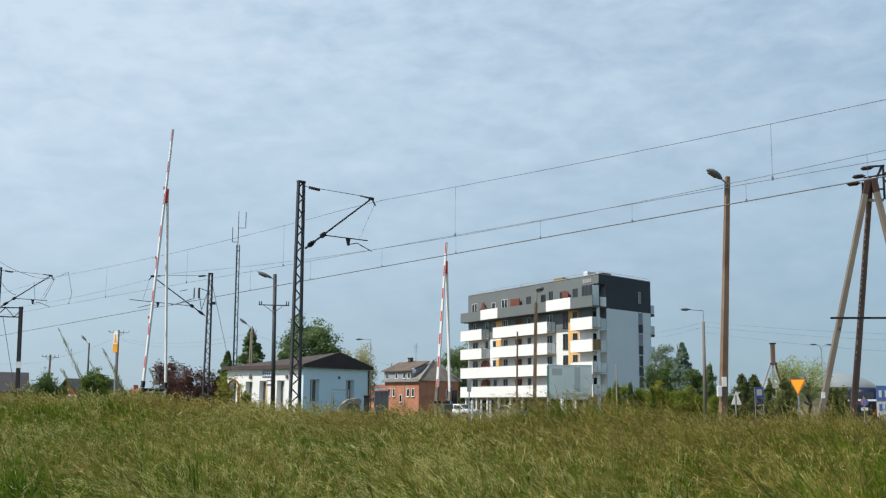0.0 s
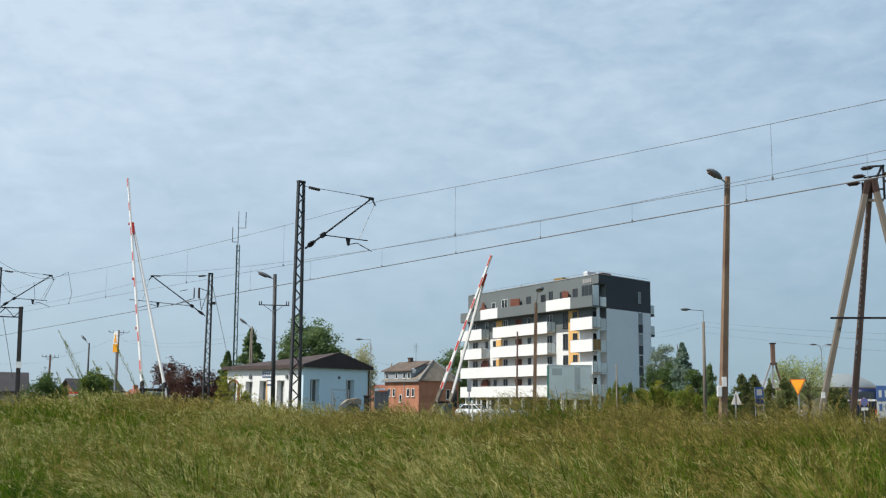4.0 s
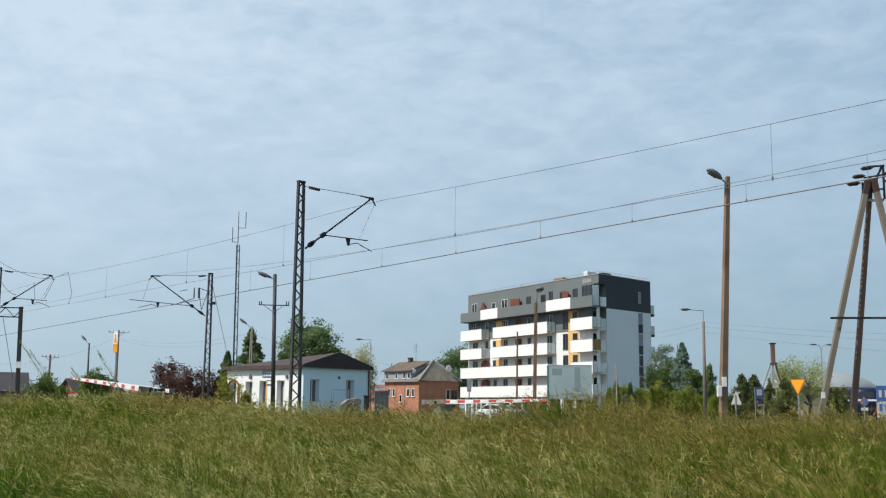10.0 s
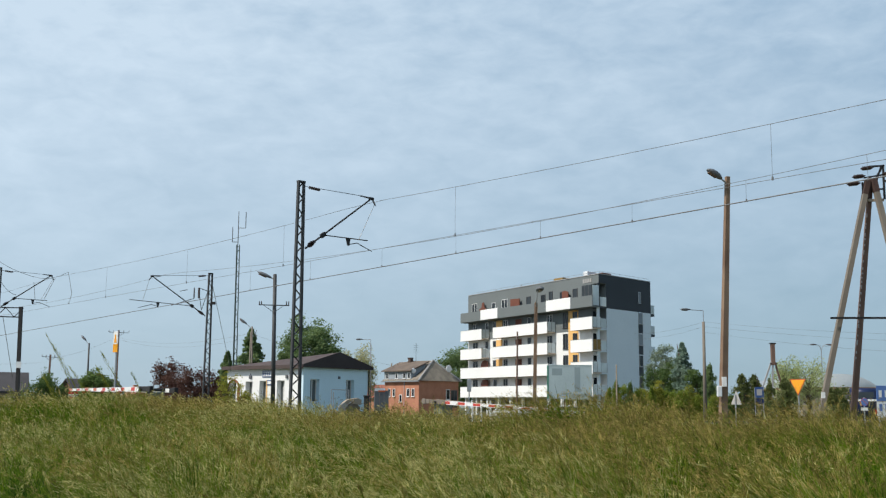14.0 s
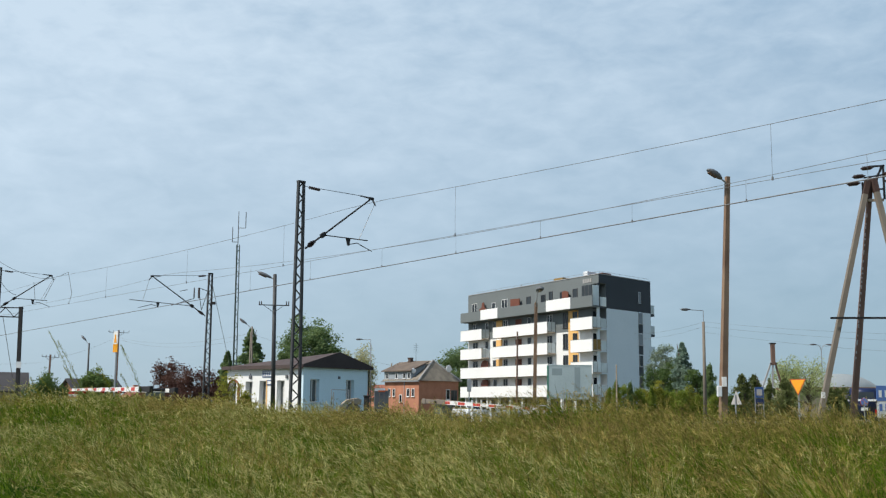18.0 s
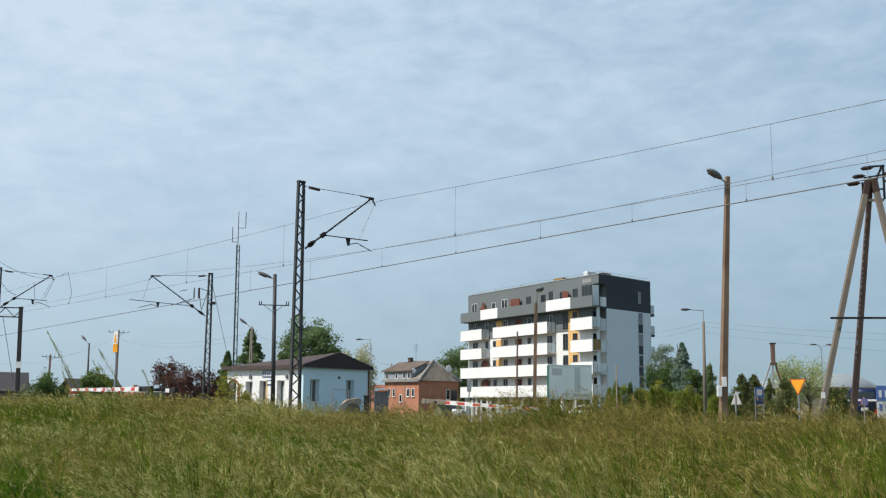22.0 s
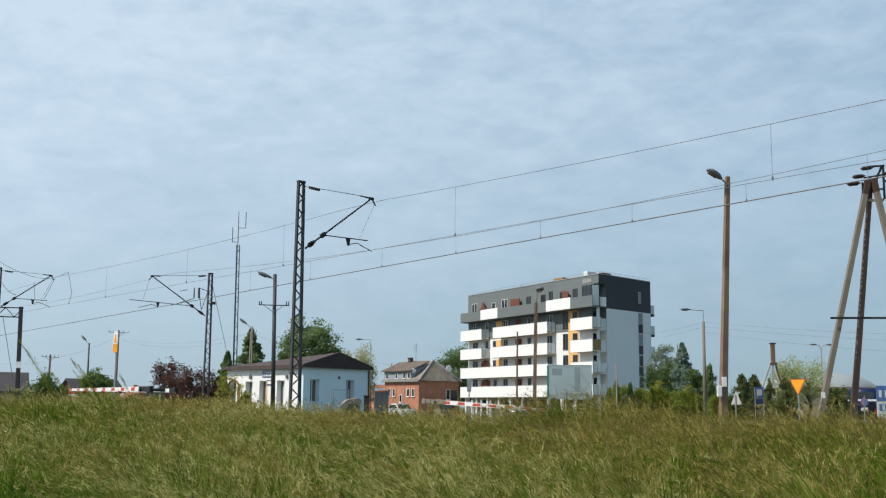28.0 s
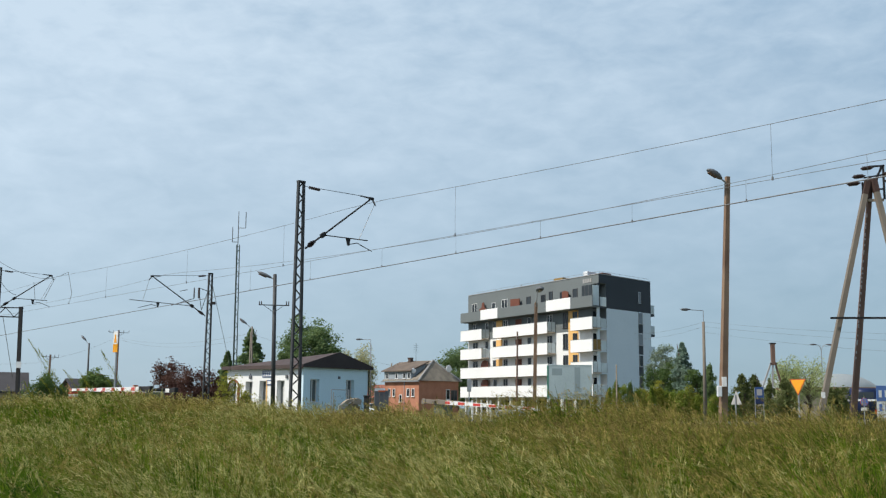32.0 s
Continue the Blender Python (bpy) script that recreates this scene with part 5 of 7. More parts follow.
def clutter():
    """What leans and lies by the gable wall: a frame, pale slabs and a bin."""
    x, y, z = -7.87, 82.0, 1.72
    t = thing("steel_frame", "grey steel frame standing against the white gable", "frame", x - 0.6, y + 1.2, 0.5, 50)
    for a, b in (((0, 0, 0), (0, 0, 2.3)), ((1.9, 0, 0), (1.9, 0, 2.3)), ((0, 0, 2.3), (1.9, 0, 2.3)), ((0.25, 0, 0), (0.25, 0, 2.1)), ((1.65, 0, 0), (1.65, 0, 2.1))):
        bm = B(); rod(bm, a, b, 0.035)
        part("tube", bm, "galv", t)
    t = thing("concrete_slabs", "pale concrete slabs propped up beside the gable", "slabs", x + 0.1, y - 0.8, 1.05, 25)
    for nm, pts, ya, yb, m in (("slab", [(-0.1, -0.1), (0.42, 0.0), (0.62, 0.62), (0.40, 0.78), (0.02, 0.52)], -0.3, -0.18, "sheet_grey"),
                               ("slab", [(0.35, 0.45), (0.9, 0.78), (1.35, 0.92), (1.30, 1.10), (0.75, 0.98), (0.32, 0.70)], -0.2, 0.25, "concrete"),
                               ("rubble_block", [(0.55, -0.3), (1.65, -0.3), (1.75, 0.45), (1.35, 0.82), (0.95, 0.66), (0.62, 0.3)], -0.12, 0.45, "propgrey"),
                               ("rubble_block", [(1.15, 0.7), (1.75, 0.6), (1.82, 0.98), (1.5, 1.12), (1.2, 1.02)], -0.25, 0.3, "concrete")):
        bm = B(); prism(bm, pts, ya, yb)
        part(nm, bm, m, t)
    bm = B(); rod(bm, (0.75, 0, -0.45), (0.75, 0, 0.8), 0.05)
    part("stake", bm, "galv", t)
    bm = B(); box(bm, -0.2, 2.0, -0.3, 0.4, -0.65, 0.12, 0.05)
    part("block", bm, "propgrey", t)
    x, y, z = -5.52, 80.0, 1.74
    t = thing("waste_bin", "dark waste bin beside the gable wall", "bin", x, y, 0.5)
    bm = B(); box(bm, -0.2, 0.2, -0.2, 0.2, 0, 1.75, 0.04)
    part("body", bm, "darksteel", t)
    bm = B(); box(bm, -0.24, 0.24, -0.24, 0.24, 1.75, 1.85, 0.02)
    part("lid", bm, "darksteel", t)
    x, y, z = -5.86, 95.0, 1.79
    t = thing("sheet_fence", "dark grey sheet metal fence beside the brick house", "fence", x, y, 0.4, 12)
    for i in range(3):
        bm = B(); box(bm, i * 0.42, i * 0.42 + 0.40, 0, 0.03, 0.1, 2.55)
        part("panel", bm, "lamp_grey", t)
    for i in range(2):
        bm = B(); bar(bm, (i * 1.2, 0.08, 0), (i * 1.2, 0.08, 2.75), 0.07, 0.07)
        part("post", bm, "galv", t)
    bm = B(); box(bm, 0.0, 0.9, -0.03, -0.01, 2.5, 2.75)
    part("notice_strip", bm, "sheet_white", t, "pale notice strip")
    bm = B(); box(bm, 0.3, 0.9, -0.045, -0.034, 2.42, 2.56)
    part("notice_stripe", bm, "sign_red", t, "red stripe")


clutter()


# ---- brick house ----
def brick_house():
    x, y, z = -3.06, 145.0, 3.12
    h = thing("brick_house", "orange brick house with a grey hipped mansard roof and a dormer", "house", x, y, 0, 40)
    W_, L_, e, r = 7.0, 7.6, 5.08, 7.95
    bm = B(); box(bm, 0, W_, 0, L_, 0.2, e)
    part("wall", bm, "brick_orange", h)
    o = 0.35
    bm = B()
    pts = [(-o, -o, e), (W_ + o, -o, e), (W_ + o, L_ + o, e), (-o, L_ + o, e), (W_ / 2 + 0.45, 1.9, r), (W_ / 2 - 0.3, L_ - 1.0, r)]
    v = [bm.verts.new(p) for p in pts]
    for q in ((0, 1, 4), (1, 2, 5, 4), (2, 3, 5), (3, 0, 4, 5), (3, 2, 1, 0)):
        bm.faces.new([v[i] for i in q])
    part("roof", bm, "slate", h)
    for a in (0, 1):
        bm = B(); rod(bm, Vector(pts[a]) + Vector((0, 0, 0.03)), Vector(pts[4]) + Vector((0, 0, 0.03)), 0.12, seg=6)
        part("hip_ridge", bm, "sheet_grey", h, "pale ridge capping")
    bm = B(); box(bm, -o - 0.06, -o + 0.05, -o, L_ + o, e - 0.15, e + 0.04)
    part("gutter", bm, "galv", h)
    bm = B(); prism(bm, [(0.0, e + 0.1), (0.0, e + 1.35), (2.4, e + 2.2), (2.4, e + 0.1)], 1.7, L_ + 0.1, "y")
    part("dormer", bm, "dormer_grey", h, "grey-boarded long dormer")
    bm = B(); prism(bm, [(-0.35, e + 1.28), (-0.35, e + 1.42), (2.9, e + 2.75), (2.9, e + 2.6)], 1.35, L_ + 0.4, "y")
    part("dormer_roof", bm, "slate_warm", h, "brownish dormer roof")
    for yy in (7.3, 5.17, 3.46, 2.4):
        w = window_unit(h, 0, 0.58, 0, 0, 0.8, 0, "frame_white")
        w.matrix_basis = pose(-0.02, yy, e + 0.3, 0, 0, -90)
    for ya, yb in ((6.2, 6.75), (5.15, 5.7), (1.95, 2.6), (0.9, 1.5)):
        w = window_unit(h, 0, yb - ya, 0, 0, 1.1, 0, "frame_white")
        w.matrix_basis = pose(-0.02, yb, 2.95, 0, 0, -90)
    w = window_unit(h, 0, 0.6, 0, 0, 1.05, 0, "frame_white")
    w.matrix_basis = pose(-0.02, 4.2, 2.2, 0, 0, -90)
    window_unit(h, 4.75, 5.45, -0.02, 2.6, 4.0, 0, "frame_white")
    window_unit(h, 5.65, 6.75, -0.02, 1.6, 3.9, 1, "frame_dark")
    bm = B(); box(bm, -0.06, -0.004, 3.1, 3.2, 0.3, e)
    part("downpipe", bm, "galv", h)
    for cx, cy, ct in ((W_ / 2 - 0.9, 5.2, r + 0.35),):
        bm = B(); box(bm, cx, cx + 0.55, cy, cy + 0.55, e + 1.2, ct, 0.03); box(bm, cx - 0.05, cx + 0.6, cy - 0.05, cy + 0.6, ct, ct + 0.1)
        part("chimney", bm, "dark_brick", h, "dark brick chimney")
    for cx, cy in ((1.0, 7.4), (1.9, 7.2), (2.3, 6.9)):
        bm = B(); rod(bm, (cx, cy, e + 1.4), (cx, cy, e + 2.55), 0.09, seg=8)
        part("vent_pipe", bm, "concrete", h)
    bm = B()
    rod(bm, (W_ / 2 - 0.7, 4.2, r - 0.3), (W_ / 2 - 0.7, 4.2, r + 2.4), 0.025)
    for k in range(4):
        rod(bm, (W_ / 2 - 1.1, 4.2, r + 1.2 + k * 0.3), (W_ / 2 - 0.3, 4.2, r + 1.2 + k * 0.3), 0.018, seg=4)
    part("aerial", bm, "steel", h)
    for px, py, pz, rr in ((0.2, 2.0, e + 1.35, 0.38), (W_ - 1.5, 0.9, e + 1.75, 0.50)):
        bm = B()
        bmesh.ops.create_uvsphere(bm, u_segments=14, v_segments=8, radius=rr, matrix=Matrix.Translation((px, py - 0.6, pz)) @ Matrix.Diagonal((1, 0.22, 1, 1)))
        rod(bm, (px, py - 0.5, pz), (px, py + 0.4, pz - 0.6), 0.03)
        part("satellite_dish", bm, "sheet_white", h, "pale satellite dish", True)


brick_house()


# ---- trees and shrubs ----
def mesh_from(name, verts, faces, material):
    me = bpy.data.meshes.new(name)
    nv, nf = len(verts), len(faces)
    k = faces.shape[1]
    me.vertices.add(nv)
    me.vertices.foreach_set("co", np.ascontiguousarray(verts, dtype=np.float32).ravel())
    me.loops.add(nf * k)
    me.loops.foreach_set("vertex_index", np.ascontiguousarray(faces, dtype=np.int32).ravel())
    me.polygons.add(nf)
    me.polygons.foreach_set("loop_start", np.arange(0, nf * k, k, dtype=np.int32))
    me.update(calc_edges=True)
    me.materials.append(M[material])
    return me


def leaves(rng, centres, size, droop=0.0):
    """A leaf-shaped quad at each centre, turned at random."""
    n = len(centres)
    a = rng.normal(size=(n, 3))
    a[:, 2] = a[:, 2] * 0.6 - droop
    a /= np.linalg.norm(a, axis=1)[:, None]
    b = np.cross(a, rng.normal(size=(n, 3)))
    b /= np.linalg.norm(b, axis=1)[:, None]
    s = size * rng.uniform(0.6, 1.3, (n, 1))
    v = np.stack([centres - a * s, centres + b * s * 0.45, centres + a * s, centres - b * s * 0.45], 1).reshape(-1, 3)
    return v, np.arange(n * 4).reshape(-1, 4)


def tree(name, label, x, y, height, width, shape, leaf, seed, n=3200, size=0.16, trunk=0.18, base=None, category="tree", skirt=0.15):
    """A tapered trunk with limbs, and a crown of leaf clumps gathered on the limbs' ends."""
    rng = np.random.default_rng(seed)
    z = ground_z(x, y) - 0.1 if base is None else base
    t = thing(name, label, category, x, y, z)
    bm = B()
    top = height * (0.97 if shape == "cone" else 0.75)
    segs = 5
    bend = [Vector((0, 0, 0))]
    for i in range(1, segs + 1):
        bend.append(Vector((rng.normal() * width * 0.015 * i, rng.normal() * width * 0.015 * i, top * i / segs)))
    for i in range(segs):
        rod(bm, bend[i], bend[i + 1], trunk * (1 - i / segs * 0.85), trunk * (1 - (i + 1) / segs * 0.85), 7)
    tips = []
    whorls = max(7, int(height / 0.42))
    limbs = whorls * 11 if shape == "cone" else 46
    for i in range(limbs):
        k = skirt + (0.97 - skirt) * (i + rng.random()) / limbs
        ang = rng.random() * math.tau
        if shape == "cone":         # whorls of branches that droop and lift a little at the end
            k = skirt + (0.99 - skirt) * (i // 11 + (0.55 if height > 6.0 else 1.0) * rng.random()) / whorls
            r = width / 2 * (1 - k) ** (0.9 if height > 6.0 else 0.6) * (rng.uniform(0.62, 1.16) if height > 6.0 else rng.uniform(0.3, 1.35)) + 0.05
            end = Vector((math.cos(ang) * r, math.sin(ang) * r, height * k - r * 0.26))
            start = Vector((0, 0, min(top, height * k)))
        else:
            e = (k - skirt) / (1 - skirt)
            prof = math.sqrt(max(0.02, 1 - (2 * e - 0.85) ** 2 / 1.35)) if shape != "bush" else math.sqrt(max(0.03, 1 - e ** 2.2))
            r = width / 2 * prof * rng.uniform(0.35, 1.18)
            end = Vector((math.cos(ang) * r, math.sin(ang) * r, height * k * rng.uniform(0.90, 1.06)))
            start = Vector((0, 0, min(top, height * k * 0.62)))
        rod(bm, start, end, trunk * 0.3 * (1 - k * 0.6), trunk * 0.06, 5)
        tips.append((start, end))
    part("trunk", bm, "bark", t)
    cs = []
    per = int(n * 3.0) // limbs
    for s, e in tips:
        s, e = np.array(s), np.array(e)
        if shape == "cone":
            k = rng.uniform(0.1, 1.05, (per, 1)) ** 0.8
            reach = np.hypot(*(e - s)[:2])
            c = s + (e - s) * k + rng.normal(size=(per, 3)) * np.array([0.20, 0.20, 0.0]) * (reach * (1.15 - k) + 0.06)
            c[:, 2] += rng.normal(size=per) * (0.075 if height > 6.0 else 0.13) + 0.10 * reach * (k[:, 0] - 0.6) ** 2
        else:
            blobs = e + rng.normal(size=(5, 3)) * width * 0.075
            which = rng.integers(0, 5, per)
            c = blobs[which] + rng.normal(size=(per, 3)) * np.array([0.062, 0.062, 0.048]) * width
            if shape == "willow":
                c[:, 2] -= rng.random(per) ** 1.5 * height * 0.22
        cs.append(c)
    c = np.concatenate(cs)
    c[:, 2] = np.maximum(c[:, 2], 0.15)
    v, f = leaves(rng, c, size, 0.6 if shape in ("willow", "cone") else 0.1)
    crown = new("crown", mesh_from("crown", v, f, leaf))
    crown.parent = t
    return t


tree("plum_tree", "purple-leaved plum bush beside the track", -19.75, 78.0, 4.1, 2.5, "round", "leaf_red", 11, 2300, 0.085, base=0.3, skirt=0.1)
tree("plum_tree", "purple-leaved plum bush beside the track", -18.2, 76.0, 3.6, 2.6, "round", "leaf_red", 12, 2300, 0.085, base=0.3, skirt=0.05)
tree("plum_tree", "low purple-leaved plum bush beside the track", -16.7, 77.0, 3.5, 2.5, "round", "leaf_red", 13, 2100, 0.085, base=0.3, skirt=0.05)
tree("spruce", "dark green spruce behind the railway house", -22.2, 125.0, 10.2, 9.0, "cone", "leaf_deep", 14, 9600, 0.15, base=0.3)
tree("spruce", "small dark spruce behind the railway house", -23.87, 120.0, 7.3, 5.0, "cone", "leaf_deep", 15, 4400, 0.14, base=0.3)
tree("linden_tree", "large dark green broadleaf tree behind the railway house", -16.8, 135.0, 11.5, 7.0, "round", "leaf_deep", 16, 8400, 0.17, base=0.3, trunk=0.3, skirt=0.3)
tree("linden_tree", "lower part of a broadleaf group behind the railway house", -18.6, 132.0, 7.8, 4.2, "round", "leaf_deep", 17, 3600, 0.17, base=0.3, trunk=0.25, skirt=0.3)
tree("linden_tree", "low dark broadleaf tree behind the railway house", -14.2, 133.0, 8.8, 3.6, "round", "leaf_deep", 66, 2800, 0.16, base=0.3, trunk=0.2, skirt=0.35)
tree("willow_tree", "pale green feathery tree behind the railway house", -11.3, 140.0, 8.9, 5.2, "willow", "leaf_cream", 18, 3000, 0.15, base=0.3, skirt=0.4)
tree("maple_tree", "dense dark green tree behind the brick house", 2.9, 195.0, 11.2, 8.0, "round", "leaf_deep", 19, 7600, 0.20, base=0.2, trunk=0.35, skirt=0.2)
tree("blue_spruce", "tall blue-green spruce beside the apartment block", 21.85, 98.0, 7.4, 5.0, "cone", "leaf_blue", 20, 6400, 0.10, base=0.3)
tree("rowan_tree", "grey-green broadleaf tree beside the apartment block", 21.6, 104.0, 7.0, 3.0, "round", "leaf_sage", 21, 3000, 0.10, base=0.3, skirt=0.3)
tree("rowan_tree", "dark green broadleaf tree beside a blue spruce", 20.6, 100.0, 5.3, 3.0, "round", "leaf_dark", 67, 3400, 0.11, base=0.3, skirt=0.05)
tree("rowan_tree", "low dark green tree beside a lamp post", 22.0, 93.0, 4.7, 2.2, "round", "leaf_dark", 68, 2600, 0.10, base=0.3, skirt=0.05)
tree("thuja", "slim dark thuja beside a lamp post", 22.32, 90.0, 4.9, 2.0, "cone", "leaf_deep", 22, 2600, 0.10, base=0.3)
tree("pine", "young dark pine by the road", 24.45, 88.0, 4.0, 3.3, "cone", "leaf_olive", 23, 1500, 0.11, base=0.3, skirt=0.05)
tree("pine", "young dark pine by the road", 26.04, 90.0, 4.1, 3.0, "cone", "leaf_olive", 24, 1400, 0.11, base=0.3, skirt=0.05)
tree("willow_tree", "pale yellow-green willow by the road", 30.7, 96.0, 6.0, 2.9, "willow", "leaf_pale", 25, 2500, 0.075, base=0.3, skirt=0.4)
tree("willow_tree", "low pale yellow-green willow by the road", 33.2, 98.0, 6.0, 3.8, "willow", "leaf_pale", 65, 2800, 0.075, base=0.3, skirt=0.45)
tree("larch", "dark green bush with loose twigs by the road", 22.9, 72.0, 3.1, 2.6, "cone", "leaf_olive", 26, 2000, 0.09, base=0.4, skirt=0.05)
tree("larch", "dark green bush by the road", 22.7, 75.0, 3.1, 1.5, "cone", "leaf_olive", 27, 1100, 0.09, base=0.4, skirt=0.05)
tree("garden_bush", "dark green bush behind a propped pole", 25.51, 70.0, 2.6, 1.8, "bush", "leaf_olive", 28, 1300, 0.10, base=0.4)
tree("garden_bush", "round dark green garden bush", -28.5, 78.0, 2.8, 3.0, "bush", "leaf_dark", 29, 3400, 0.09, base=0.4)
tree("garden_bush", "tall green garden bush beside a brick cottage", -21.2, 66.0, 3.0, 2.2, "bush", "leaf_green", 30, 3600, 0.085, base=0.4)
tree("flowering_bush", "yellow-flowering bush in front of the railway house", -14.25, 72.0, 2.9, 1.7, "bush", "leaf_yellow", 31, 620, 0.085, base=0.5)
tree("flowering_bush", "low yellow-green bush in front of the railway house", -12.76, 70.0, 2.0, 1.3, "bush", "leaf_yellow", 32, 450, 0.085, base=0.5)
for i, (bx, by, bh, bw, shape, lf) in enumerate((
    (14.23, 92.0, 2.2, 1.0, "cone", "leaf_lime"),
    (14.32, 89.0, 2.7, 1.2, "cone", "leaf_lime"),
    (15.09, 90.0, 2.3, 1.4, "bush", "leaf_lime"),
    (15.18, 87.0, 2.5, 1.2, "cone", "leaf_dark"),
    (15.91, 88.0, 2.1, 1.4, "bush", "leaf_lime"),
    (16.92, 90.0, 2.0, 1.3, "bush", "leaf_yellow"),
    (16.71, 86.0, 2.3, 1.1, "cone", "leaf_lime"),
    (17.4, 87.0, 2.7, 1.2, "bush", "leaf_yellow"),
    (18.2, 88.0, 1.9, 1.4, "bush", "leaf_lime"),
    (18.63, 87.0, 1.8, 1.3, "bush", "leaf_lime"),
    (19.04, 86.0, 2.0, 1.4, "bush", "leaf_lime"),
    (20.13, 88.0, 2.2, 1.3, "bush", "leaf_yellow"),
    (20.39, 86.0, 1.7, 1.3, "bush", "leaf_lime"),
    (21.32, 84.0, 1.8, 1.4, "bush", "leaf_lime"),
    (22.37, 84.0, 1.7, 1.3, "bush", "leaf_dark"),
)):
    tree("hedge_bush", "yellowing hedge bush before the apartment block" if lf == "leaf_yellow" else "green hedge bush before the apartment block", bx, by, bh + 0.6, bw * 1.2, shape, lf, 40 + i, 1500, 0.072, base=0.4, category="bush", trunk=0.05, skirt=0.05)


# ---- vehicles ----
def car(x, y, yaw, paint, label, name="car", length=4.1, hgt=1.48, wid=1.7):
    z = ground_z(x, y)
    c = thing(name, label, "car", x, y, z, yaw)
    k = length / 4.1
    bm = B()
    prism(bm, [(-2.05 * k, 0.28), (-2.05 * k, 0.72), (-1.95 * k, 0.92), (-0.95 * k, 0.98), (1.75 * k, 0.98), (2.02 * k, 0.85), (2.05 * k, 0.30)], -wid / 2, wid / 2)
    bmesh.ops.bevel(bm, geom=bm.edges[:], offset=0.05, segments=2, affect="EDGES")
    part("body", bm, paint, c, smooth=True)
    bm = B()
    prism(bm, [(-1.0 * k, 0.95), (-0.35 * k, hgt - 0.05), (0.0, hgt), (1.1 * k, hgt - 0.03), (1.85 * k, 0.95)], -wid / 2 + 0.14, wid / 2 - 0.14)
    bmesh.ops.bevel(bm, geom=bm.edges[:], offset=0.05, segments=2, affect="EDGES")
    part("cabin", bm, paint, c, smooth=True)
    for sy in (-1, 1):
        bm = B()
        yy = sy * (wid / 2 - 0.135)
        prism(bm, [(-0.78 * k, 1.0), (-0.32 * k, hgt - 0.14), (0.35 * k, hgt - 0.1), (0.35 * k, 1.0)], yy - 0.008, yy + 0.008)
        part("side_window", bm, "carglass", c)
        bm = B()
        prism(bm, [(0.43 * k, 1.0), (0.43 * k, hgt - 0.1), (1.1 * k, hgt - 0.12), (1.55 * k, 1.0)], yy - 0.008, yy + 0.008)
        part("side_window", bm, "carglass", c)
    bm = B()
    prism(bm, [(-1.02 * k, 0.98), (-0.99 * k, 0.98), (-0.40 * k, hgt - 0.06), (-0.43 * k, hgt - 0.06)], -wid / 2 + 0.2, wid / 2 - 0.2)
    part("windscreen", bm, "carglass", c)
    bm = B()
    prism(bm, [(1.14 * k, hgt - 0.07), (1.17 * k, hgt - 0.07), (1.84 * k, 1.0), (1.81 * k, 1.0)], -wid / 2 + 0.2, wid / 2 - 0.2)
    part("rear_window", bm, "carglass", c)
    for sx in (-1.28, 1.25):
        for sy in (-1, 1):
            w = new("wheel")
            w.parent = c
            w.matrix_basis = pose(sx * k, sy * (wid / 2 - 0.08), 0.31)
            bm = B(); rod(bm, (0, -0.1, 0), (0, 0.1, 0), 0.31, seg=18)
            part("tyre", bm, "rubber", w)
            bm = B(); rod(bm, (0, -0.11, 0), (0, 0.11, 0), 0.19, seg=14)
            part("rim", bm, "galv", w)
    for sy in (-1, 1):
        bm = B(); box(bm, -2.06 * k, -1.98 * k, sy * 0.62 - 0.16, sy * 0.62 + 0.16, 0.62, 0.78, 0.02)
        part("headlight", bm, "lens", c)
        bm = B(); box(bm, 1.99 * k, 2.06 * k, sy * 0.66 - 0.1, sy * 0.66 + 0.1, 0.6, 0.85, 0.02)
        part("tail_light", bm, "lamp_red", c)
    return c


MOVING_CAR = car(1.89, 108.0, 150, "car_white", "white hatchback driving slowly behind the crossing")
LATER_CAR = car(18.97, 106.0, 178, "car_white", "white car crossing behind the lowered barrier")
car(7.53, 116.0, 118, "car_silver", "pale silver-blue car parked before the apartment block")


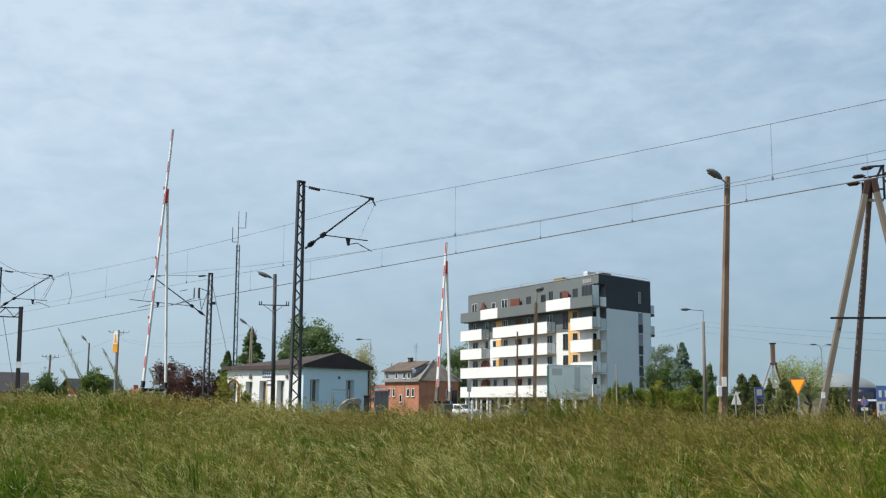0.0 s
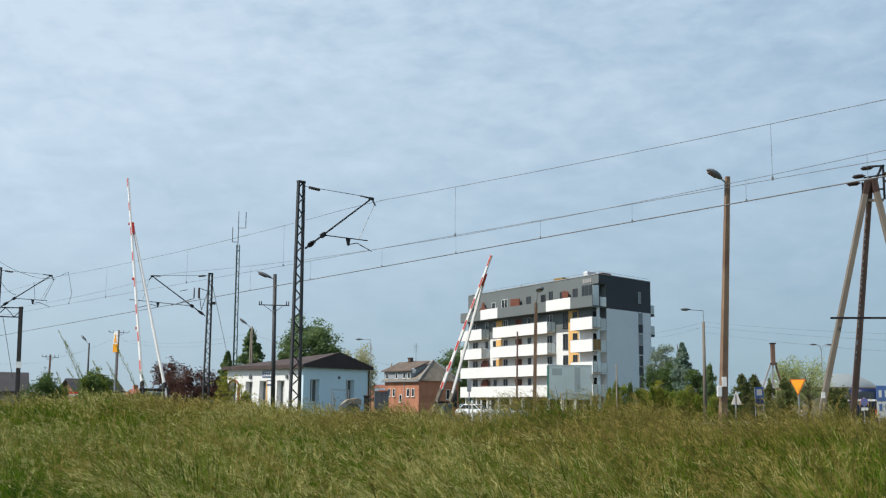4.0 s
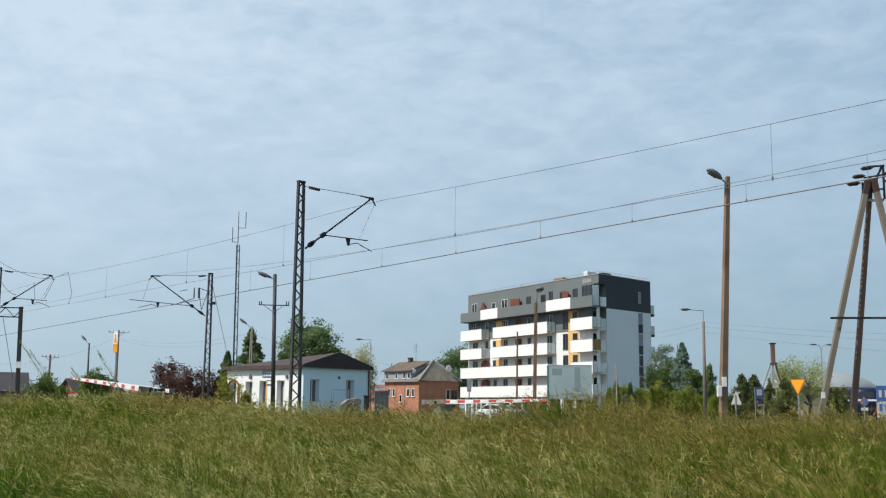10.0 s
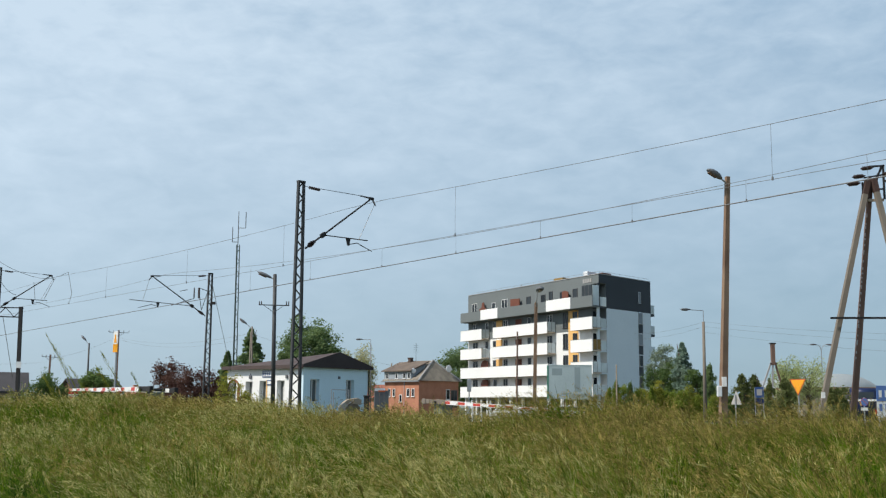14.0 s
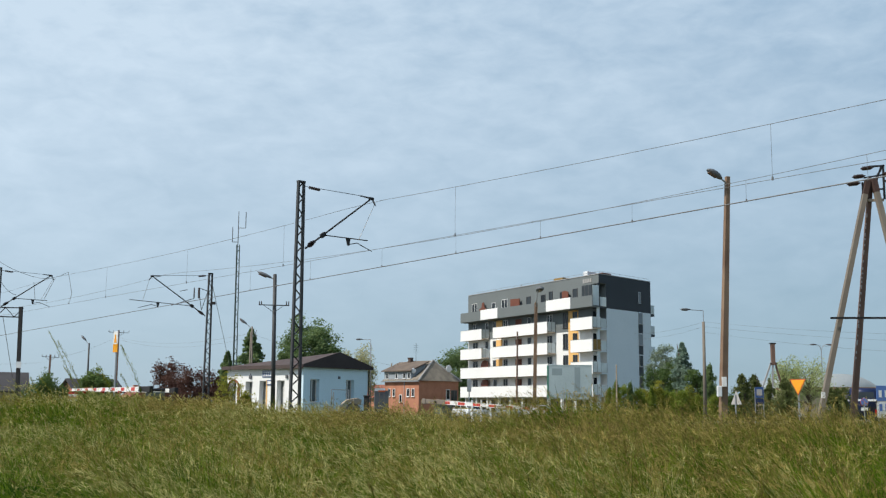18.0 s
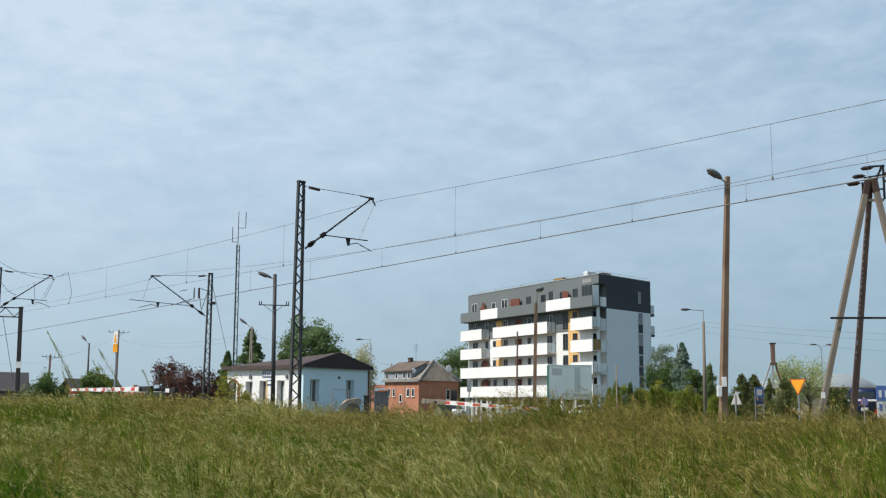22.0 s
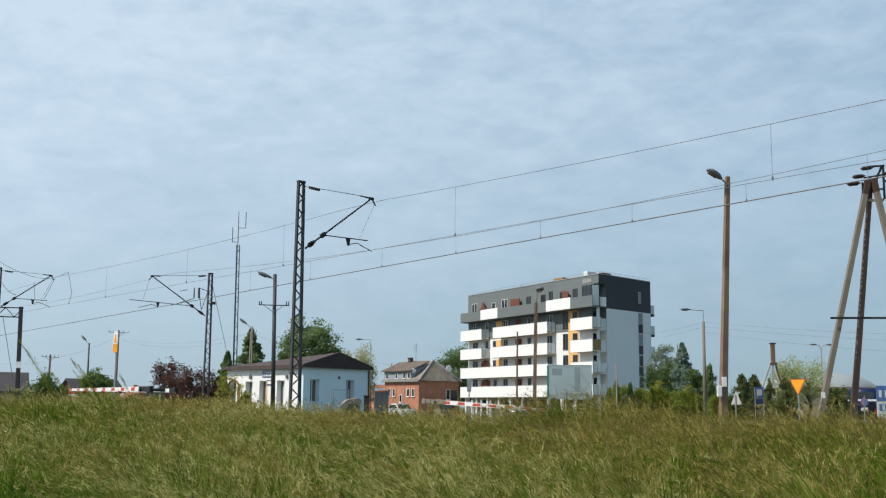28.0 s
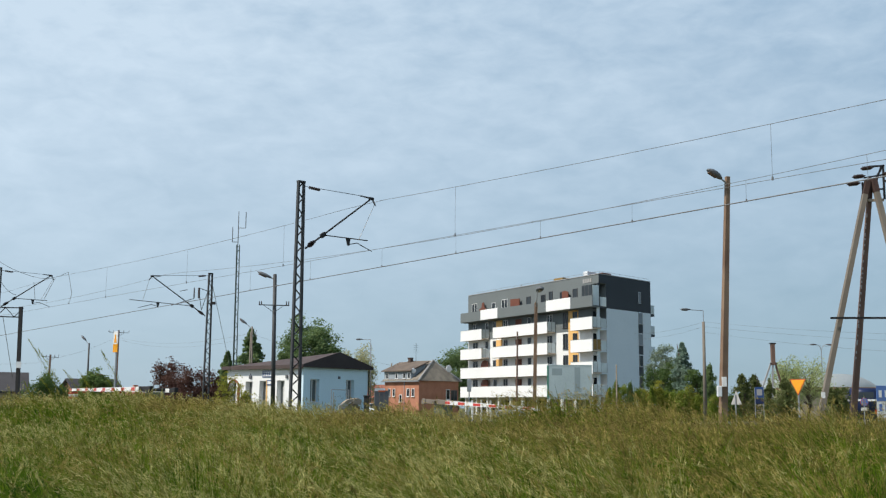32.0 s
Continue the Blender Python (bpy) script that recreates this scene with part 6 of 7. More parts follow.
def parked_van(x, y, yaw):
    z = ground_z(x, y)
    v = thing("delivery_van", "tall navy delivery van with white stripes", "van", x, y, z, yaw)
    bm = B()
    prism(bm, [(-3.0, 0.4), (-3.0, 2.9), (-2.8, 3.15), (1.5, 3.15), (2.2, 2.0), (2.8, 1.6), (2.85, 0.45)], -1.15, 1.15)
    bmesh.ops.bevel(bm, geom=bm.edges[:], offset=0.08, segments=2, affect="EDGES")
    part("body", bm, "navy", v, smooth=True)
    bm = B(); box(bm, -3.03, 1.4, -1.17, 1.17, 2.02, 2.18)
    part("stripe", bm, "sheet_white", v, "white stripe")
    bm = B(); box(bm, -2.7, 1.5, -1.16, 1.16, 2.95, 3.12)
    part("roof_rim", bm, "sheet_grey", v, "pale roof rim")
    bm = B(); box(bm, -3.02, -2.99, -0.85, 0.85, 2.3, 2.8)
    part("rear_window", bm, "carglass", v)
    for a, b in ((-2.6, -1.2), (-1.0, 0.3), (0.5, 1.5)):
        for sy in (-1, 1):
            bm = B(); box(bm, a, b, sy * 1.15 - 0.012, sy * 1.15 + 0.012, 2.25, 2.8)
            part("side_window", bm, "carglass", v)
    for sy in (-1, 1):
        bm = B(); box(bm, -3.03, -2.98, sy * 1.0 - 0.09, sy * 1.0 + 0.09, 0.9, 1.3)
        part("tail_light", bm, "lamp_red", v)
    for sx in (-1.9, 1.9):
        for sy in (-1, 1):
            w = new("wheel")
            w.parent = v
            w.matrix_basis = pose(sx, sy * 1.05, 0.42)
            bm = B(); rod(bm, (0, -0.13, 0), (0, 0.13, 0), 0.42, seg=16)
            part("tyre", bm, "rubber", w)
            bm = B(); rod(bm, (0, -0.14, 0), (0, 0.14, 0), 0.24, seg=12)
            part("rim", bm, "galv", w)
    return v


parked_van(37.58, 97.0, 72)


def info_board():
    x, y, z = 21.13, 72.0, 2.41
    t = thing("info_board", "blue information board on two posts by the road", "sign", x, y, 0.45)
    for k in (-1, 1):
        bm = B(); rod(bm, (k * 0.28, 0.04, 0), (k * 0.28, 0.04, z + 0.6 - 0.45), 0.03)
        part("post", bm, "galv", t)
    bm = B(); box(bm, -0.29, 0.29, -0.02, 0.0, z - 0.05 - 0.45, z + 0.65 - 0.45, 0.008)
    part("board", bm, "sign_blue", t, "blue board")
    bm = B(); box(bm, -0.27, 0.27, -0.02, 0.0, z - 0.45 - 0.45, z - 0.1 - 0.45, 0.008)
    part("lower_board", bm, "navy", t, "dark blue board")
    bm = B(); box(bm, -0.18, 0.18, -0.032, -0.022, z + 0.1 - 0.45, z + 0.5 - 0.45)
    part("panel", bm, "sheet_grey", t, "pale print panel")


info_board()


# ---- signs and boards by the road ----
def triangle_plate(bm, cx, z, r, y0, y1, down=False):
    s = -1 if down else 1
    prism(bm, [(cx + r * math.sin(a), z + s * r * math.cos(a)) for a in (0, math.tau / 3, 2 * math.tau / 3)], y0, y1)
    return bm


def give_way_sign():
    x, y, z = 13.17, 40.0, 2.43
    t = thing("give_way_sign", "amber triangular give way sign on a grey post", "road sign", x, y, 0.55, -54)
    zz = z - 0.55
    bm = B(); rod(bm, (0, 0.04, 0), (0, 0.04, zz + 0.2), 0.032)
    part("post", bm, "galv", t)
    bm = B(); triangle_plate(bm, 0, zz + 0.04, 0.40, 0.0, 0.012, True)
    part("border", bm, "sign_red", t, "thin orange-red border")
    bm = B(); triangle_plate(bm, 0, zz + 0.04, 0.345, -0.006, -0.002, True)
    part("plate", bm, "sign_yellow", t, "amber plate")


give_way_sign()


def sign_back():
    x, y, z = 11.42, 42.0, 1.91
    t = thing("warning_sign", "bare grey back of a triangular road sign", "road sign", x, y, 0.55, -65)
    zz = z - 0.55
    bm = B(); rod(bm, (0, -0.03, 0), (0, -0.03, zz + 0.2), 0.03)
    part("post", bm, "galv", t)
    bm = B(); triangle_plate(bm, 0, zz, 0.36, 0.0, 0.012)
    part("plate", bm, "sheet_grey", t)


sign_back()


def no_parking_sign():
    x, y, z = 17.95, 46.0, 1.91
    t = thing("no_parking_sign", "round blue and red no parking sign with a white plate below", "road sign", x, y, 0.5)
    zz = z - 0.5
    bm = B(); rod(bm, (0, 0.04, 0), (0, 0.04, zz + 0.2), 0.03)
    part("post", bm, "galv", t)
    bm = B(); rod(bm, (0, 0.012, zz), (0, 0.0, zz), 0.17, seg=28)
    part("rim", bm, "red_paint", t, "red rim")
    bm = B(); rod(bm, (0, -0.002, zz), (0, -0.006, zz), 0.157, seg=28)
    part("disc", bm, "sign_bright", t, "blue disc")
    bm = B(); bar(bm, (-0.1, -0.009, zz + 0.1), (0.1, -0.009, zz - 0.1), 0.004, 0.02)
    part("bar", bm, "red_paint", t, "red slanting bar")
    bm = B(); box(bm, -0.15, 0.15, 0.0, 0.012, zz - 0.36, zz - 0.23)
    part("plate", bm, "white_paint", t, "white plate")


no_parking_sign()


def hoarding():
    x, y, z = 22.5, 56.0, 1.83
    t = thing("hoarding", "blue and white lettered hoarding on steel posts", "billboard", x, y, 0.5, 8)
    for i in range(3):
        bm = B(); rod(bm, (0.1 + i * 1.2, 0.05, 0), (0.1 + i * 1.2, 0.05, 2.0), 0.04)
        part("post", bm, "galv", t)
    bm = B(); box(bm, 0, 2.9, 0, 0.03, 1.55, 2.35)
    part("upper_board", bm, "sign_bright", t, "blue board")
    bm = B(); box(bm, 0, 2.9, 0, 0.03, 0.7, 1.53)
    part("lower_board", bm, "white_paint", t, "white board")
    for row, zz in ((0, 1.75), (1, 1.05)):
        for i in range(8):
            bm = B(); box(bm, 0.12 + i * 0.33, 0.28 + i * 0.33 + 0.05 * (i % 2), -0.012, -0.002, zz, zz + 0.36)
            part("lettering_bar", bm, "sign_bright" if row else "white_paint", t)


hoarding()


def big_billboard():
    x, y, z = 9.49, 96.0, 2.43
    t = thing("billboard", "large pale greenish billboard with faded print on steel legs", "billboard", x, y, 0.4, -12)
    Wd, z0, z1 = 3.75, 2.0, 4.9
    bm = B(); box(bm, 0, Wd, 0, 0.12, z0, z1)
    part("board", bm, "board", t)
    for a, b, c, d in ((-0.14, Wd + 0.06, z1, z1 + 0.06), (-0.14, 0, z0, z1), (Wd, Wd + 0.06, z0, z1), (-0.14, Wd + 0.06, z0 - 0.06, z0)):
        bm = B(); box(bm, a, b, -0.03, 0.15, c, d)
        part("frame_bar", bm, "board_green" if b <= 0 else "board", t, "dark green frame bar" if b <= 0 else "")
    for a, b, c, d in ((0.3, 1.2, 4.05, 4.65), (2.3, 2.8, 2.75, 4.75), (2.25, 2.9, 2.6, 2.73), (1.2, 2.0, 2.3, 2.5), (2.1, 3.5, 2.22, 2.45)):
        bm = B(); box(bm, a, b, -0.008, -0.002, c, d)
        part("print_patch", bm, "board_grey", t, "faded grey print")
    for i in range(4):
        bm = B(); bar(bm, (0.3 + i * 1.1, 0.2, -0.1), (0.3 + i * 1.1, 0.2, z1 - 0.4), 0.1, 0.1)
        part("leg", bm, "steel", t)


big_billboard()


def plain_pole(name, label, x, y, top, r, material, lean=0.0, base=0.4):
    t = thing(name, label, "pole", x, y, base)
    bm = B(); rod(bm, (0, 0, 0), (lean, 0, top - base), r, r * 0.7, 8)
    part("shaft", bm, material, t)
    return t


plain_pole("sign_post", "slim dark brown pole by the crossing", 4.15, 60.0, 5.75, 0.06, "brownpole", 0.05)
plain_pole("sign_post", "thin grey pole in the hedge", 12.94, 80.0, 4.8, 0.07, "concrete")
sp = plain_pole("road_sign", "grey post with a narrow pale sign seen edge on", 1.32, 52.0, 2.9, 0.035, "galv")
bm = B(); box(bm, -0.10, 0.10, -0.06, -0.04, 1.87, 2.47, 0.01)
part("plate", bm, "galv", sp)
for k in range(3):
    px = plain_pole("fence_post", "short white crossing post", 1.42, 50.0, 1.85, 0.055, "white_paint", base=0.6)
    px.location.x += k * 0.42
    px["group"] = "white crossing posts"


# ---- distant buildings ----
def cottage(x, y, yaw, w, l, e, r, wall, roof, label):
    z = 0.3
    h = thing("cottage", label, "house", x, y, 0, yaw)
    bm = B(); box(bm, 0, w, 0, l, z, e)
    part("wall", bm, wall, h)
    bm = B(); prism(bm, [(0, e), (w, e), (w / 2, r - 0.1)], 0.02, l - 0.02)
    part("gable", bm, wall, h)
    for s in (0, 1):
        bm = B()
        a = -0.4 if s == 0 else w + 0.4
        prism(bm, [(a, e - 0.2), (w / 2, r), (w / 2, r + 0.15), (a, e - 0.02)], -0.4, l + 0.4)
        part("roof_slope", bm, roof, h)
    bm = B(); box(bm, w / 2 - 0.3, w / 2 + 0.3, l * 0.6, l * 0.6 + 0.6, e, r + 0.7)
    part("chimney", bm, "brick_orange", h)
    for i in range(2):
        window_unit(h, w * (0.2 + 0.4 * i), w * (0.2 + 0.4 * i) + 0.9, -0.02, 1.2, 2.4, 1, "frame_white")
    return h


cottage(-36.6, 95.0, 113, 6.0, 9.0, 2.6, 4.15, "concrete", "rooftile", "low house with a dark tiled roof beyond the tracks")
cottage(-42.8, 122.0, -50, 4.0, 5.2, 3.0, 4.2, "brick_orange", "rooftile", "small brick cottage with a dark roof beyond the tracks")
cottage(-43.44, 150.0, 30, 4.0, 6.0, 2.2, 3.6, "brick_orange", "redtile", "distant cottage with a red tiled roof")
cottage(-10.59, 170.0, 35, 5.0, 9.0, 3.0, 4.9, "brick_orange", "redtile", "low outbuilding with a reddish roof beside the brick house")


def dome_hall():
    """A white air-supported hall and the flat-roofed store before it."""
    x, y = 55.3, 150.0
    t = thing("sports_hall", "white arched hall roof behind a long flat store", "hall", x, y, 0)
    bm = B()
    prism(bm, [(6.1 * math.cos(a), 2.9 + 3.8 * math.sin(a)) for a in [i * math.pi / 24 for i in range(25)]], 0, 30)
    part("roof", bm, "hall_sheet", t, smooth=True)
    bm = B(); box(bm, -6.1, 6.1, 0.02, 29.98, 0.2, 2.9)
    part("wall", bm, "concrete", t)
    x, y = 41.64, 125.0
    s = thing("store", "long low store with a pale flat roof edge", "store", x, y, 0)
    bm = B(); box(bm, 0, 16, 0, 12, 0.3, 3.9)
    part("wall", bm, "concrete", s)
    bm = B(); box(bm, -0.3, 16.3, -0.3, 12.3, 3.9, 4.3)
    part("roof_edge", bm, "tanpole", s, "tan roof edge")


dome_hall()


# ---- meadow ----
def in_meadow(x, y):
    c = N[0] * x + N[1] * y
    return (c < 16.6) & (y < 38.0)


def meadow_points(rng, n, near=4.2, far=37.0, power=0.15):
    """Places over the meadow, denser towards the near side."""
    out = np.zeros((0, 2))
    while len(out) < n:
        k = rng.random(n)
        y = (near ** power + (far ** power - near ** power) * k) ** (1 / power)
        x = y * rng.uniform(-0.455, 0.455, n) + rng.normal(size=n) * 0.2
        ok = in_meadow(x, y)
        out = np.concatenate([out, np.stack([x[ok], y[ok]], 1)])
    return out[:n]


GROUND_GRID = {}


def ground_many(p):
    """Ground heights for many places, read from a half-metre grid."""
    z = np.zeros(len(p))
    for i, (x, y) in enumerate(p):
        key = (round(x * 1.5), round(y * 1.5))
        if key not in GROUND_GRID:
            GROUND_GRID[key] = ground_z(key[0] / 1.5, key[1] / 1.5)
        z[i] = GROUND_GRID[key]
    return z


def blades(rng, p, z, height, width, lean_v):
    """Curved blades, each two quads that narrow to the tip; also gives the tips and the way they point."""
    n = len(p)
    ang = rng.random(n) * math.tau
    d = np.stack([np.cos(ang), np.sin(ang)], 1)
    base = np.column_stack([p, z])
    w = (d * width[:, None])
    rows = []
    over = 1 - 0.25 * np.minimum(1.2, np.hypot(lean_v[:, 0], lean_v[:, 1]))
    for k, ww in ((0.0, 1.0), (0.55, 0.8), (1.0, 0.12)):
        c = base.copy()
        c[:, :2] += lean_v * height[:, None] * k ** 1.8
        c[:, 2] += height * k * (1 - (1 - over) * k)
        a, b = c.copy(), c.copy()
        a[:, :2] -= w * ww / 2
        b[:, :2] += w * ww / 2
        rows += [a, b]
    v = np.stack(rows, 1).reshape(-1, 3)
    i = np.arange(n)[:, None] * 6
    f = np.concatenate([i + np.array([0, 1, 3, 2]), i + np.array([2, 3, 5, 4])])
    point = np.column_stack([lean_v * 1.9, 2 * over - 1])
    point /= np.linalg.norm(point, axis=1)[:, None]
    return v, f, rows[4], point


def patchiness(p, scale, shift):
    """A slow random field over the meadow, 0 to 1."""
    return np.array([0.5 + 0.5 * noise.noise((x * scale + shift, y * scale * 0.6, shift * 0.37)) for x, y in p])


def lie_of_grass(p):
    """Which way the wind has laid the grass, place by place."""
    a = patchiness(p, 0.9, 21.0) - 0.5
    b = patchiness(p, 0.9, 33.0) - 0.5
    return np.stack([-0.30 + 1.0 * a, 0.9 * b], 1)


def mounds(p):
    """Where the grass stands high in soft mounds (towards 1) or lies in hollows (towards -1)."""
    m = 0.5 * patchiness(p, 1.1, 41.0) + 0.5 * patchiness(p, 2.8, 57.0)
    m -= 0.16 * np.exp(-((p[:, 0] + 3.4) ** 2 + (p[:, 1] - 8.6) ** 2) / 2.2)      # one wide dip
    return np.clip((m - 0.5) * 6.0, -1.0, 1.0)


def tussocks(rng, count, per, spread, rim=0):
    """Grass grows in tufts: gives each blade's place, its tuft's number, and the tufts' middles."""
    mid = meadow_points(rng, count)
    if rim:        # the far side of the field, along the railway, is thickly grown
        s, c = rng.uniform(3.0, 44.0, rim * 2), rng.uniform(12.0, 16.2, rim * 2)
        far_side = np.stack([U[0] * s + N[0] * c, U[1] * s + N[1] * c], 1)
        far_side = far_side[(np.abs(far_side[:, 0]) < 0.45 * far_side[:, 1]) & in_meadow(far_side[:, 0], far_side[:, 1])]
        mid = np.concatenate([mid, far_side[:rim]])
        count = len(mid)
    which = np.repeat(np.arange(count), rng.integers(per // 2, per + per // 2, count))
    size = spread * rng.uniform(0.6, 1.5, count) * (1.0 + 0.035 * mid[:, 1])
    off = rng.normal(size=(len(which), 2))
    return mid[which] + off * size[which][:, None], which, mid, off


def build_meadow():
    rng = np.random.default_rng(5)
    low = meadow_points(rng, 60000)
    h0 = rng.uniform(0.30, 0.62, len(low))
    lean0 = lie_of_grass(low) + rng.normal(size=low.shape) * 0.25
    p, which, mid, off = tussocks(rng, 4600, 30, 0.065, rim=800)
    tall = (0.34 + 0.86 * patchiness(mid, 1.5, 5.0)) * rng.uniform(0.66, 1.28, len(mid)) * (1.0 + 0.26 * mounds(mid) * np.clip((16.0 - mid[:, 1]) / 10.0, 0.0, 1.0))
    aside = mid[:, 0] / mid[:, 1]
    tall += np.clip((mid[:, 1] - 6.0) / 10.0, 0.0, 1.0) * (0.12 * np.exp(-((aside - 0.13) / 0.06) ** 2) - 0.22 * np.exp(-((aside - 0.045) / 0.045) ** 2))
    h1 = np.maximum(tall, 0.3)[which] * rng.uniform(0.55, 1.0, len(p))
    tilt = lie_of_grass(mid) + rng.normal(size=mid.shape) * 0.20
    lean1 = tilt[which] + off * 0.17 + rng.normal(size=p.shape) * 0.10
    p = np.concatenate([low, p])
    dist = np.hypot(p[:, 0], p[:, 1])
    h = np.concatenate([h0, h1]) * (1.0 - 0.10 * np.clip((p[:, 1] - 7.0) / 9.0, 0, 1))
    w = 0.0060 + 0.00055 * dist * rng.uniform(0.6, 1.3, len(p))
    v, f, _, _ = blades(rng, p, ground_many(p), h, w, np.concatenate([lean0, lean1]))
    ob = new("meadow_grass", mesh_from("meadow_grass", v, f, "grass_low"))
    tagged(ob, "dense tall green meadow grass", "grass", kind="stuff")


build_meadow()


def build_meadow_rest():
    """The same grass, thinner, over the rest of the field beside and behind."""
    rng = np.random.default_rng(6)
    p = np.stack([rng.uniform(-34.0, 22.0, 80000), rng.uniform(-9.0, 37.0, 80000)], 1)
    ok = (N[0] * p[:, 0] + N[1] * p[:, 1] < 16.4) & ((np.abs(p[:, 0]) > 0.47 * p[:, 1] + 0.6) | (p[:, 1] < 4.4)) & (np.hypot(p[:, 0], p[:, 1]) > 0.45)
    p = p[ok]
    v, f, _, _ = blades(rng, p, ground_many(p), rng.uniform(0.4, 0.9, len(p)), np.full(len(p), 0.03), lie_of_grass(p) + rng.normal(size=p.shape) * 0.26)
    ob = new("meadow_grass", mesh_from("meadow_grass", v, f, "grass_low"))
    tagged(ob, "tall green meadow grass beside the viewpoint", "grass", kind="stuff")


build_meadow_rest()


def bristles(rng, tips, dirs, length, ratio, loose=0.28):
    """Slim leaf-shaped bristles that follow the given directions."""
    n = len(tips)
    a = dirs + rng.normal(size=(n, 3)) * loose
    a /= np.linalg.norm(a, axis=1)[:, None]
    b = np.cross(a, rng.normal(size=(n, 3)))
    b /= np.linalg.norm(b, axis=1)[:, None]
    s = length * rng.uniform(0.35, 1.5, (n, 1))
    v = np.stack([tips - a * s, tips + b * s * ratio, tips + a * s, tips - b * s * ratio], 1).reshape(-1, 3)
    return v, np.arange(n * 4).reshape(-1, 4)


CLUMPS = []


def build_clumps():
    """Tall flowering stalks over the meadow, in tufts, gathered in clumps that sway on their own."""
    rng = np.random.default_rng(8)
    p, which, mid, off = tussocks(rng, 7600, 7, 0.075, rim=2800)
    dense = 0.45 * patchiness(mid, 0.75, 3.0) + 0.55 * patchiness(mid, 1.9, 17.0)
    far = np.clip((mid[:, 1] - 6.0) / 10.0, 0.0, 1.0)
    side = mid[:, 0] / mid[:, 1]
    grow = rng.random(len(mid)) < np.clip((dense - 0.47 + 0.16 * far + 0.12 * side) * 7.0, 0.04, 1.0) * np.clip(0.75 + 0.25 * far, 0.1, 1.0)
    shade = 0.75 * patchiness(mid, 0.35, 9.0) + 0.80 * patchiness(mid, 1.3, 14.0) + 0.38 * side + 0.25 * far + rng.normal(size=len(mid)) * 0.08 - 0.335
    mound = mounds(mid) * (1.0 - 0.8 * far)
    tall = rng.normal(0.86, 0.09, len(mid)) * (0.80 + 0.40 * dense) * (1.0 + 0.20 * mound)
    grow &= rng.random(len(mid)) < np.clip(0.85 + 1.2 * mound, 0.08, 1.0)
    # trodden lower towards the crossing, higher past it
    tall += far * (0.12 * np.exp(-((side - 0.13) / 0.06) ** 2) - 0.13 * np.exp(-((side - 0.045) / 0.045) ** 2))
    shade -= 0.10 * far * np.clip((0.05 - side) / 0.12, 0.0, 1.0)
    tilt = 0.7 * lie_of_grass(mid) + rng.normal(size=mid.shape) * 0.22 + np.array([-0.12, 0.0])
    ok = grow[which] & in_meadow(p[:, 0], p[:, 1])
    p, which, off = p[ok], which[ok], off[ok]
    z = ground_many(p)
    brown = shade[which] + rng.normal(size=len(p)) * 0.05
    height = tall[which] * rng.normal(1.0, 0.09, len(p))
    lean = tilt[which] + off * 0.14 + rng.normal(size=p.shape) * 0.13
    cell = np.stack([np.round(np.arctan2(p[:, 0], p[:, 1]) / 0.115), np.round(np.log(np.maximum(p[:, 1], 1.0)) / 0.33)], 1).astype(int)
    for key in sorted(set(map(tuple, cell))):
        m = (cell[:, 0] == key[0]) & (cell[:, 1] == key[1])
        q, qz, br = p[m], z[m], brown[m]
        if len(q) < 8:
            continue
        cx, cy = q.mean(0)
        cz = qz.mean()
        dist = np.hypot(q[:, 0], q[:, 1])
        loc = q - np.array([cx, cy])
        v, f, tip, point = blades(rng, loc, qz - cz, height[m], 0.0022 + 0.00024 * dist, lean[m])
        c = thing("grass_clump", "clump of tall flowering meadow grass swaying in wind", "grass", cx, cy, cz, group="grass clumps", kind="stuff")
        made = [("stalks", v, f, "grass_stem")]
        for nm, sel, material in (("dark_heads", br > 0.84, "grass_umber"), ("brown_heads", (br > 0.49) & (br <= 0.84), "grass_brown"), ("pale_heads", br <= 0.49, "grass_dry")):
            k = int(sel.sum())
            if k < 3:
                continue
            per = 24 if dist.mean() < 11.0 else 16 if dist.mean() < 18.0 else 11
            d = np.repeat(point[sel], per, 0)
            along_head = np.tile(np.linspace(0.0, 1.0, per), k)[:, None]
            wide = np.repeat(rng.uniform(0.6, 1.4, k), per)[:, None] * np.interp(along_head, (0.0, 0.5, 1.0), (0.005, 0.017, 0.012))
            nod = (1.0 - along_head) ** 2 * np.repeat(rng.uniform(0.01, 0.06, k), per)[:, None]
            t = np.repeat(tip[sel], per, 0) - d * (0.02 + 0.19 * along_head) + rng.normal(size=(k * per, 3)) * wide
            t[:, :2] += d[:, :2] * nod
            t[:, 2:] -= nod
            far_off = np.repeat(dist[sel], per)[:, None]
            hv, hf = bristles(rng, t, d, 0.019 + 0.00035 * far_off, 0.060 + 0.0050 * np.maximum(far_off - 7.0, 0.0), 0.34)
            made.append((nm, hv, hf, material))
        for nm, vv, ff, material in made:
            o = new(nm, mesh_from(nm, vv, ff, material))
            o.parent = c
        CLUMPS.append((c, (cx, cy, cz)))


build_clumps()

REEDS = []


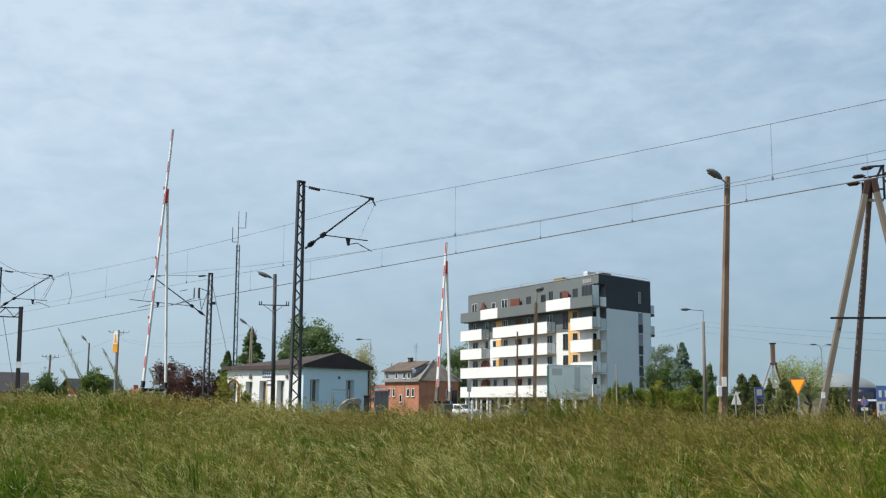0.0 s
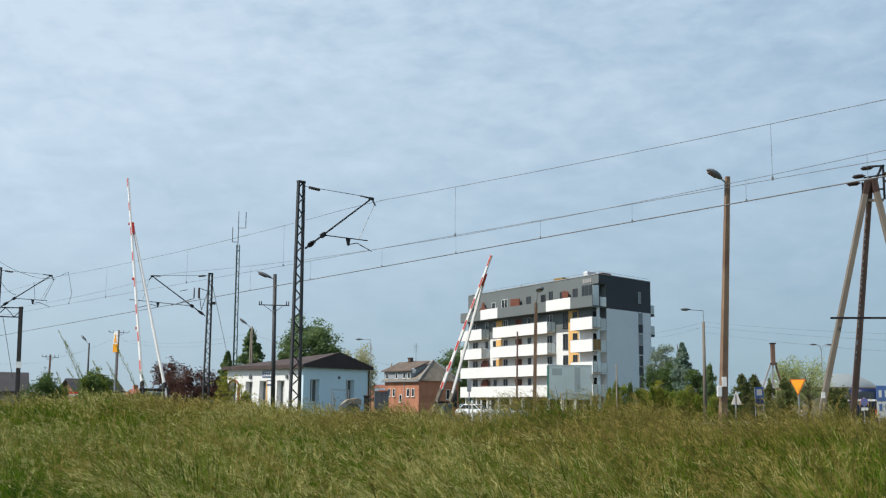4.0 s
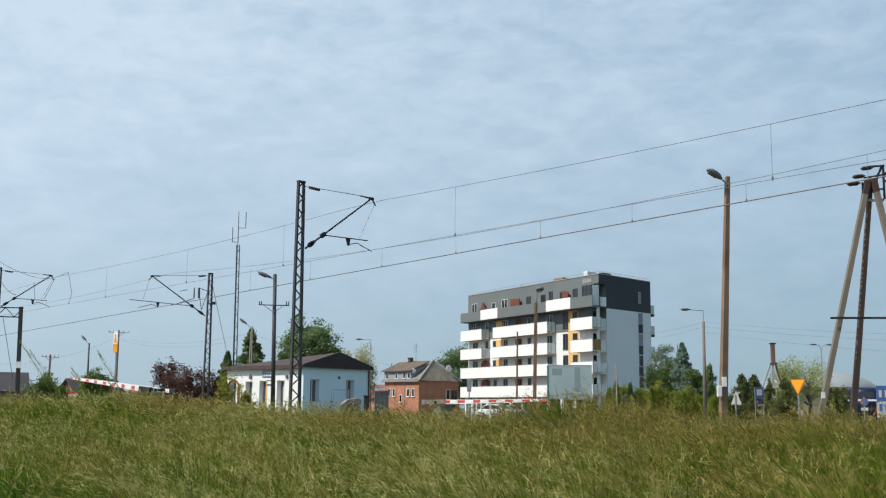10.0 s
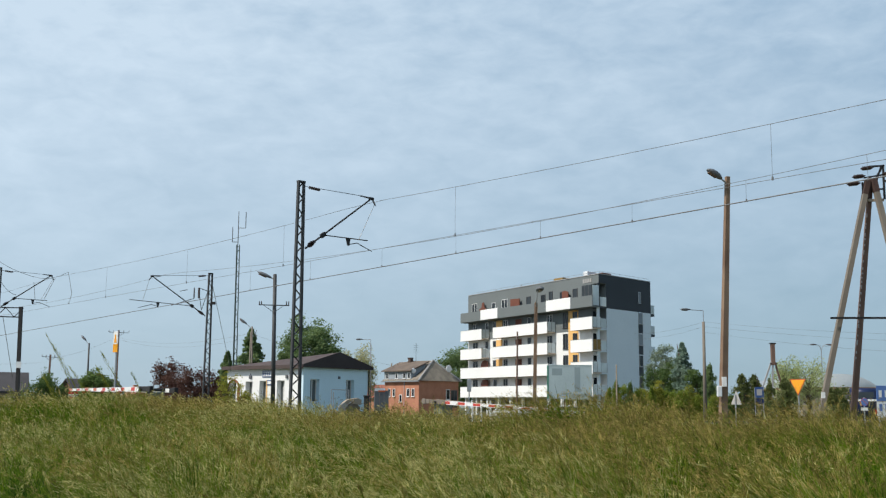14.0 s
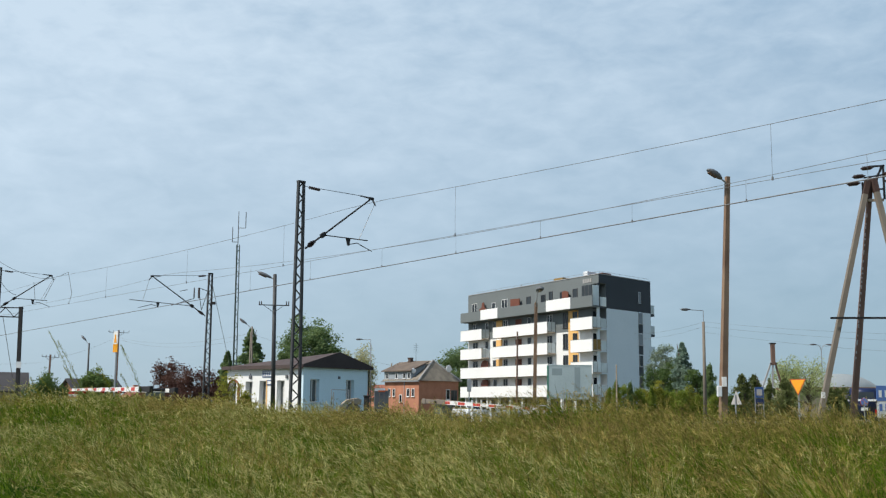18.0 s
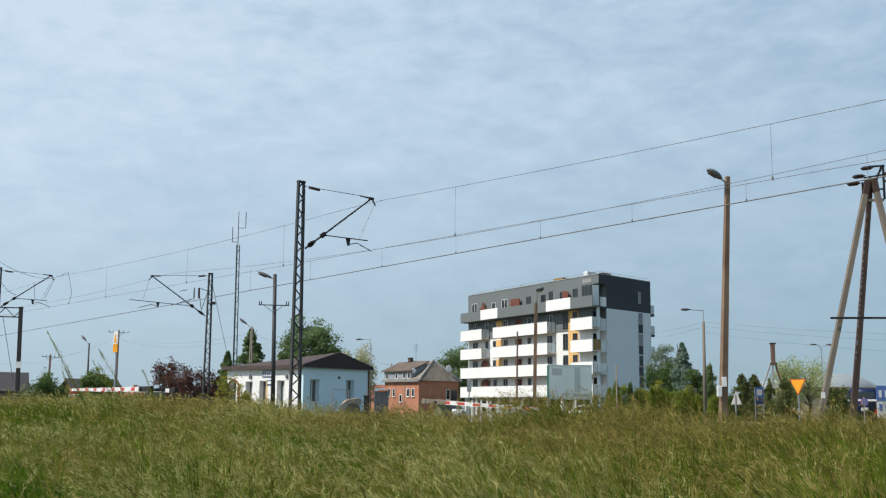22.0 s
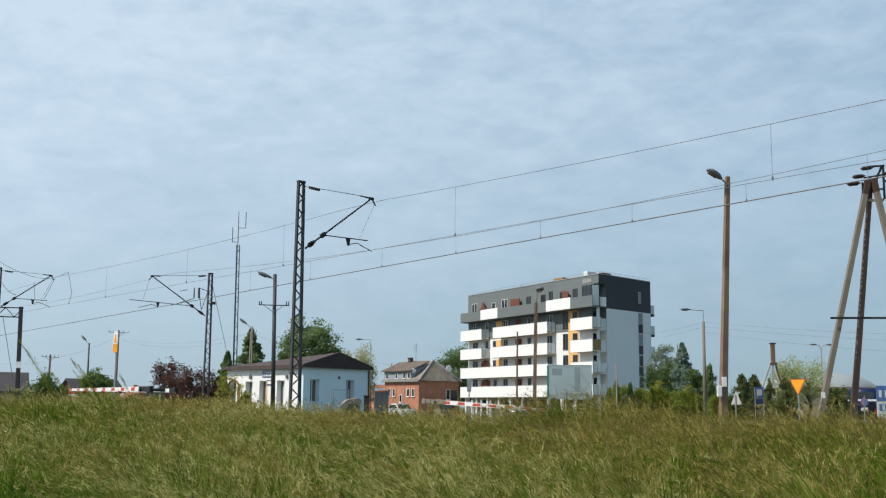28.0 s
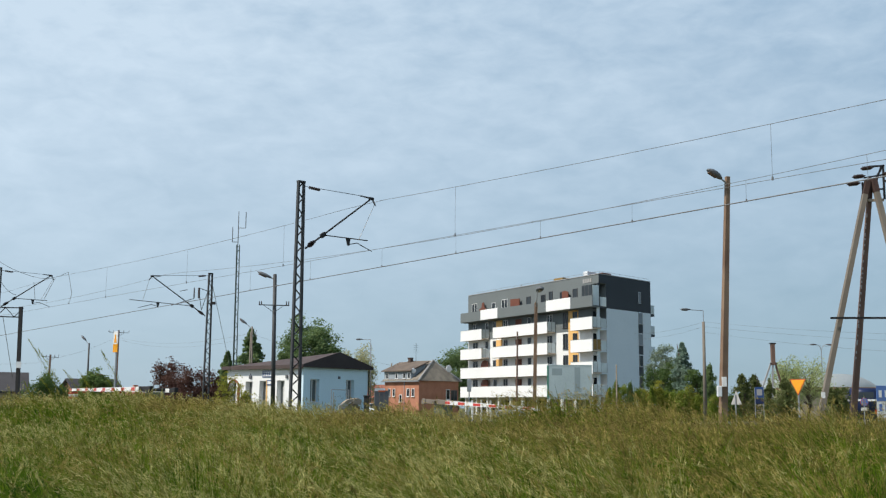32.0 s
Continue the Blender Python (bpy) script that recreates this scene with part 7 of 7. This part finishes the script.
def tall_reed(x, y, z, height, lean, seed):
    """One tall feathery stalk that stands over the rest."""
    rng = np.random.default_rng(seed)
    t = thing("tall_grass_stalk", "tall feathery grass stalk bending in the wind", "grass", x, y, z, group="tall grass stalks")
    bm = B()
    tube(bm, [(-lean * height * (i / 8) ** 2.0, 0, height * i / 8 * (1 - 0.12 * i / 8)) for i in range(9)], 0.0026, 0.0012)
    part("stem", bm, "grass_stem", t)
    c, d = [], []
    for i in range(150):
        k = rng.uniform(0.80, 1.0)
        q = Vector((-lean * height * k ** 2.0, 0, height * k * (1 - 0.12 * k)))
        w = 0.010 * (1.1 - abs(k - 0.90) * 8)
        c.append((q.x + rng.normal() * w, q.y + rng.normal() * w, q.z + rng.normal() * w))
        d.append((-lean * 1.8 * k, 0.0, 1.0))
    d = np.array(d)
    d /= np.linalg.norm(d, axis=1)[:, None]
    v, f = bristles(rng, np.array(c), d, np.full((150, 1), 0.015), 0.08)
    o = new("plume", mesh_from("plume", v, f, "grass_stem"))
    o.parent = t
    o["kind"] = "stuff"
    for i in range(2):
        bm = B()
        a = Vector((0, 0, height * (0.25 + 0.2 * i)))
        b = a + Vector((-0.12 + 0.2 * i, 0.02, 0.22))
        bar(bm, a, b, 0.008, 0.002)
        part("leaf", bm, "grass_low", t)
    REEDS.append((t, (x, y, z)))


for i, (rx, ry, rh, rl) in enumerate(((-2.43, 8.0, 2.24, 0.26), (-2.41, 8.15, 2.16, 0.28), (-2.36, 8.3, 1.96, 0.30), (-2.27, 8.45, 2.02, 0.26), (-2.09, 8.0, 1.98, 0.27), (-2.05, 8.15, 2.10, 0.28), (-2.64, 8.3, 1.93, 0.2), (-2.03, 8.45, 1.92, 0.22))):
    tall_reed(rx, ry, ground_z(rx, ry), rh, rl, 70 + i)


def dock_stalk(x, y, height, lean, side, material, seed):
    """A single thick spike of dock or cat-grass over the rest."""
    rng = np.random.default_rng(seed)
    z = ground_z(x, y)
    pale = material == "grass_dry"
    t = thing("grass_spike" if pale else "dock_stalk", "pale dry grass spike among the stalks" if pale else "dark brown dock stalk among the grass", "grass", x, y, z, group="single stalks in the meadow")
    at = lambda k: Vector((lean * height * k ** 1.7, side * height * k ** 1.7, height * k * (1 - 0.14 * k * abs(lean) - 0.05)))
    bm = B()
    tube(bm, [at(i / 6) for i in range(7)], 0.004, 0.003)
    part("stem", bm, "grass_stem", t)
    c, d = [], []
    for i in range(170):
        k = rng.uniform(0.62, 1.0)
        q = at(k)
        w = 0.016 * (1.1 - abs(k - 0.80) * 4.2)
        c.append((q.x + rng.normal() * w, q.y + rng.normal() * w, q.z + rng.normal() * w))
        d.append(tuple(at(k) - at(k - 0.05)))
    d = np.array(d)
    d /= np.linalg.norm(d, axis=1)[:, None]
    v, f = bristles(rng, np.array(c), d, np.full((170, 1), 0.016), 0.13)
    o = new("spike", mesh_from("spike", v, f, material))
    o.parent = t
    o["kind"] = "stuff"
    REEDS.append((t, (x, y, z)))


def scatter_docks():
    rng = random.Random(12)
    k = 0
    while k < 120:
        y = rng.uniform(4.6, 10.0) if k % 3 else rng.uniform(9.0, 14.0)
        x = y * rng.uniform(-0.42, 0.42)
        if N[0] * x + N[1] * y > 15.5:
            continue
        pale = k % 7 < 2
        dock_stalk(x, y, rng.uniform(0.92, 1.16) * (1.0 - 0.22 * smooth(7.0, 12.0, y)), rng.uniform(-0.85, 0.6 if pale else -0.1), rng.uniform(-0.2, 0.2), "grass_dry" if pale else "grass_brown", 200 + k)
        k += 1


scatter_docks()


def build_fly():
    """A fly that darts past close by."""
    t = thing("fly", "small dark fly darting past in the air", "insect", 1.6, 2.3, ground_z(1.6, 2.3))
    for nm, r, at in (("thorax", (0.0021, 0.0017, 0.0017), (0, 0, 0)), ("abdomen", (0.0027, 0.0018, 0.0017), (0.0048, 0, -0.0006)), ("head", (0.0011, 0.0014, 0.0013), (-0.0036, 0, -0.0002))):
        bm = B()
        bmesh.ops.create_uvsphere(bm, u_segments=10, v_segments=7, radius=1.0, matrix=Matrix.Translation(at) @ Matrix.Diagonal((*r, 1)))
        part(nm, bm, "lamp_grey", t, smooth=True)
    for sy in (-1, 1):
        bm = B()
        prism(bm, [(-0.0005, 0.0), (0.0022, sy * 0.0072), (0.0058, sy * 0.0066), (0.0044, sy * 0.001)], 0.0012, 0.0014, "z")
        part("wing", bm, "lamp_grey", t, "smoky wing")
    return t


FLY = build_fly()


# ---- what moves ----
def motions():
    left = [(0.0, 93.9), (0.5, 92.2), (1.0, 89.6), (2.0, 82.3), (3.0, 73.2), (3.5, 68.6), (4.5, 57.6), (5.5, 46.1), (6.0, 40.4), (6.5, 34.6), (7.5, 23.8), (8.0, 19.2), (8.5, 14.8), (9.0, 10.5), (9.5, 6.7), (10.0, 3.4), (10.5, 1.1), (11.0, 0.4), (12.0, 0.3), (32.0, 0.3)]
    right = [(0.0, 86.8), (0.5, 85.8), (1.0, 84.1), (2.0, 78.9), (3.0, 70.3), (3.5, 65.5), (4.5, 55.2), (6.0, 38.8), (6.9, 28.6), (7.6, 21.2), (8.3, 14.0), (9.0, 7.9), (9.7, 2.6), (10.4, -1.2), (11.0, -2.3), (12.0, -2.4), (32.0, -2.4)]
    for (boom, z), rows, tilt in ((LEFT_BOOM, left, 2.67), (RIGHT_BOOM, right, -1.37)):
        walk(boom, [(t, pose(0, 0, z, tilt, 0, 0) @ pose(0, 0, 0, 0, -a, 0)) for t, a in rows])
    # vehicles
    def drive(c, rows):
        walk(c, [(t, pose(x, y, ground_z(x, y), 0, 0, yaw)) for t, x, y, yaw in rows])
    drive(MOVING_CAR, [(0.0, 2.02, 112.0, 140), (2.0, 2.76, 111.0, 140), (6.0, 4.34, 110.0, 142), (8.5, 5.37, 109.0, 142), (10.5, 5.8, 108.5, 144), (13.0, 6.67, 108.0, 150), (17.0, 9.4, 107.0, 162), (21.0, 13.45, 112.0, 172), (26.0, 20.34, 112.0, 176), (32.0, 20.34, 112.0, 176)])
    drive(LATER_CAR, [(0.0, 18.97, 106.0, 178), (12.0, 18.97, 106.0, 178), (14.0, 12.44, 104.5, 178), (17.0, 3.79, 103.0, 130), (21.0, 1.45, 104.0, 112), (25.0, -1.18, 106.0, 110), (29.0, -5.09, 112.0, 118), (32.0, -7.63, 116.0, 130)])
    walk(FLY, [(t, pose(x, y, z)) for t, x, y, z in ((0.0, 1.6, 2.3, ground_z(1.6, 2.3)), (11.4, 1.6, 2.3, ground_z(1.6, 2.3)), (11.8, 1.12, 2.45, 1.61), (11.9, 0.919, 2.5, 1.711), (12.0, 0.769, 2.5, 1.721), (12.1, 0.610, 2.5, 1.733), (12.4, -0.1, 2.5, 1.9), (12.8, -1.3, 2.5, 2.0), (13.4, -1.7, 2.2, ground_z(-1.7, 2.2)), (32.0, -1.7, 2.2, ground_z(-1.7, 2.2)))])
    # wind in the grass
    rng = random.Random(3)
    for c, (x, y, z) in CLUMPS:
        ph, f = x * 0.5 + y * 0.25 + rng.random() * 1.5, rng.uniform(0.9, 1.25)
        rows = []
        for i in range(41):
            t = i * 0.8
            a = 2.2 + 2.6 * math.sin(f * t * 1.9 - ph) + 1.3 * math.sin(t * 0.7 + ph * 0.6)
            rows.append((t, pose(x, y, z, 0.8 * math.sin(t * 1.3 + ph), a, 0)))
        walk(c, rows)
    for c, (x, y, z) in REEDS:
        ph = rng.random() * 2.0
        rows = []
        for i in range(54):
            t = i * 0.6 if i < 53 else 32.0
            a = 4.5 * math.sin(t * 1.7 + ph) + 2.5 * math.sin(t * 0.9 + ph * 2)
            rows.append((t, pose(x, y, z, 2.0 * math.sin(t * 1.1 + ph), a, 0)))
        walk(c, rows)


motions()
